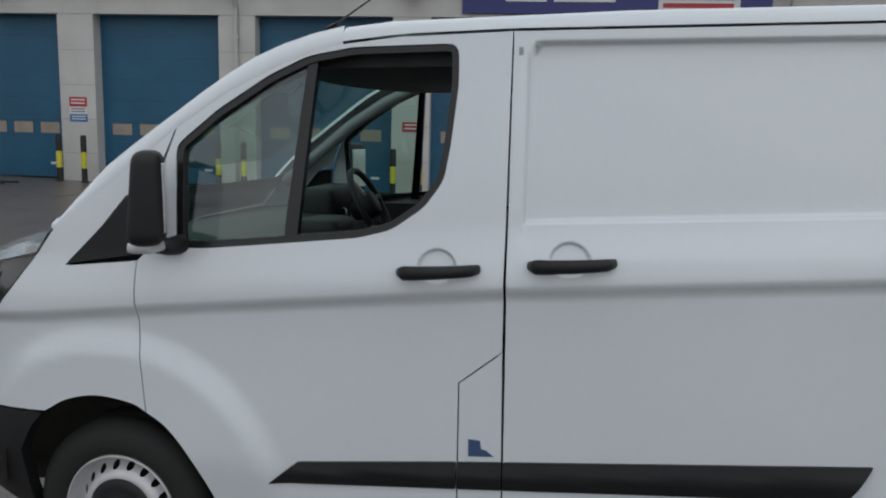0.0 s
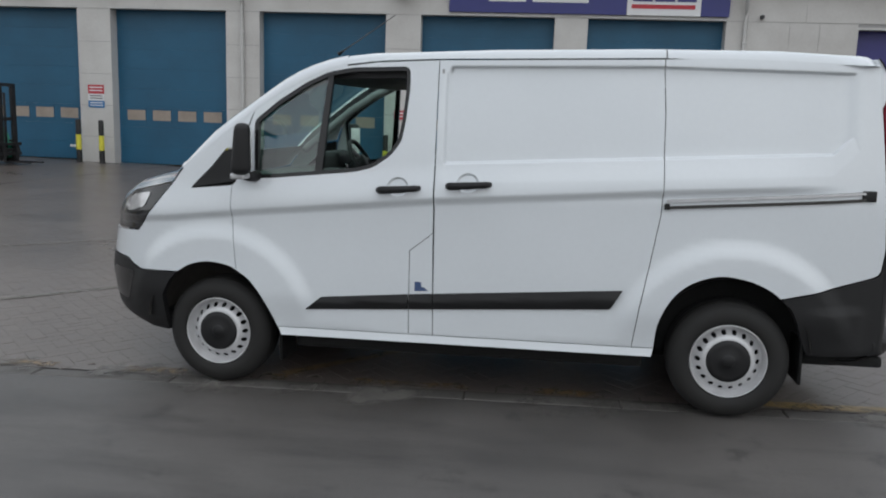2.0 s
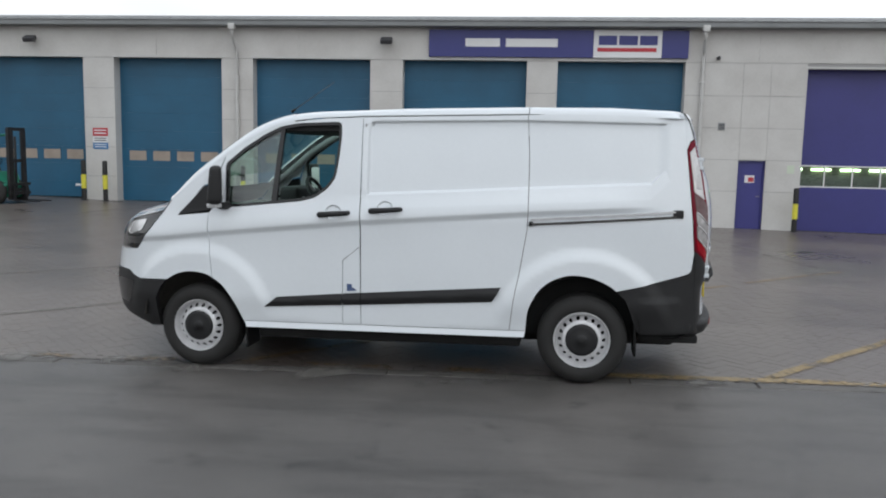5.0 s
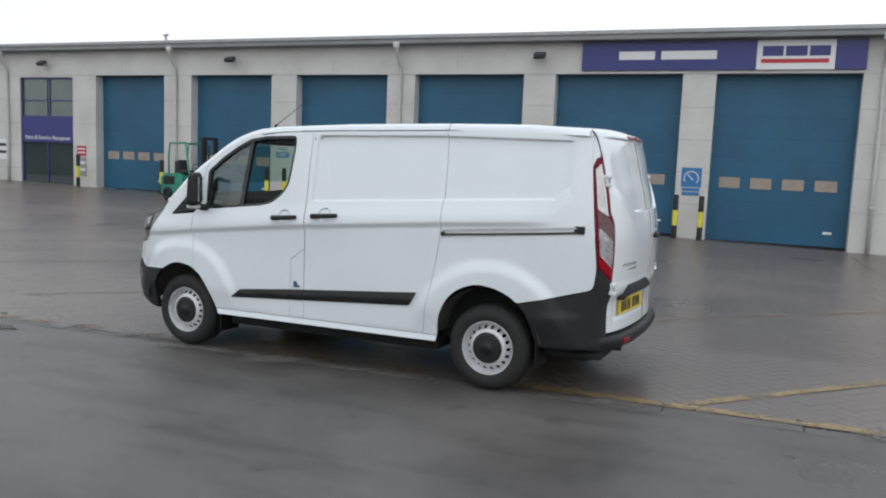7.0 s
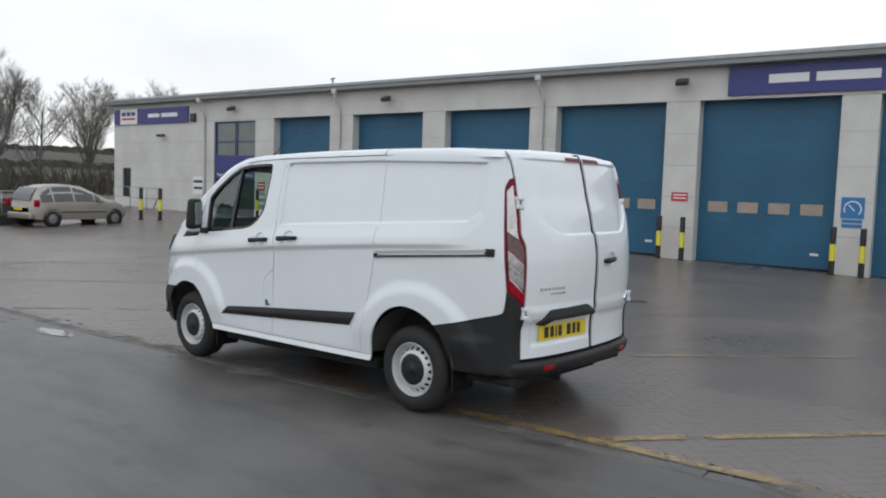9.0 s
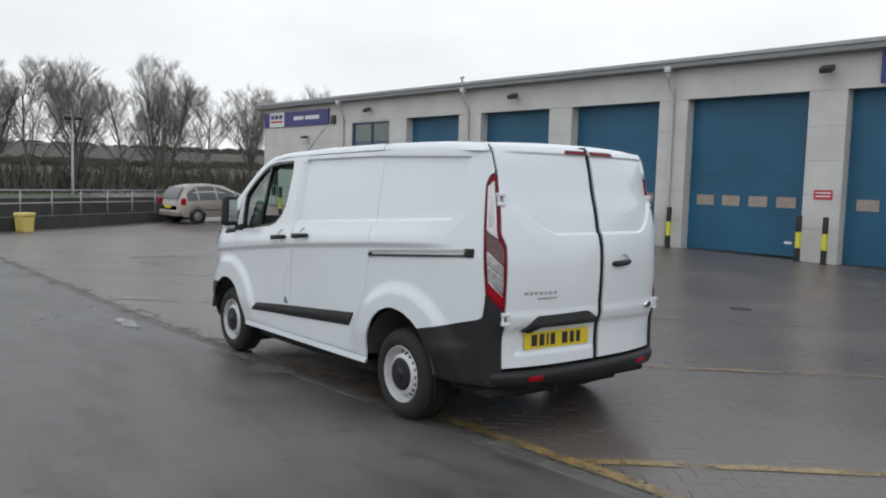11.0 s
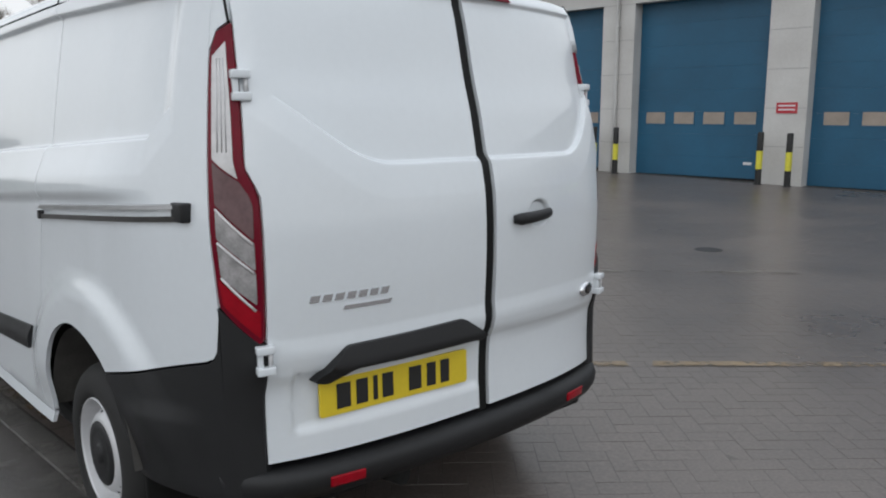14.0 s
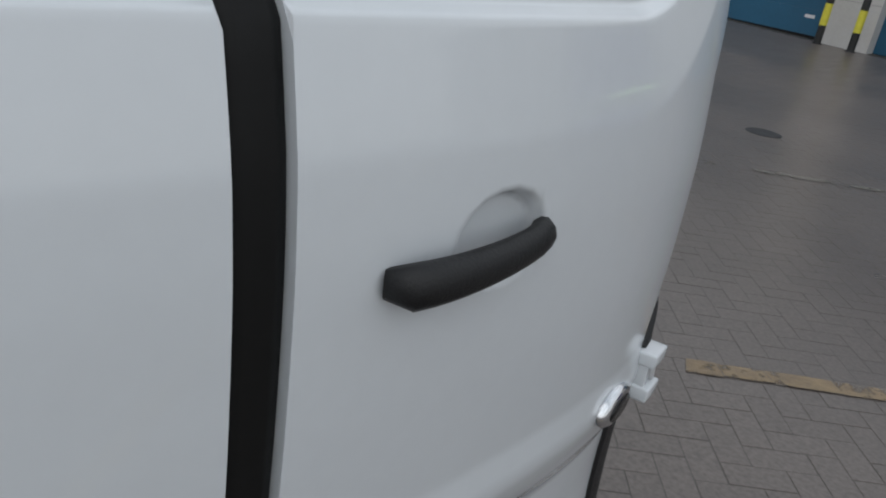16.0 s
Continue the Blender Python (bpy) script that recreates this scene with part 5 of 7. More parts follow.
# badge strokes, hinges, handle, oval badge
for y0, y1, z0, z1 in [(0.256 + 0.033 * k, 0.280 + 0.033 * k, 0.952, 0.972) for k in range(7)] + [(0.345, 0.487, 0.921, 0.933)]:
    bm, nn = skin([(y0, z0), (y1, z0), (y1 + 0.006, z1), (y0 + 0.006, z1)], rear_at(0.003), (-0.004, 0, 0), 0.05, gap=0)
    part("badge_stroke", bm, CHROME, rear_left, "small metal badge shape", True, nn)
bm = lathe([(0.0, 0.008), (0.030, 0.008), (0.040, 0.006), (0.046, 0.0), (0.046, -0.006)], Matrix.Translation((rear(1.520, 0.805) + 0.004, across_rear(1.520), 0.818)) @ pose(0, 0, 0, 0, 90, 16) @ Matrix.Diagonal((0.60, 1.15, 1.0, 1.0)), 32)
oval = part("oval_badge", bm, CHROME, rear_right, "small oval metal badge", True)
part("badge_face", lathe([(0.0, 0.0095), (0.030, 0.0090), (0.031, 0.007)], Matrix.Translation((rear(1.520, 0.805) + 0.004, across_rear(1.520), 0.818)) @ pose(0, 0, 0, 0, 90, 16) @ Matrix.Diagonal((0.60, 1.15, 1.0, 1.0)), 24), TRIMBLACK, oval, "", True)
door_handle(rear_right, (rear(1.0, 1.14) - 0.004, 1.108, 1.143), (rear(1.19, 1.14) - 0.004, 1.322, 1.152), (0.036, 0, 0), 0.0135)
for yy, zz, dr in ((0.148, 1.565, rear_left), (0.148, 0.803, rear_left), (1.660, 1.565, rear_right), (1.660, 0.803, rear_right)):
    s = 1 if yy < VC else -1
    xx = rear(0.18 if s > 0 else 1.62, zz)
    m = Matrix.Translation((xx - 0.010, across_rear(yy), zz + 0.015)) @ pose(0, 0, 0, 0, 0, 16 * -s)
    bm = bmesh.new()
    add_box(bm, -0.03, 0.022, -0.026, 0.026, -0.042, -0.018, 0.004, m)
    add_box(bm, -0.03, 0.022, -0.026, 0.026, 0.018, 0.042, 0.004, m)
    add_box(bm, -0.03, 0.012, -0.022, -0.006, -0.020, 0.020, 0.003, m)
    hinge = part("door_hinge", bm, WHITE, dr, "white painted hinge", True)
    part("hinge_pin", tube([m @ Vector((0.008, 0.014, -0.024)), m @ Vector((0.008, 0.014, 0.024))], 0.007, 10), STEEL, hinge, "", True)
# rear bumper bar
def bumper_line(t):
    """Plan of the bumper's face across the rear, t from 0 to 1."""
    y = 0.088 + 1.724 * t
    u = abs(y - YC) / 0.862
    return Vector((3.918 - 0.115 * u**2.4 - 0.11 * u**14, y, 0))


rows = []
for k in range(41):
    p = bumper_line(k / 40)
    rows.append([(p.x - 0.16, p.y, 0.470), (p.x - 0.035, p.y, 0.472), (p.x - 0.010, p.y, 0.462), (p.x, p.y, 0.440), (p.x - 0.004, p.y, 0.405), (p.x - 0.025, p.y, 0.372), (p.x - 0.09, p.y, 0.345), (p.x - 0.22, p.y, 0.335)])
bar = part("rear_bumper", grid_sheet(rows), BLACKPLASTIC, van, "black rear step bumper", True)
for y in (0.41, 1.49):
    t = (y - 0.088) / 1.724
    p, q = bumper_line(t - 0.042), bumper_line(t + 0.042)
    ang = math.degrees(math.atan2(q.y - p.y, q.x - p.x)) - 90
    part("reflector", box(-0.012, 0.004, -0.058, 0.058, -0.018, 0.016, 0.004, Matrix.Translation((bumper_line(t).x - 0.002, y, 0.420)) @ pose(0, 0, 0, 0, 8, ang)), LENSDEEP, bar, "red bumper reflector", True)

# wheels
def wheel(x, near):
    s = 1 if near else -1
    m = Matrix.Translation((x, 0.0 if near else 2 * YC, 0.326)) @ pose(0, 0, 0, 90 * s, 0, 0)
    w = new("wheel")
    w.parent = van
    w.matrix_basis = m
    tagged(w, "black tyre on a silver steel wheel")
    tyre_profile = [(0.203, -0.006), (0.206, 0.006), (0.220, 0.014), (0.250, 0.019), (0.280, 0.012), (0.300, -0.002), (0.313, -0.020), (0.319, -0.030), (0.322, -0.060), (0.318, -0.066), (0.318, -0.074), (0.322, -0.080), (0.322, -0.120), (0.318, -0.126), (0.318, -0.134), (0.322, -0.140), (0.319, -0.178), (0.300, -0.200), (0.21, -0.205)]
    part("tyre", lathe(tyre_profile, Matrix(), 64), TYRE, w, "", True)
    rim_profile = [(0.2045, -0.012), (0.2020, 0.004), (0.2000, 0.009), (0.1965, 0.009), (0.1955, 0.002), (0.1940, -0.010), (0.1900, -0.024), (0.1860, -0.046), (0.1800, -0.052)]
    part("rim", lathe(rim_profile, Matrix(), 64), STEEL, w, "", True)
    # dished disc with a ring of round holes
    bm = bmesh.new()
    loops = [[(r * math.cos(2 * math.pi * k / n), r * math.sin(2 * math.pi * k / n)) for k in range(n)] for r, n in ((0.184, 80), (0.105, 40))]
    holes = [[(0.156 * math.cos(2 * math.pi * k / 18) + 0.0130 * math.cos(2 * math.pi * j / 10), 0.156 * math.sin(2 * math.pi * k / 18) + 0.0130 * math.sin(2 * math.pi * j / 10)) for j in range(10)] for k in range(18)]
    dish = lambda a, b: -0.050 + 0.050 * (1 - step(0.124, 0.180, math.hypot(a, b)))
    flat, edges = [], []
    for lp in loops + holes:
        q = len(flat)
        flat += lp
        edges += [(q + k, q + (k + 1) % len(lp)) for k in range(len(lp))]
    for r, n in ((0.120, 48), (0.130, 48), (0.140, 60), (0.174, 72)):
        flat += [(r * math.cos(2 * math.pi * k / n), r * math.sin(2 * math.pi * k / n)) for k in range(n)]
    pts, _, tris, _, _, _ = delaunay_2d_cdt([Vector(p) for p in flat], edges, [], 0, 1e-7)
    vs = [bm.verts.new((p.x, p.y, dish(p.x, p.y))) for p in pts]
    for t in tris:
        c = (sum(pts[k][0] for k in t) / 3, sum(pts[k][1] for k in t) / 3)
        if math.hypot(*c) > 0.105 and math.hypot(*c) < 0.184 and not any(math.dist(c, (0.156 * math.cos(2 * math.pi * k / 18), 0.156 * math.sin(2 * math.pi * k / 18))) < 0.0126 for k in range(18)):
            bm.faces.new([vs[k] for k in t])
    bmesh.ops.delete(bm, geom=[v for v in bm.verts if not v.link_faces], context="VERTS")
    bmesh.ops.recalc_face_normals(bm, faces=bm.faces)
    part("wheel_disc", bm, STEEL, w, "silver disc with a ring of holes", True)
    part("hub_cap", lathe([(0.0, 0.016), (0.030, 0.016), (0.034, 0.012), (0.040, 0.006), (0.085, 0.010), (0.112, 0.006), (0.120, -0.004)], Matrix(), 40), BLACKPLASTIC, w, "black hub cap", True)
    part("brake_drum", lathe([(0.0, -0.075), (0.17, -0.075), (0.19, -0.09), (0.19, -0.17)], Matrix(), 32), DARKGAP, w, "", True)
    return w


for x in (0.014, 2.944):
    for near in (True, False):
        wheel(x, near)
# wheel housings, mud flaps, shade blocks underneath and a black load body behind the gaps
for x, flap in ((0.0, 0.40), (2.933, 0.345)):
    for near in (True, False):
        s = 1 if near else -1
        yo = 0.0 if near else 2 * YC
        arc = [(x + 0.425 * math.cos(a), 0.345 + 0.44 * math.sin(a)) for a in [math.pi * (0.7 + k * 14.6 / 18) / 16 for k in range(19)]]
        part("wheel_housing", grid_sheet([[(px, yo - 0.035 * s, pz), (px, yo + 0.10 * s, pz - 0.012), (px, yo + 0.34 * s, pz), (x, yo + 0.36 * s, 0.4)] for px, pz in arc]), LINER, van, "black wheel housing", True)
        fx = x + (0.405 if x < 1 else 0.385)
        part("mud_flap", box(fx - 0.012, fx + 0.006, yo + (0.01 if near else -0.25), yo + (0.25 if near else -0.01), 0.165 if x < 1 else 0.215, 0.46, 0.006, pose(0, 0, 0)), RUBBER, van, "black mud flap", True)
# oversized black blocks, hung low to deepen the shade under the van
part("underside", box(-0.62, 3.62, 0.36, 1.54, 0.225, 0.34, 0.03), DARKGAP, van, "black block that deepens the shade under the van")
part("underside", box(0.47, 2.50, 0.07, 1.83, 0.235, 0.335, 0.03), DARKGAP, van, "black block that deepens the shade under the van")
part("underside", box(3.34, 3.76, 0.12, 1.68, 0.30, 0.36, 0.02), DARKGAP, van, "black block that deepens the shade under the van")
# solid black filling, so that the inside looks unlit through the gaps
part("dark_load_block", box(1.36, 3.55, 0.22, 1.68, 0.32, 1.78), DARKGAP, van, "")
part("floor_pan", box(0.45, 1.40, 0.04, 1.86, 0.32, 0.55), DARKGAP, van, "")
part("axle", tube([(2.933, 0.10, 0.322), (2.933, 1.80, 0.322)], 0.05, 10), DARKGAP, van, "", True)
part("exhaust", tube([(2.3, 0.62, 0.26), (3.2, 0.62, 0.28), (3.78, 0.70, 0.30)], 0.035, 10), DARKGAP, van, "", True)

# cabin
part("bulkhead", box(1.345, 1.358, 0.08, 1.82, 0.5, 1.87), CABINLIGHT, van, "")
lining = [(0.71, 0.17), (0.60, 0.36), (0.51, 0.62), (0.48, 0.95), (0.51, 1.28), (0.60, 1.54), (0.71, 1.73), (1.35, 1.77), (1.35, 0.13)]
part("roof_lining", prism(lining, Matrix.Translation((0, 0, 1.822)), 0.058), CABIN, van, "dark roof lining")
bm = bmesh.new()
add_prism(bm, rounded([(-0.30, 1.02), (-0.30, 1.20), (0.05, 1.235), (0.30, 1.245), (0.42, 1.20), (0.47, 1.08), (0.42, 0.80), (-0.30, 0.8)], 0.04, 4), Matrix(((1, 0, 0, 0), (0, 0, -1, 1.84), (0, 1, 0, 0), (0, 0, 0, 1))), 1.78)
bmesh.ops.recalc_face_normals(bm, faces=bm.faces)
dash = part("dashboard", bm, CABIN, van, "charcoal dashboard")
part("instrument_hood", box(0.22, 0.40, 1.20, 1.62, 1.20, 1.36, 0.04), CABIN, dash, "", True)
part("centre_console", box(0.36, 0.56, 0.76, 1.03, 0.85, 1.26, 0.04), CABIN, dash, "", True)
part("air_vent", lathe([(0.0, 0.01), (0.04, 0.012), (0.048, 0.0)], Matrix.Translation((0.505, 1.05, 1.24)) @ pose(0, 0, 0, 0, 80, 0), 20), TRIMBLACK, dash, "", True)
wheel_m = Matrix.Translation((0.52, 1.42, 1.27)) @ pose(0, 0, 0, 0, 62, 0)
ring = [wheel_m @ Vector((0.185 * math.cos(a), 0.185 * math.sin(a), 0)) for a in [2 * math.pi * k / 40 for k in range(40)]]
sw = part("steering_wheel", tube(ring, 0.016, 10, True), CABIN, van, "dark steering wheel", True)
part("wheel_hub", lathe([(0.0, 0.03), (0.06, 0.03), (0.075, 0.0), (0.04, -0.10)], wheel_m, 24), CABIN, sw, "", True)
for a in (100, 220, 340):
    e = wheel_m @ Vector((0.18 * math.cos(radians(a)), 0.18 * math.sin(radians(a)), 0))
    part("spoke", tube([wheel_m @ Vector((0, 0, 0.005)), e], 0.014, 8), STEEL if a == 220 else CABIN, sw, "", True)


def seat(y0, y1):
    bm = bmesh.new()
    add_box(bm, 0.72, 1.18, y0, y1, 0.75, 0.92, 0.05)
    cushion = part("seat_cushion", bm, SEATCLOTH, van, "dark cloth seat", True)
    back = part("seat_back", box(-0.07, 0.07, y0, y1, 0.0, 0.36, 0.05, Matrix.Translation((1.19, 0, 0.90)) @ pose(0, 0, 0, 0, 12, 0)), SEATCLOTH, van, "dark cloth seat back", True)
    return cushion, back


seat(0.16, 1.02)
seat(1.20, 1.70)
for y in (0.06, 1.825):
    part("door_card", box(0.30, 1.30, y, y + 0.012, 0.55, 1.24), CABIN, van, "")
for far in (False, True):
    pts = [(x + 0.02, edge(x) + 0.075, curve(GUTTER, x) - 0.01) for x in (-0.1, 0.1, 0.3, 0.5, 0.7, 0.85)]
    if far:
        pts = [(a, 2 * YC - b, c) for a, b, c in pts]
    part("pillar_trim", tube(pts, 0.032, 8), CABINLIGHT if far else CABIN, van, "", True)

# door mirrors and roof aerial
for far in (False, True):
    s = -1 if far else 1
    fy = lambda y: 2 * YC - y if far else y
    bm = bmesh.new()
    turned = Matrix.Translation((0.246, -0.125, 0)) @ pose(0, 0, 0, 0, 0, 24) @ Matrix.Translation((-0.235, 0.115, 0))
    add_box(bm, 0.185, 0.285, -0.195, -0.045, 1.275, 1.562, 0.046, segments=5)
    for v in bm.verts:
        v.co.x -= 0.10 * (v.co.z - 1.42) * (v.co.x - 0.285) / 0.1
        v.co = turned @ v.co
    if far:
        for v in bm.verts:
            v.co.y = fy(v.co.y)
        bmesh.ops.reverse_faces(bm, faces=bm.faces)
    mirror_ob = part("door_mirror", bm, BLACKPLASTIC, van, "black door mirror", True)
    glass = box(0.283, 0.288, -0.175, -0.065, 1.315, 1.525, 0.002, turned)
    if far:
        for v in glass.verts:
            v.co.y = fy(v.co.y)
        bmesh.ops.reverse_faces(glass, faces=glass.faces)
    part("mirror_glass", glass, CHROME, mirror_ob, "mirror glass")
    part("mirror_arm", tube([(0.23, fy(-0.11), 1.285), (0.26, fy(-0.05), 1.258), (0.29, fy(0.0), 1.262)], [0.035, 0.028, 0.034], 10), BLACKPLASTIC, mirror_ob, "", True)
    part("mirror_underside", box(0.19, 0.275, *sorted((fy(-0.170), fy(-0.075))), 1.250, 1.285, 0.014), STEEL, mirror_ob, "grey lower cap", True)
aerial = part("aerial", tube([(0.62, 0.50, 1.985), (0.66, 0.50, 2.012), (0.98, 0.50, 2.217)], [0.014, 0.004, 0.0022], 8), TRIMBLACK, van, "thin black roof aerial", True)


# ---- boundary: dwarf wall with rails, bins, lamp column, far trees
FENCE_A, FENCE_B = Vector((-17.9, -0.45)), Vector((-23.3, 8.65))


def along(a, b, t):
    p = a + (b - a) * t
    return p.x, p.y


fdir = (FENCE_B - FENCE_A).normalized()
flen = (FENCE_B - FENCE_A).length
fm = Matrix(((fdir.x, -fdir.y, 0, FENCE_A.x), (fdir.y, fdir.x, 0, FENCE_A.y), (0, 0, 1, ground_z(*FENCE_A)), (0, 0, 0, 1)))
DWARF = mat("dark_damp_concrete", (0.060, 0.058, 0.055), 0.8, vary=0.4, scale=2.5, fine=30, bump=0.3)
wb = thing("boundary_wall_back", box(-3.0, flen + 3.0, 2.6, 2.85, -0.3, 0.88, 0.012), DWARF, "dark retaining wall beyond the guard rail", "wall", kind="structure")
wb.matrix_basis = fm
w = thing("boundary_wall", box(0, flen, 0.0, 0.22, -0.2, 0.42, 0.012), DWARF, "low dark concrete boundary wall of the yard", "wall", kind="structure")
w.matrix_basis = fm
f = empty("guard_rail", fm, "galvanised guard rail on the low boundary wall", "guard rail")
for k in range(9):
    x = 1.15 + (flen - 1.27) * k / 8
    part("rail_post", tube([(x, 0.11, 0.40), (x, 0.11, 1.22)], 0.026, 10), GALV, f, "", True)
for zz in (0.82, 1.22):
    part("rail", tube([(1.12, 0.11, zz), (flen - 0.1, 0.11, zz)], 0.024, 10), GALV, f, "", True)

# galvanised rail by the end bay of the workshop
f = empty("guard_rail", BM, "galvanised guard rail in front of the end bay", "guard rail")
for X in (-28.9, -27.5, -26.1, -24.9):
    _, _, z = at_wall(X, -1.2)
    part("rail_post", tube([(X, -1.2, z - 0.02), (X, -1.2, z + 1.05)], 0.024, 10), GALV, f, "", True)
for h in (0.55, 1.05):
    part("rail", tube([(-28.9, -1.2, at_wall(-28.9, -1.2)[2] + h), (-24.9, -1.2, at_wall(-24.9, -1.2)[2] + h)], 0.022, 10), GALV, f, "", True)
part("rail", tube([(-24.9, -1.2, at_wall(-24.9, -1.2)[2] + 1.05), (-25.6, -1.2, at_wall(-25.6, -1.2)[2] + 0.05)], 0.022, 10), GALV, f, "", True)

GRIT = mat("yellow_grit_bin_plastic", (0.70, 0.56, 0.17), 0.5, vary=0.2, scale=5)
g = empty("grit_bin", Matrix.Translation((-18.66, 1.50, ground_z(-18.66, 1.5))) @ pose(0, 0, 0, 0, 0, 121) @ Matrix.Diagonal((0.62, 0.62, 0.86, 1)), "yellow plastic grit bin beside the boundary wall", "grit bin")
bm = bmesh.new()
add_prism(bm, rounded([(-0.26, 0), (0.26, 0), (0.34, 0.52), (-0.34, 0.52)], 0.03), Matrix(((1, 0, 0, 0), (0, 0, 1, -0.28), (0, 1, 0, 0), (0, 0, 0, 1))), 0.56)
bmesh.ops.recalc_face_normals(bm, faces=bm.faces)
part("tub", bm, GRIT, g)
part("lid", box(-0.38, 0.38, -0.32, 0.32, 0.52, 0.66, 0.05), GRIT, g, "", True)
g = empty("wheelie_bin", Matrix.Translation((-17.93, 0.18, ground_z(-17.93, 0.18))) @ pose(0, 0, 0, 0, 0, 121), "grey plastic wheelie bin beside the boundary wall", "bin")
BIN = mat("grey_bin_plastic", (0.10, 0.105, 0.11), 0.5, vary=0.2, scale=5)
bm = bmesh.new()
add_prism(bm, rounded([(-0.20, 0.05), (0.20, 0.05), (0.28, 0.75), (-0.28, 0.75)], 0.03), Matrix(((1, 0, 0, 0), (0, 0, 1, -0.28), (0, 1, 0, 0), (0, 0, 0, 1))), 0.56)
bmesh.ops.recalc_face_normals(bm, faces=bm.faces)
part("tub", bm, BIN, g)
part("lid", box(-0.30, 0.30, -0.32, 0.32, 0.75, 0.82, 0.03), BIN, g, "", True)
for s in (-1, 1):
    part("wheel", lathe([(0.0, 0.02), (0.09, 0.02), (0.10, 0.0), (0.09, -0.02), (0.0, -0.02)], Matrix.Translation((s * 0.22, 0.26, 0.095)) @ pose(0, 0, 0, 0, 90, 0), 16), RUBBER, g, "", True)

lc = empty("lamp_column", Matrix.Translation((-31.9, 5.92, ground_z(-31.9, 5.92))), "tall grey lamp column with twin floodlights", "street lamp")
part("column", tube([(0, 0, -0.05), (0, 0, 1.0), (0, 0, 4.25)], [0.07, 0.06, 0.045], 10), GALV, lc, "", True)
part("cross_arm", tube([(-0.05, -0.28, 4.20), (-0.05, 0.28, 4.20)], 0.03, 8), GALV, lc, "", True)
for s in (-1, 1):
    part("lamp_head", box(-0.13, 0.13, -0.15, 0.15, -0.08, 0.08, 0.02, Matrix.Translation((0.12, s * 0.22, 4.26)) @ pose(0, 0, 0, 0, 35, 0)), LAMPDARK, lc, "dark lamp head", True)


# ---- bare winter trees
def tree_mesh(seed, height):
    """A short trunk that forks into rising limbs, branches and fine twigs; returns limbs and twigs."""
    rnd = random.Random(seed)
    limbs, twigs = bmesh.new(), bmesh.new()
    wide = height * rnd.uniform(0.30, 0.37)

    def blade(p, q, r):
        d = q - p
        s = d.orthogonal().normalized() * r
        s.rotate(Matrix.Rotation(rnd.uniform(0, 6.3), 3, d))
        m = (p + q) / 2 + Vector((rnd.uniform(-1, 1), rnd.uniform(-1, 1), rnd.uniform(-0.2, 1))) * d.length * 0.06
        v = [twigs.verts.new(c) for c in (p - s, p + s, m + s * 0.7, m - s * 0.7, q)]
        twigs.faces.new((v[0], v[1], v[2], v[3]))
        twigs.faces.new((v[3], v[2], v[4]))

    def room(p):
        """Below 1 inside the oval that the crown fills."""
        return math.hypot(math.hypot(p.x, p.y) / wide, (p.z - 0.52 * height) / (0.49 * height))

    def grow(p, d, length, r, level):
        n = (5, 4, 3, 2)[level]
        pts, q, d = [p.copy()], p.copy(), d.copy()
        for k in range(n):
            d = (d + Vector((rnd.uniform(-1, 1), rnd.uniform(-1, 1), rnd.uniform(-0.1, 0.75))) * (0.13, 0.16, 0.2, 0.2)[level]).normalized()
            q = q + d * length / n
            pts.append(q.copy())
            if level and room(q) > 1.04:
                break
        n = len(pts) - 1
        rad = [max(0.006, r * (1 - 0.62 * k / n)) for k in range(n + 1)]
        add_tube(limbs, pts, rad, (7, 5, 3, 3)[level], caps=False)
        kids = (13, 8, 6, 8)[level]
        for k in range(kids):
            t = (0.20, 0.16, 0.15, 0.1)[level] + (0.80, 0.84, 0.85, 0.9)[level] * (k + rnd.random()) / kids
            i = min(n - 1, int(t * n))
            o = pts[i].lerp(pts[i + 1], min(1.0, t * n - i))
            a = rnd.uniform(0, 6.283)
            way = (d * 0.9 + Vector((math.cos(a), math.sin(a), 0)) * rnd.uniform(0.45, 0.95) + Vector((0, 0, 0.22))).normalized()
            if level == 3:
                blade(o, o + way * rnd.uniform(0.3, 0.75), 0.0065)
            elif room(o) < 1.0:
                grow(o, way, length * (0.60, 0.50, 0.48)[level] * rnd.uniform(0.75, 1.1) * (1.15 - 0.45 * t), rad[i] * (0.50, 0.46, 0.5)[level], level + 1)
        blade(q, q + d * rnd.uniform(0.3, 0.7), 0.008)

    for k in range(rnd.choice((1, 2, 2))):
        a = rnd.uniform(0, 6.283)
        lean = Vector((math.cos(a) * 0.10, math.sin(a) * 0.10, 1)).normalized()
        grow(Vector((math.cos(a), math.sin(a), 0)) * 0.25 * k + Vector((0, 0, -0.1)), lean, height * rnd.uniform(0.70, 0.80), rnd.uniform(0.13, 0.17), 0)
    return limbs, twigs


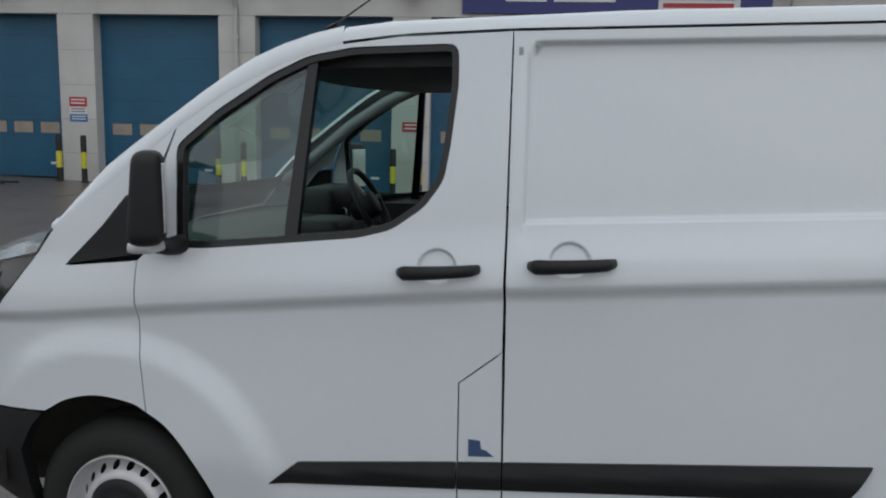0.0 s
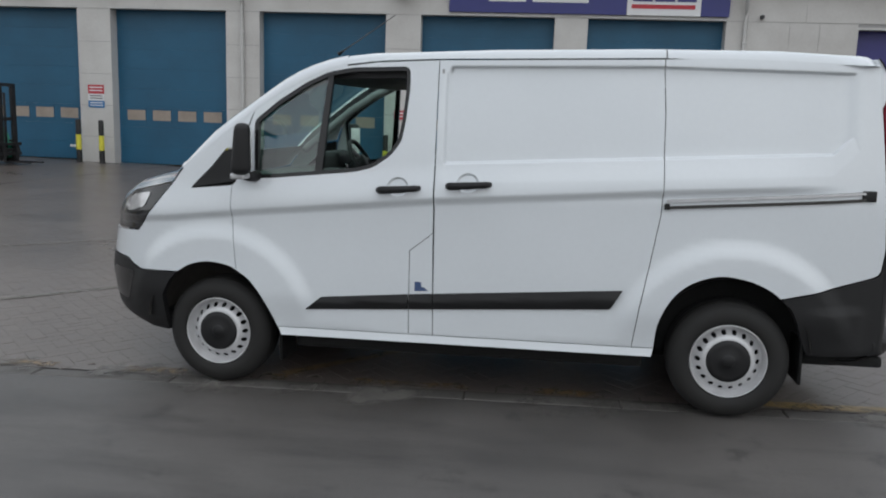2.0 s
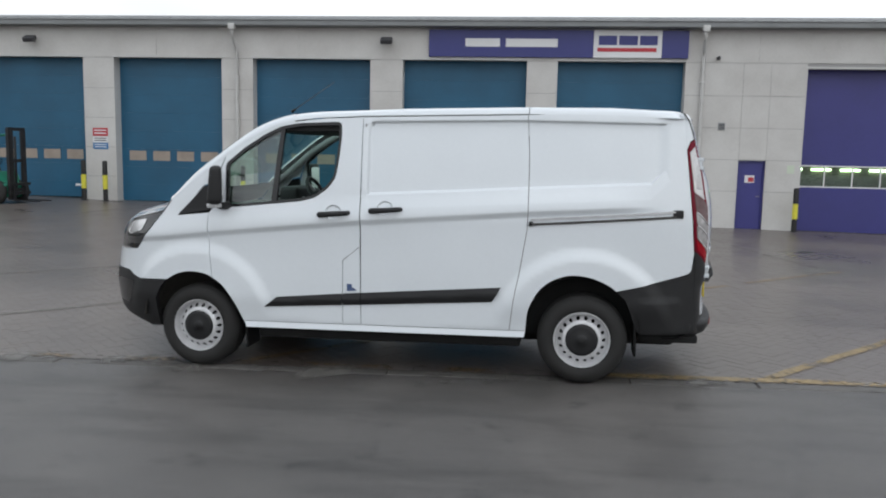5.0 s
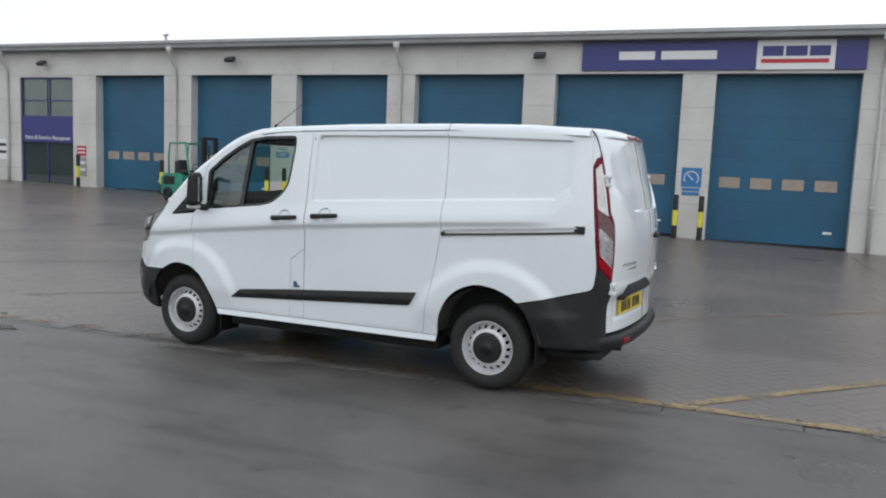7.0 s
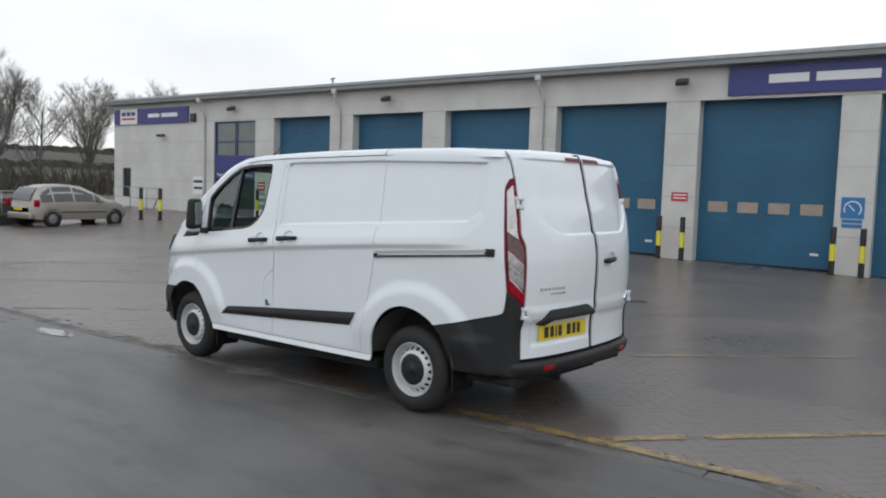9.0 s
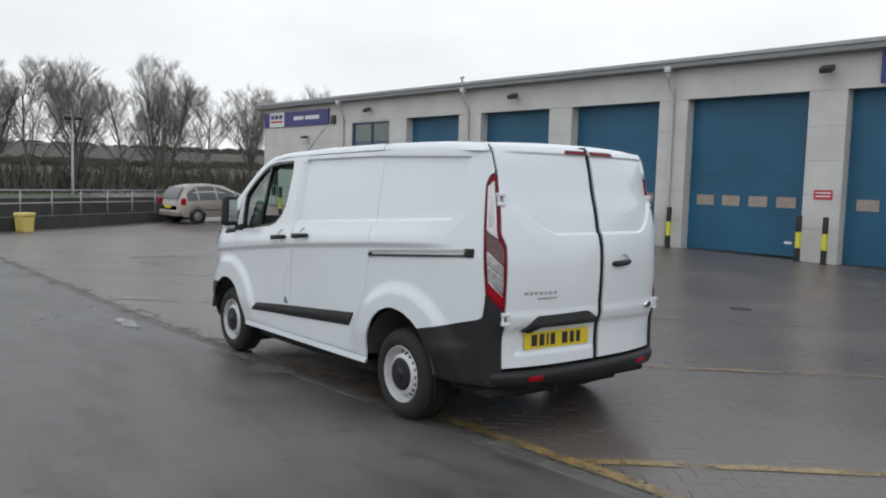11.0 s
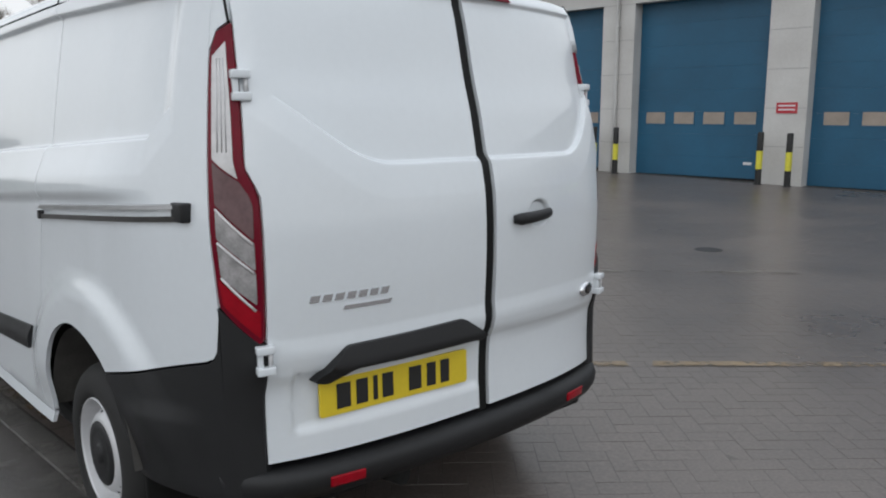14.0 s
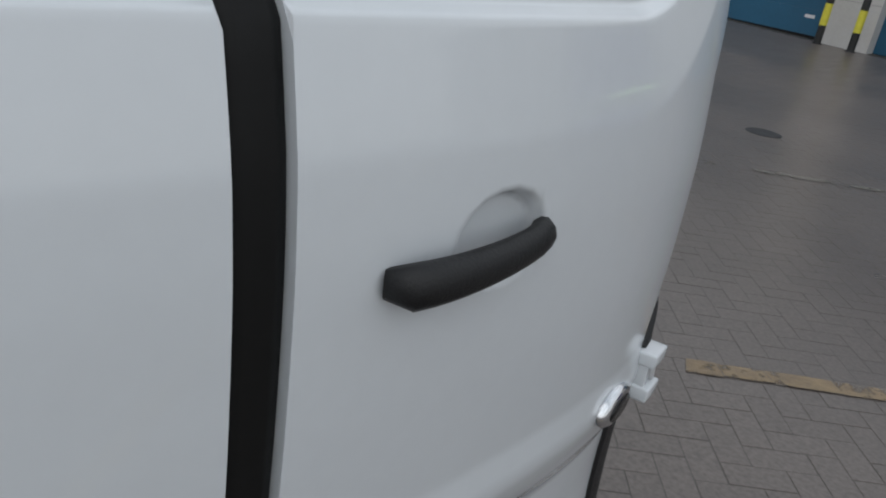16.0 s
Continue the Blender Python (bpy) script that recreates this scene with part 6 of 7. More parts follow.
kinds = []
for sd in range(4):
    limbs, twigs = tree_mesh(sd + 3, 10.7)
    t = empty("tree", Matrix(), "tall bare winter tree with rising limbs and fine twigs", "tree", "row of bare trees")
    part("trunk", limbs, BARK, t, "", True)
    part("crown", twigs, TWIG, t, "bare twigs")
    kinds.append(t)
rnd = random.Random(5)
places = [(-61.5, 6.2), (-60.6, 9.6), (-61.4, 12.9), (-59.8, 16.2), (-60.2, 19.4), (-58.6, 22.4), (-57.4, 26.4), (-55.2, 31.6), (-62.5, 2.6), (-63.2, -1.2), (-70.0, 8.0), (-69.0, 15.0), (-67.0, 21.5)]
for k, (x, y) in enumerate(places):
    sc = rnd.uniform(0.90, 1.02)
    m = Matrix.Translation((x, y, ground_z(x, y) - 0.3)) @ pose(0, 0, 0, 0, 0, rnd.uniform(0, 360))
    src = kinds[k % 4]
    if k < 4:
        src.matrix_basis = m
        src.scale = (sc, sc, sc)
    else:
        c = copy_thing(src, m)
        c.scale = (sc, sc, sc * rnd.uniform(0.9, 1.05))

# scrub under the trees, grass strip, far fields
bm = bmesh.new()
rnd = random.Random(9)
for _ in range(6500):
    t = rnd.random()
    x, y = -66 + 12 * t + rnd.gauss(0, 4.0), -12 + 52 * t + rnd.gauss(0, 1.5)
    h = rnd.uniform(0.4, 1.3) if rnd.random() < 0.55 else rnd.uniform(1.2, 2.9)
    z = ground_z(x, y) - 0.2
    a, r = rnd.uniform(0, 6.3), rnd.uniform(0.02, 0.09)
    dx, dy, lx, ly = math.cos(a) * r, math.sin(a) * r, rnd.gauss(0, 0.5), rnd.gauss(0, 0.5)
    v = [bm.verts.new(p) for p in ((x - dx, y - dy, z), (x + dx, y + dy, z), (x + dx * 1.6 + lx * 0.5, y + dy * 1.6 + ly * 0.5, z + h * 0.6), (x + lx, y + ly, z + h))]
    bm.faces.new(v)
thing("scrub", bm, SCRUB, "tangled brown winter scrub under the trees", "scrub", kind="stuff")
rows = [[(x, y, ground_z(x, y) + 0.02) for y in (-120, -60, -20, 0, 10, 20, 40, 80, 140)] for x in (-400, -250, -150, -90, -60, -45, -35)]
thing("grass_field", grid_sheet(rows), GRASS, "dull winter grass beyond the yard", "grass", kind="structure", smooth=True)
rows = []
for k in range(61):
    a = radians(95 + 2.2 * k)
    row = []
    for d, h in ((150, 0.0), (190, 3.5), (240, 8.0), (320, 13.0), (420, 16.0), (520, 10.0)):
        n = noise.noise(Vector((math.cos(a) * 3, math.sin(a) * 3, d * 0.01)))
        row.append((math.cos(a) * d, math.sin(a) * d, h * (1 + 0.35 * n) - 0.5))
    rows.append(row)
thing("backdrop_hills", grid_sheet(rows), HILL, "low misty fields and hills far away", "hills", kind="structure", smooth=True)
bm = bmesh.new()
for _ in range(2600):
    a, d = radians(rnd.uniform(130, 190)), rnd.choice((200, 260, 330)) + rnd.gauss(0, 4)
    x, y = math.cos(a) * d, math.sin(a) * d
    z = curve(((150, 0), (190, 3.3), (240, 7.5), (320, 12), (420, 15)), d) - 1.0
    h, r, b = rnd.uniform(0.9, 2.4), rnd.uniform(1.2, 3.0), rnd.uniform(0, 6.3)
    v = [bm.verts.new(p) for p in ((x - math.cos(b) * r, y - math.sin(b) * r, z), (x + math.cos(b) * r, y + math.sin(b) * r, z), (x + math.cos(b) * r * 0.85, y + math.sin(b) * r * 0.85, z + h * 0.75), (x + math.cos(b) * r * 0.2, y + math.sin(b) * r * 0.2, z + h), (x - math.cos(b) * r * 0.5, y - math.sin(b) * r * 0.5, z + h * 0.93), (x - math.cos(b) * r * 0.9, y - math.sin(b) * r * 0.9, z + h * 0.6))]
    bm.faces.new(v)
thing("far_hedges", bm, SCRUB, "dark hedges and woods on the far hills", "hedge", kind="stuff")


# ---- forklift truck
FORKGREEN = mat("green_forklift_paint", (0.025, 0.27, 0.17), 0.4, coat=0.3, vary=0.25, scale=5, fine=40)
FORKDARK = mat("oily_dark_steel", (0.022, 0.022, 0.024), 0.55, metal=0.3, vary=0.4, scale=8)
fk = empty("forklift", Matrix.Translation((-14.0, 14.9, ground_z(-14.0, 14.9))) @ pose(0, 0, 0, 0, 0, -2) @ Matrix.Diagonal((0.80, 0.90, 0.98, 1)), "green forklift truck parked in front of the workshop", "forklift")
bm = bmesh.new()
add_prism(bm, rounded([(-0.95, 0.18), (0.20, 0.18), (0.75, 0.14), (0.98, 0.20), (0.95, 0.55), (0.70, 0.62), (0.55, 0.95), (0.30, 0.62), (0.10, 0.60), (0.05, 0.88), (-0.30, 0.98), (-0.95, 0.96), (-1.05, 0.70)], 0.04, 3), Matrix(((1, 0, 0, 0), (0, 0, 1, -0.50), (0, 1, 0, 0), (0, 0, 0, 1))), 1.0)
bmesh.ops.recalc_face_normals(bm, faces=bm.faces)
part("body", bm, FORKGREEN, fk, "green body")
part("counterweight", box(-1.18, -0.85, -0.50, 0.50, 0.22, 0.88, 0.08), FORKGREEN, fk, "green counterweight", True)
part("radiator_grille", box(-1.20, -1.10, -0.40, 0.40, 0.50, 0.80, 0.02), FORKDARK, fk, "dark grille")
part("side_vent", box(-0.98, -0.35, -0.512, -0.495, 0.58, 0.86, 0.01), FORKDARK, fk, "dark side panel")
part("seat", box(-0.40, 0.05, -0.26, 0.26, 0.96, 1.08, 0.04), SEATCLOTH, fk, "black seat", True)
part("seat_back", box(-0.50, -0.38, -0.25, 0.25, 1.02, 1.42, 0.04), SEATCLOTH, fk, "black seat back", True)
for y in (-0.46, 0.46):
    part("guard_post", tube([(-0.72, y, 0.92), (-0.74, y, 1.55), (-0.66, y, 1.98)], 0.035, 8), FORKGREEN, fk, "", True)
    part("guard_post", tube([(0.62, y, 0.60), (0.40, y, 1.10), (0.22, y, 2.0)], 0.04, 8), FORKGREEN, fk, "", True)
    part("guard_rail", tube([(-0.66, y, 1.98), (0.22, y, 2.0)], 0.035, 8), FORKGREEN, fk, "", True)
for k in range(6):
    x = -0.62 + 0.16 * k
    part("guard_bar", tube([(x, -0.46, 2.0), (x, 0.46, 2.0)], 0.018, 6), FORKGREEN, fk, "", True)
for y in (-0.32, 0.32):
    part("mast_rail", box(0.98, 1.10, y - 0.06, y + 0.06, 0.10, 2.18, 0.01), FORKDARK, fk, "dark mast channel")
    part("mast_rail", box(1.02, 1.12, y * 0.75 - 0.05, y * 0.75 + 0.05, 0.12, 2.12, 0.01), FORKDARK, fk, "dark mast channel")
    part("fork", box(1.16, 2.15, y * 0.8 - 0.05, y * 0.8 + 0.05, 0.06, 0.10, 0.01), FORKDARK, fk, "steel fork")
    part("fork_shank", box(1.14, 1.18, y * 0.8 - 0.05, y * 0.8 + 0.05, 0.06, 0.60, 0.01), FORKDARK, fk)
for zz in (0.35, 1.20, 2.12):
    part("mast_crossbar", box(1.0, 1.10, -0.36, 0.36, zz, zz + 0.09), FORKDARK, fk)
part("carriage", box(1.10, 1.16, -0.46, 0.46, 0.25, 0.34), FORKDARK, fk)
part("carriage", box(1.10, 1.16, -0.46, 0.46, 0.52, 0.60), FORKDARK, fk)
part("lift_cylinder", tube([(1.0, 0, 0.2), (1.0, 0, 1.95)], 0.04, 8), FORKDARK, fk, "", True)
part("steering_wheel", tube([Vector((0.25 + 0.07 * math.sin(a), 0.15 * math.cos(a), 1.18 + 0.13 * math.sin(a))) for a in [2 * math.pi * k / 16 for k in range(16)]], 0.014, 6, True), FORKDARK, fk, "", True)
part("steering_column", tube([(0.45, 0, 0.62), (0.25, 0, 1.18)], 0.03, 8), FORKDARK, fk, "", True)
for x, r, y in ((0.68, 0.33, 0.50), (-0.72, 0.25, 0.48)):
    for s in (-1, 1):
        m = Matrix.Translation((x, s * y, r)) @ pose(0, 0, 0, 90 * -s, 0, 0)
        wh = part("wheel", lathe([(r * 0.55, 0.09), (r * 0.7, 0.10), (r * 0.95, 0.08), (r, 0.04), (r, -0.08), (r * 0.9, -0.10), (0.05, -0.10)], m, 28), TYRE, fk, "black solid tyre", True)
        part("rim", lathe([(0.0, 0.06), (r * 0.2, 0.06), (r * 0.25, 0.04), (r * 0.5, 0.05), (r * 0.56, 0.09)], m, 24), FORKDARK, wh, "", True)


# ---- parked car, in its own frame: x forward, wheels at 0 and 2.76
CARPAINT = mat("beige_metallic_paint", (0.33, 0.295, 0.26), 0.35, metal=0.3, coat=0.6, vary=0.06, scale=3)
CARGLASS = mat("dark_car_glass", (0.03, 0.035, 0.035), 0.05, coat=0.6, vary=0.2, scale=2)
hd = math.degrees(math.atan2(2.42, -0.46))
car = empty("parked_car", Matrix.Translation((-20.43, 7.48, ground_z(-20.43, 7.5))) @ pose(0, 0, 0, 0, 0, hd) @ Matrix.Translation((0, 0.8, 0)) @ Matrix.Diagonal((0.89, 0.89, 0.89, 1)), "beige rounded family car parked by the boundary wall", "car")
TOP = ((-0.78, 0.62), (-0.74, 0.98), (-0.62, 1.28), (-0.38, 1.50), (0.1, 1.60), (0.8, 1.63), (1.45, 1.56), (1.95, 1.35), (2.45, 1.08), (2.85, 0.98), (3.25, 0.86), (3.45, 0.70), (3.52, 0.52))
BELT = ((-0.78, 0.86), (0.5, 0.92), (1.8, 0.92), (2.5, 0.90), (3.2, 0.80), (3.52, 0.52))
rows = []
for k in range(46):
    x = -0.78 + 4.30 * k / 45
    top, belt = smooth_curve(TOP, x), min(smooth_curve(BELT, x), smooth_curve(TOP, x) - 0.02)
    e = max(0.0, (x - 2.6) / 0.92, (-0.25 - x) / 0.53)
    hw = 0.865 - 0.30 * e**2.4
    low = 0.26 + 0.10 * min(1, e) ** 2
    rows.append([(x, hw - 0.05, low), (x, hw, 0.45 + 0.05 * e), (x, hw, 0.62), (x, hw - 0.015, belt), (x, hw - 0.03 - 0.26 * max(0, top - belt) / 0.7 * 0.55, belt + (top - belt) * 0.55), (x, hw - 0.06 - 0.30 * max(0, top - belt) / 0.7, belt + (top - belt) * 0.92), (x, (hw - 0.2) * 0.7, top - 0.005), (x, 0.0, top + 0.01)])
full = [r + [(x, -y, z) for x, y, z in r[-2::-1]] for r in rows]
bodyc = part("body", grid_sheet(full), CARPAINT, car, "beige metallic body", True)


def car_side(x, t, s, off=0.006):
    """A place on the glasshouse: t from the belt (0) to the roof (1)."""
    top, belt = smooth_curve(TOP, x), min(smooth_curve(BELT, x), smooth_curve(TOP, x) - 0.02)
    e = max(0.0, (x - 2.6) / 0.92, (-0.25 - x) / 0.53)
    hw = 0.865 - 0.30 * e**2.4
    tall = max(0, top - belt) / 0.7
    y = hw - 0.015 - (0.015 + 0.143 * tall) * t / 0.55 if t < 0.55 else hw - 0.03 - 0.143 * tall - (0.03 + 0.157 * tall) * (t - 0.55) / 0.37
    return (x, s * (y + off), belt + (top - belt) * t)


for s in (-1, 1):
    for x0, x1, cut0, cut1 in ((-0.42, 0.05, 0.45, 0.0), (0.12, 0.92, 0.0, 0.0), (1.0, 1.82, 0.0, 0.18), (1.88, 2.25, 0.0, 0.35)):
        rws = []
        for k in range(6):
            x = x0 + (x1 - x0) * k / 5
            hi = 0.86 - cut0 * (1 - k / 5) * 0.6 - cut1 * k / 5
            rws.append([car_side(x, 0.06 + (hi - 0.06) * j / 4, s) for j in range(5)])
        part("side_window", grid_sheet(rws), CARGLASS, car, "dark side window", True)
    part("side_strip", tube([(0.35, s * 0.872, 0.56), (2.35, s * 0.872, 0.56)], 0.02, 6), BLACKPLASTIC, car, "", True)
    tl = part("tail_lamp", box(-0.80, -0.62, -0.07, 0.07, -0.13, 0.13, 0.03, Matrix.Translation((0, s * 0.70, 0.90)) @ pose(0, 0, 0, 0, 0, -18 * s)), LENSDEEP, car, "red tail lamp", True)
    part("headlamp", box(3.18, 3.40, s * 0.60 - 0.10, s * 0.60 + 0.10, 0.66, 0.80, 0.04), LENSCLEAR, car, "clear headlamp", True)
    part("door_mirror", box(1.98, 2.12, s * 0.95 - 0.07, s * 0.95 + 0.07, 0.95, 1.08, 0.03), CARPAINT, car, "", True)
    for zz, x in ((0.78, 0.85), (0.78, 1.75)):
        part("door_handle", box(x - 0.09, x + 0.09, s * 0.865 - 0.02, s * 0.865 + 0.02, zz - 0.015, zz + 0.015, 0.006), CARPAINT, car, "", True)
    for x in (0.0, 2.76):
        m = Matrix.Translation((x, s * 0.78, 0.31)) @ pose(0, 0, 0, 90 * -s, 0, 0)
        # black disc on the uncut body, in place of the shade inside an arch
        part("arch_shade_disc", lathe([(0.37, 0.088), (0.31, 0.080), (0.0, 0.06)], m, 28), DARKGAP, car, "", True)
        wh = part("wheel", lathe([(0.18, 0.10), (0.25, 0.105), (0.30, 0.09), (0.31, 0.05), (0.31, -0.08), (0.05, -0.09)], m, 32), TYRE, car, "black tyre", True)
        part("wheel_trim", lathe([(0.0, 0.104), (0.05, 0.104), (0.07, 0.090), (0.165, 0.102), (0.185, 0.098)], m, 24), ALU, wh, "silver wheel trim", True)
rws = []
for k in range(7):
    y = -0.60 + 0.20 * k
    rws.append([(x - 0.012, y * (1 - 0.12 * j / 3), z) for j, (x, z) in enumerate(((-0.745, 1.0), (-0.66, 1.22), (-0.53, 1.38), (-0.40, 1.485)))])
part("rear_window", grid_sheet(rws), CARGLASS, car, "dark rear window", True)
part("rear_bumper", box(-0.84, -0.60, -0.72, 0.72, 0.30, 0.55, 0.06), CARPAINT, car, "", True)
part("number_plate", box(-0.85, -0.838, -0.26, 0.26, 0.62, 0.73), PLATE, car, "yellow number plate")


# ---- road edge, paint and puddle
edging = empty("kerb", Matrix(), "worn flush concrete edging between road and paving", "kerb", "", "structure")
rnd = random.Random(3)
u = -12.0
while u < 16:
    L = 0.90
    bm = bmesh.new()
    add_box(bm, 0.002, L - 0.002, -0.058, 0.076, -0.10, 0.0, 0.008, segments=1)
    x, y = kerb_frame(u, 0)
    x2, y2 = kerb_frame(u + L, 0)
    o = part("edging_stone", bm, KERB, edging)
    o.matrix_basis = Matrix.Translation((x, y, ground_z(x, y) + rnd.uniform(-0.003, 0.004))) @ pose(0, 0, 0, rnd.uniform(-1, 1), -math.degrees(math.atan2(ground_z(x2, y2) - ground_z(x, y), L)), math.degrees(KERB_TURN))
    u += L


def paint_line(name, label, start, end, width, material, wear, seed):
    """A painted line laid in worn pieces that follow the paving."""
    rnd = random.Random(seed)
    a, b = Vector(start), Vector(end)
    L = (b - a).length
    d = (b - a) / L
    s = Vector((-d.y, d.x))
    bm = bmesh.new()
    t = 0.0
    while t < L:
        n = rnd.uniform(0.13, 0.30)
        if rnd.random() > wear:
            w0, w1 = width * rnd.uniform(0.40, 0.55), width * rnd.uniform(0.40, 0.55)
            k0, k1 = rnd.uniform(-0.012, 0.012), rnd.uniform(-0.012, 0.012)
            pts = [a + d * (t + k0) - s * w0, a + d * (t + n * 0.5) - s * w0 * rnd.uniform(0.9, 1.12), a + d * (t + n - 0.004 + k1) - s * w0, a + d * (t + n - 0.004 - k1) + s * w1, a + d * (t + n * 0.5) + s * w1 * rnd.uniform(0.9, 1.12), a + d * (t - k0) + s * w1]
            bm.faces.new([bm.verts.new((p.x, p.y, ground_z(p.x, p.y) + 0.0055)) for p in pts])
        t += n
    bmesh.ops.recalc_face_normals(bm, faces=bm.faces)
    return thing(name, bm, material, label, "road marking", kind="structure")


paint_line("edge_line_1", "worn yellow line along the paving edge", kerb_frame(-9, 0.145), kerb_frame(3.0, 0.145), 0.10, FADED, 0.42, 1)
paint_line("edge_line_2", "worn yellow line along the paving edge", kerb_frame(3.0, 0.145), kerb_frame(9.5, 0.145), 0.105, YELLOW, 0.03, 2)
dirn = Vector((0.683, 0.730))
for k, off in enumerate((-2.885, -0.08, 3.18, 6.15, 9.12)):
    base = Vector((-0.730, 0.683)) * off
    t0 = next(t for t in np.arange(-12, 14, 0.02) if kerb_v(*(base + dirn * t)) > 0.20)
    length = 9.5 if k else 10.5
    paint_line(f"bay_line_{k + 1}", "worn painted line of a slanted parking bay", base + dirn * t0, base + dirn * (t0 + length), 0.095, YELLOW if k == 0 else BAYTAN if k == 1 else PALE, 0.02 if k == 0 else 0.06, 10 + k)
paint_line("bay_line_6", "worn pale line across the yard", (5.95, 17.6), (6.75, 7.9), 0.09, PALE, 0.1, 31)
def ragged(cx, cy, rx, ry, seed, lift, n=72):
    """A flat patch with an uneven shore."""
    r = random.Random(seed)
    waves = [(k, r.uniform(0.25, 0.8) / k**0.8, r.uniform(0, 6.3)) for k in range(2, 12)]
    bm = bmesh.new()
    ring = []
    for k in range(n):
        a = 2 * math.pi * k / n
        w = 1 + 0.42 * sum(h * math.sin(m * a + p) for m, h, p in waves)
        x, y = cx + rx * max(0.25, w) * math.cos(a), cy + ry * max(0.25, w) * math.sin(a)
        ring.append(bm.verts.new((x, y, ground_z(x, y) + lift)))
    bm.faces.new(ring)
    bmesh.ops.recalc_face_normals(bm, faces=bm.faces)
    return bm


def drift_mat(name, base, scale, level):
    """Loose grit: opaque where it has gathered, bare ground between."""
    m = mat(name, base, 0.6, vary=0.45, scale=5, fine=150, bump=0.5)
    n, l = m.node_tree.nodes, m.node_tree.links
    co, sep, noi = n.new("ShaderNodeTexCoord"), n.new("ShaderNodeSeparateXYZ"), n.new("ShaderNodeTexNoise")
    noi.inputs["Scale"].default_value, noi.inputs["Detail"].default_value, noi.inputs["Roughness"].default_value = scale, 8.0, 0.66
    l.new(co.outputs["Object"], noi.inputs["Vector"])
    l.new(co.outputs["Object"], sep.inputs["Vector"])
    away, fall, cut = n.new("ShaderNodeMath"), n.new("ShaderNodeMath"), n.new("ShaderNodeMapRange")
    away.operation, fall.operation = "ABSOLUTE", "MULTIPLY_ADD"
    l.new(sep.outputs["Y"], away.inputs[0])
    l.new(away.outputs[0], fall.inputs[0])
    fall.inputs[1].default_value = -0.55
    l.new(noi.outputs["Fac"], fall.inputs[2])
    cut.inputs["From Min"].default_value, cut.inputs["From Max"].default_value = level, level + 0.10
    cut.inputs["To Max"].default_value = 0.75
    l.new(fall.outputs[0], cut.inputs["Value"])
    l.new(cut.outputs["Result"], n["Principled BSDF"].inputs["Alpha"])
    return m


KM = Matrix.Translation((*kerb_frame(0, 0), 0)) @ Matrix.Rotation(KERB_TURN, 4, "Z")
rows = []
for u in np.arange(-11.0, 8.0, 0.25):
    row = []
    for v in (-0.42, -0.30, -0.2, -0.1, 0.0, 0.1, 0.2, 0.30, 0.42):
        x, y = kerb_frame(u, v)
        row.append((u, v, ground_z(x, y) + 0.0075))
    rows.append(row)
drift = thing("silt_drift", grid_sheet(rows), drift_mat("pale_road_silt", (0.20, 0.187, 0.172), 1.5, 0.47), "pale grit swept up along the road edge", "grit", kind="structure", smooth=True)
drift.matrix_basis = KM
bm = ragged(-2.25, -0.36, 0.36, 0.12, 4, 0.0065)
thing("puddle", bm, mat("still_rainwater", (0.05, 0.05, 0.05), 0.03, spec=0.8), "small shallow puddle at the road edge", "puddle")
cover = empty("drain_cover", Matrix.Translation((0.90, 7.85, ground_z(0.90, 7.85) + 0.006)), "small dark drain cover in the paving", "drain cover")
part("frame", lathe([(0.17, 0.0), (0.15, 0.006), (0.0, 0.004)], Matrix(), 20), FORKDARK, cover)
copy_thing(cover, Matrix.Translation((7.6, 11.6, ground_z(7.6, 11.6) + 0.006)))

# ---- block paving in a herringbone bond: the blocks by the van singly, the rest as one sheet of blocks
paving = empty("paving", Matrix(), "grey-brown herringbone block paving, damp and worn", "paving", "", "structure")


def blocks():
    """Centres and turns of all blocks in the paved part."""
    W = 0.105
    turn = radians(45 + 3)
    c, s = math.cos(turn), math.sin(turn)
    n = 190
    for j in range(-n, n):
        for i in range(-n, n):
            t = (i - j) % 4
            if t == 0:
                u, v, r = (i + 1) * W, (j + 0.5) * W, 0
            elif t == 3:
                u, v, r = (i + 0.5) * W, (j + 1) * W, 1
            else:
                continue
            x, y = 3.0 + u * c - v * s, 8.5 + u * s + v * c
            if paved(x, y) and kerb_v(x, y) > 0.16:
                yield x, y, turn + (math.pi / 2 if r else 0)


def block_points(x, y, a, rnd):
    L, B, ch, dz = 0.2083 / 2, 0.1033 / 2, 0.0016, rnd.uniform(-0.0008, 0.0008)
    ca, sa = math.cos(a), math.sin(a)
    out = []
    for inset, z in ((0.0, -0.004), (ch, 0.0)):
        for sx, sy in ((-1, -1), (1, -1), (1, 1), (-1, 1)):
            px, py = sx * (L - inset), sy * (B - inset)
            wx, wy = x + px * ca - py * sa, y + px * sa + py * ca
            out.append((wx, wy, ground_z(wx, wy) + z + dz))
    return out


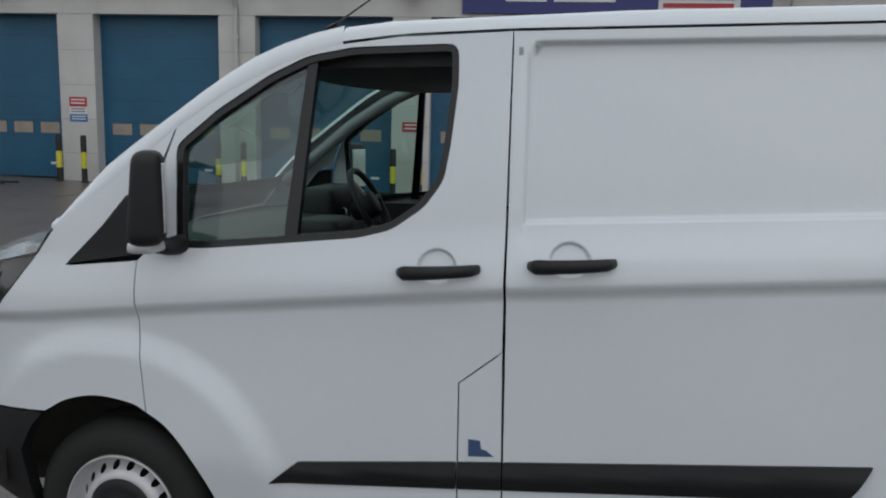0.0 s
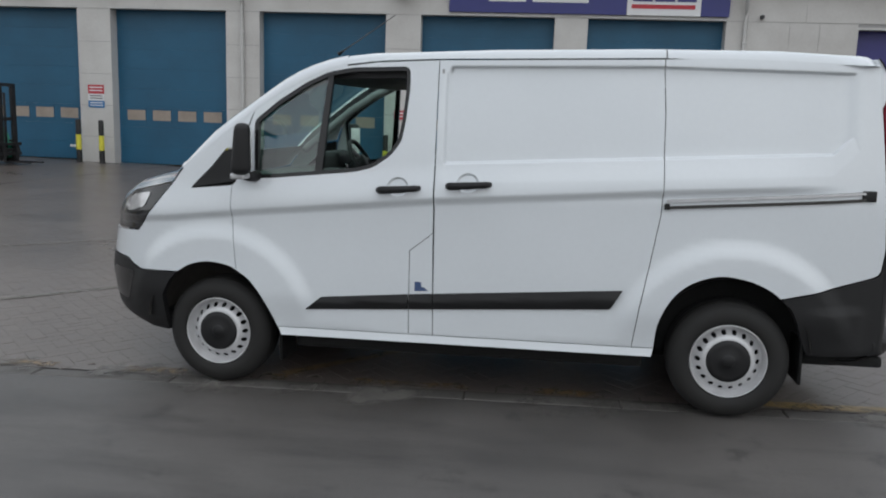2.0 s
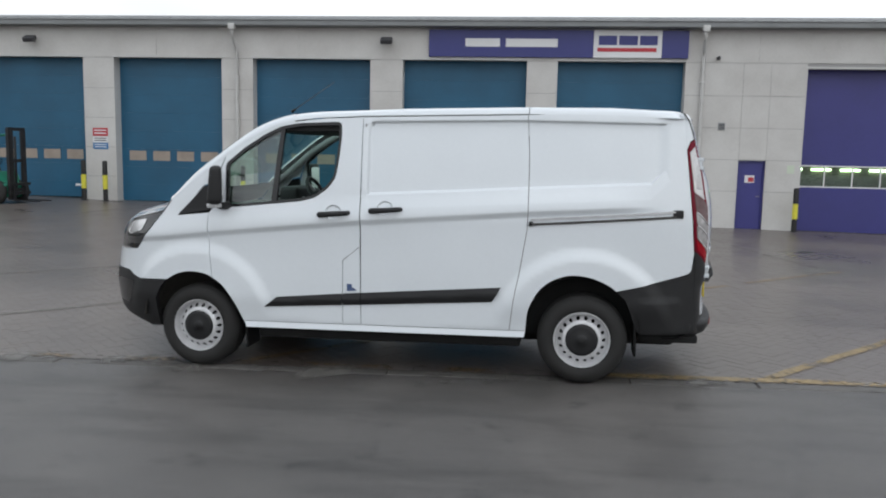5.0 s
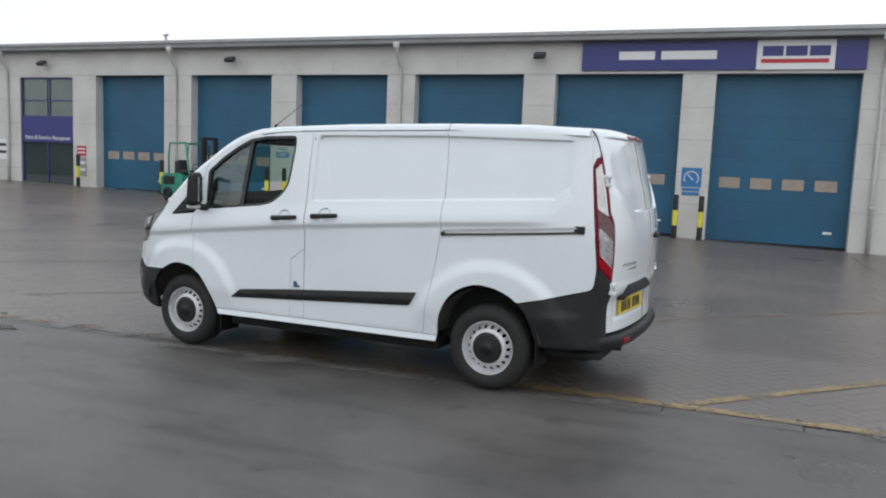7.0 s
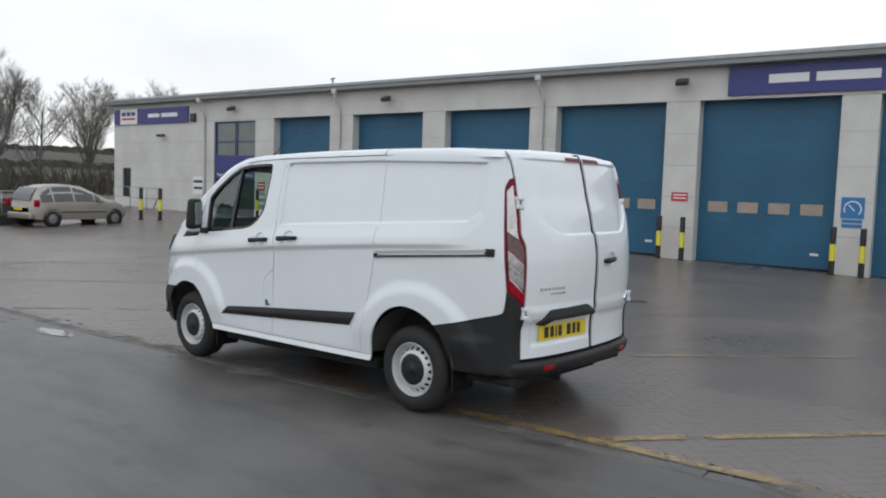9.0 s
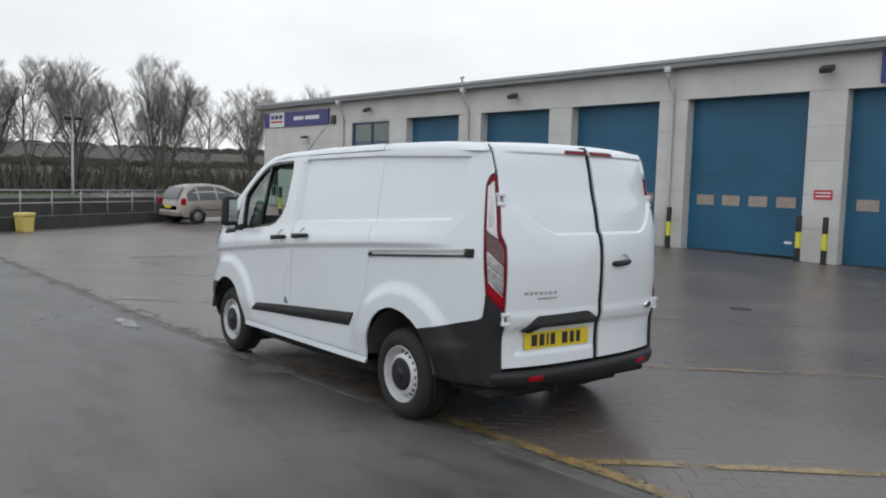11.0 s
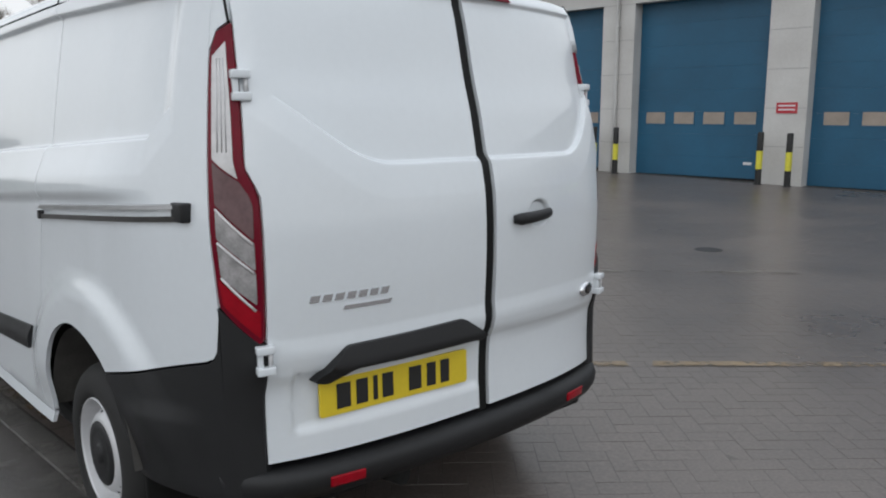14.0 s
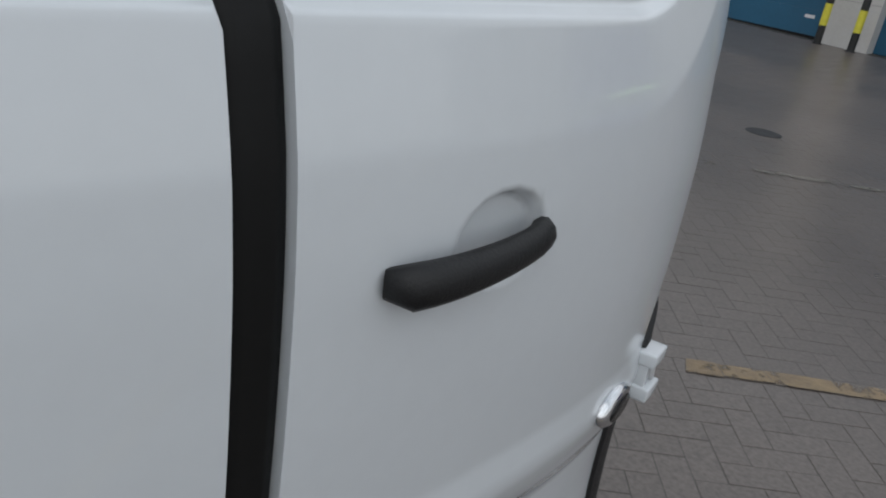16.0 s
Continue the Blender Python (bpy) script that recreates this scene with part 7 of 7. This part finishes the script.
FACES = [(4, 5, 6, 7), (0, 1, 5, 4), (1, 2, 6, 5), (2, 3, 7, 6), (3, 0, 4, 7)]
rnd = random.Random(11)
verts, faces, single = [], [], []
for x, y, a in blocks():
    if 4.0 < x < 6.9 and y < 2.35 and len(single) < 300:
        single.append((x, y, a))
        continue
    s = len(verts)
    verts += block_points(x, y, a, rnd)
    faces += [tuple(s + k for k in f) for f in FACES]
me = bpy.data.meshes.new("paving_blocks")
me.from_pydata(verts, [], faces)
me.materials.append(PAVING)
ob = new("paving_blocks", me)
ob.parent = paving
tagged(ob, kind="stuff")
GRIT_FILL = patchy("sand_in_the_joints", (0.060, 0.050, 0.044), (0.088, 0.075, 0.066), 0.9, 90, 0.30, 0.5, 0.2)
verts, faces, seen = [], [], {}


def corner_of(i, j):
    if (i, j) not in seen:
        seen[i, j] = len(verts)
        verts.append((i * 0.25, j * 0.25, ground_z(i * 0.25, j * 0.25) - 0.0010))
    return seen[i, j]


for i in range(-72, 96):
    for j in range(-40, 112):
        if all(paved(i * 0.25 + d, j * 0.25 + e) and kerb_v(i * 0.25 + d, j * 0.25 + e) > 0.10 for d in (0.0, 0.25) for e in (0.0, 0.25)):
            faces.append((corner_of(i, j), corner_of(i + 1, j), corner_of(i + 1, j + 1), corner_of(i, j + 1)))
me = bpy.data.meshes.new("joint_sand")
me.from_pydata(verts, [], faces)
me.materials.append(GRIT_FILL)
ob = new("joint_sand", me)
ob.parent = paving
tagged(ob, kind="stuff")
bm = bmesh.new()
add_box(bm, -0.10415, 0.10415, -0.05165, 0.05165, -0.02, 0.0, 0.0016, segments=1)
one = bpy.data.meshes.new("paving_block")
bm.to_mesh(one)
bm.free()
one.materials.append(PAVING)
for x, y, a in single:
    o = new("paving_block", one)
    o.parent = paving
    slope = math.degrees(math.atan(0.0197))
    o.matrix_basis = Matrix.Translation((x, y, ground_z(x, y) + rnd.uniform(-0.0008, 0.0008))) @ pose(0, 0, 0, 0, -slope, 0) @ Matrix.Rotation(a, 4, "Z")
# half blocks cut along the yellow line
bm = bmesh.new()
u = -12.6
while u < 18:
    p = [kerb_frame(u + 0.003, 0.082), kerb_frame(u + 0.207, 0.082), kerb_frame(u + 0.207, 0.182), kerb_frame(u + 0.003, 0.182)]
    if -10 < p[0][0] < 16:
        bm.faces.new([bm.verts.new((x, y, ground_z(x, y) + 0.001)) for x, y in p])
    u += 0.21
ob = part("edge_course", bm, PAVING, paving)
tagged(ob, kind="stuff")
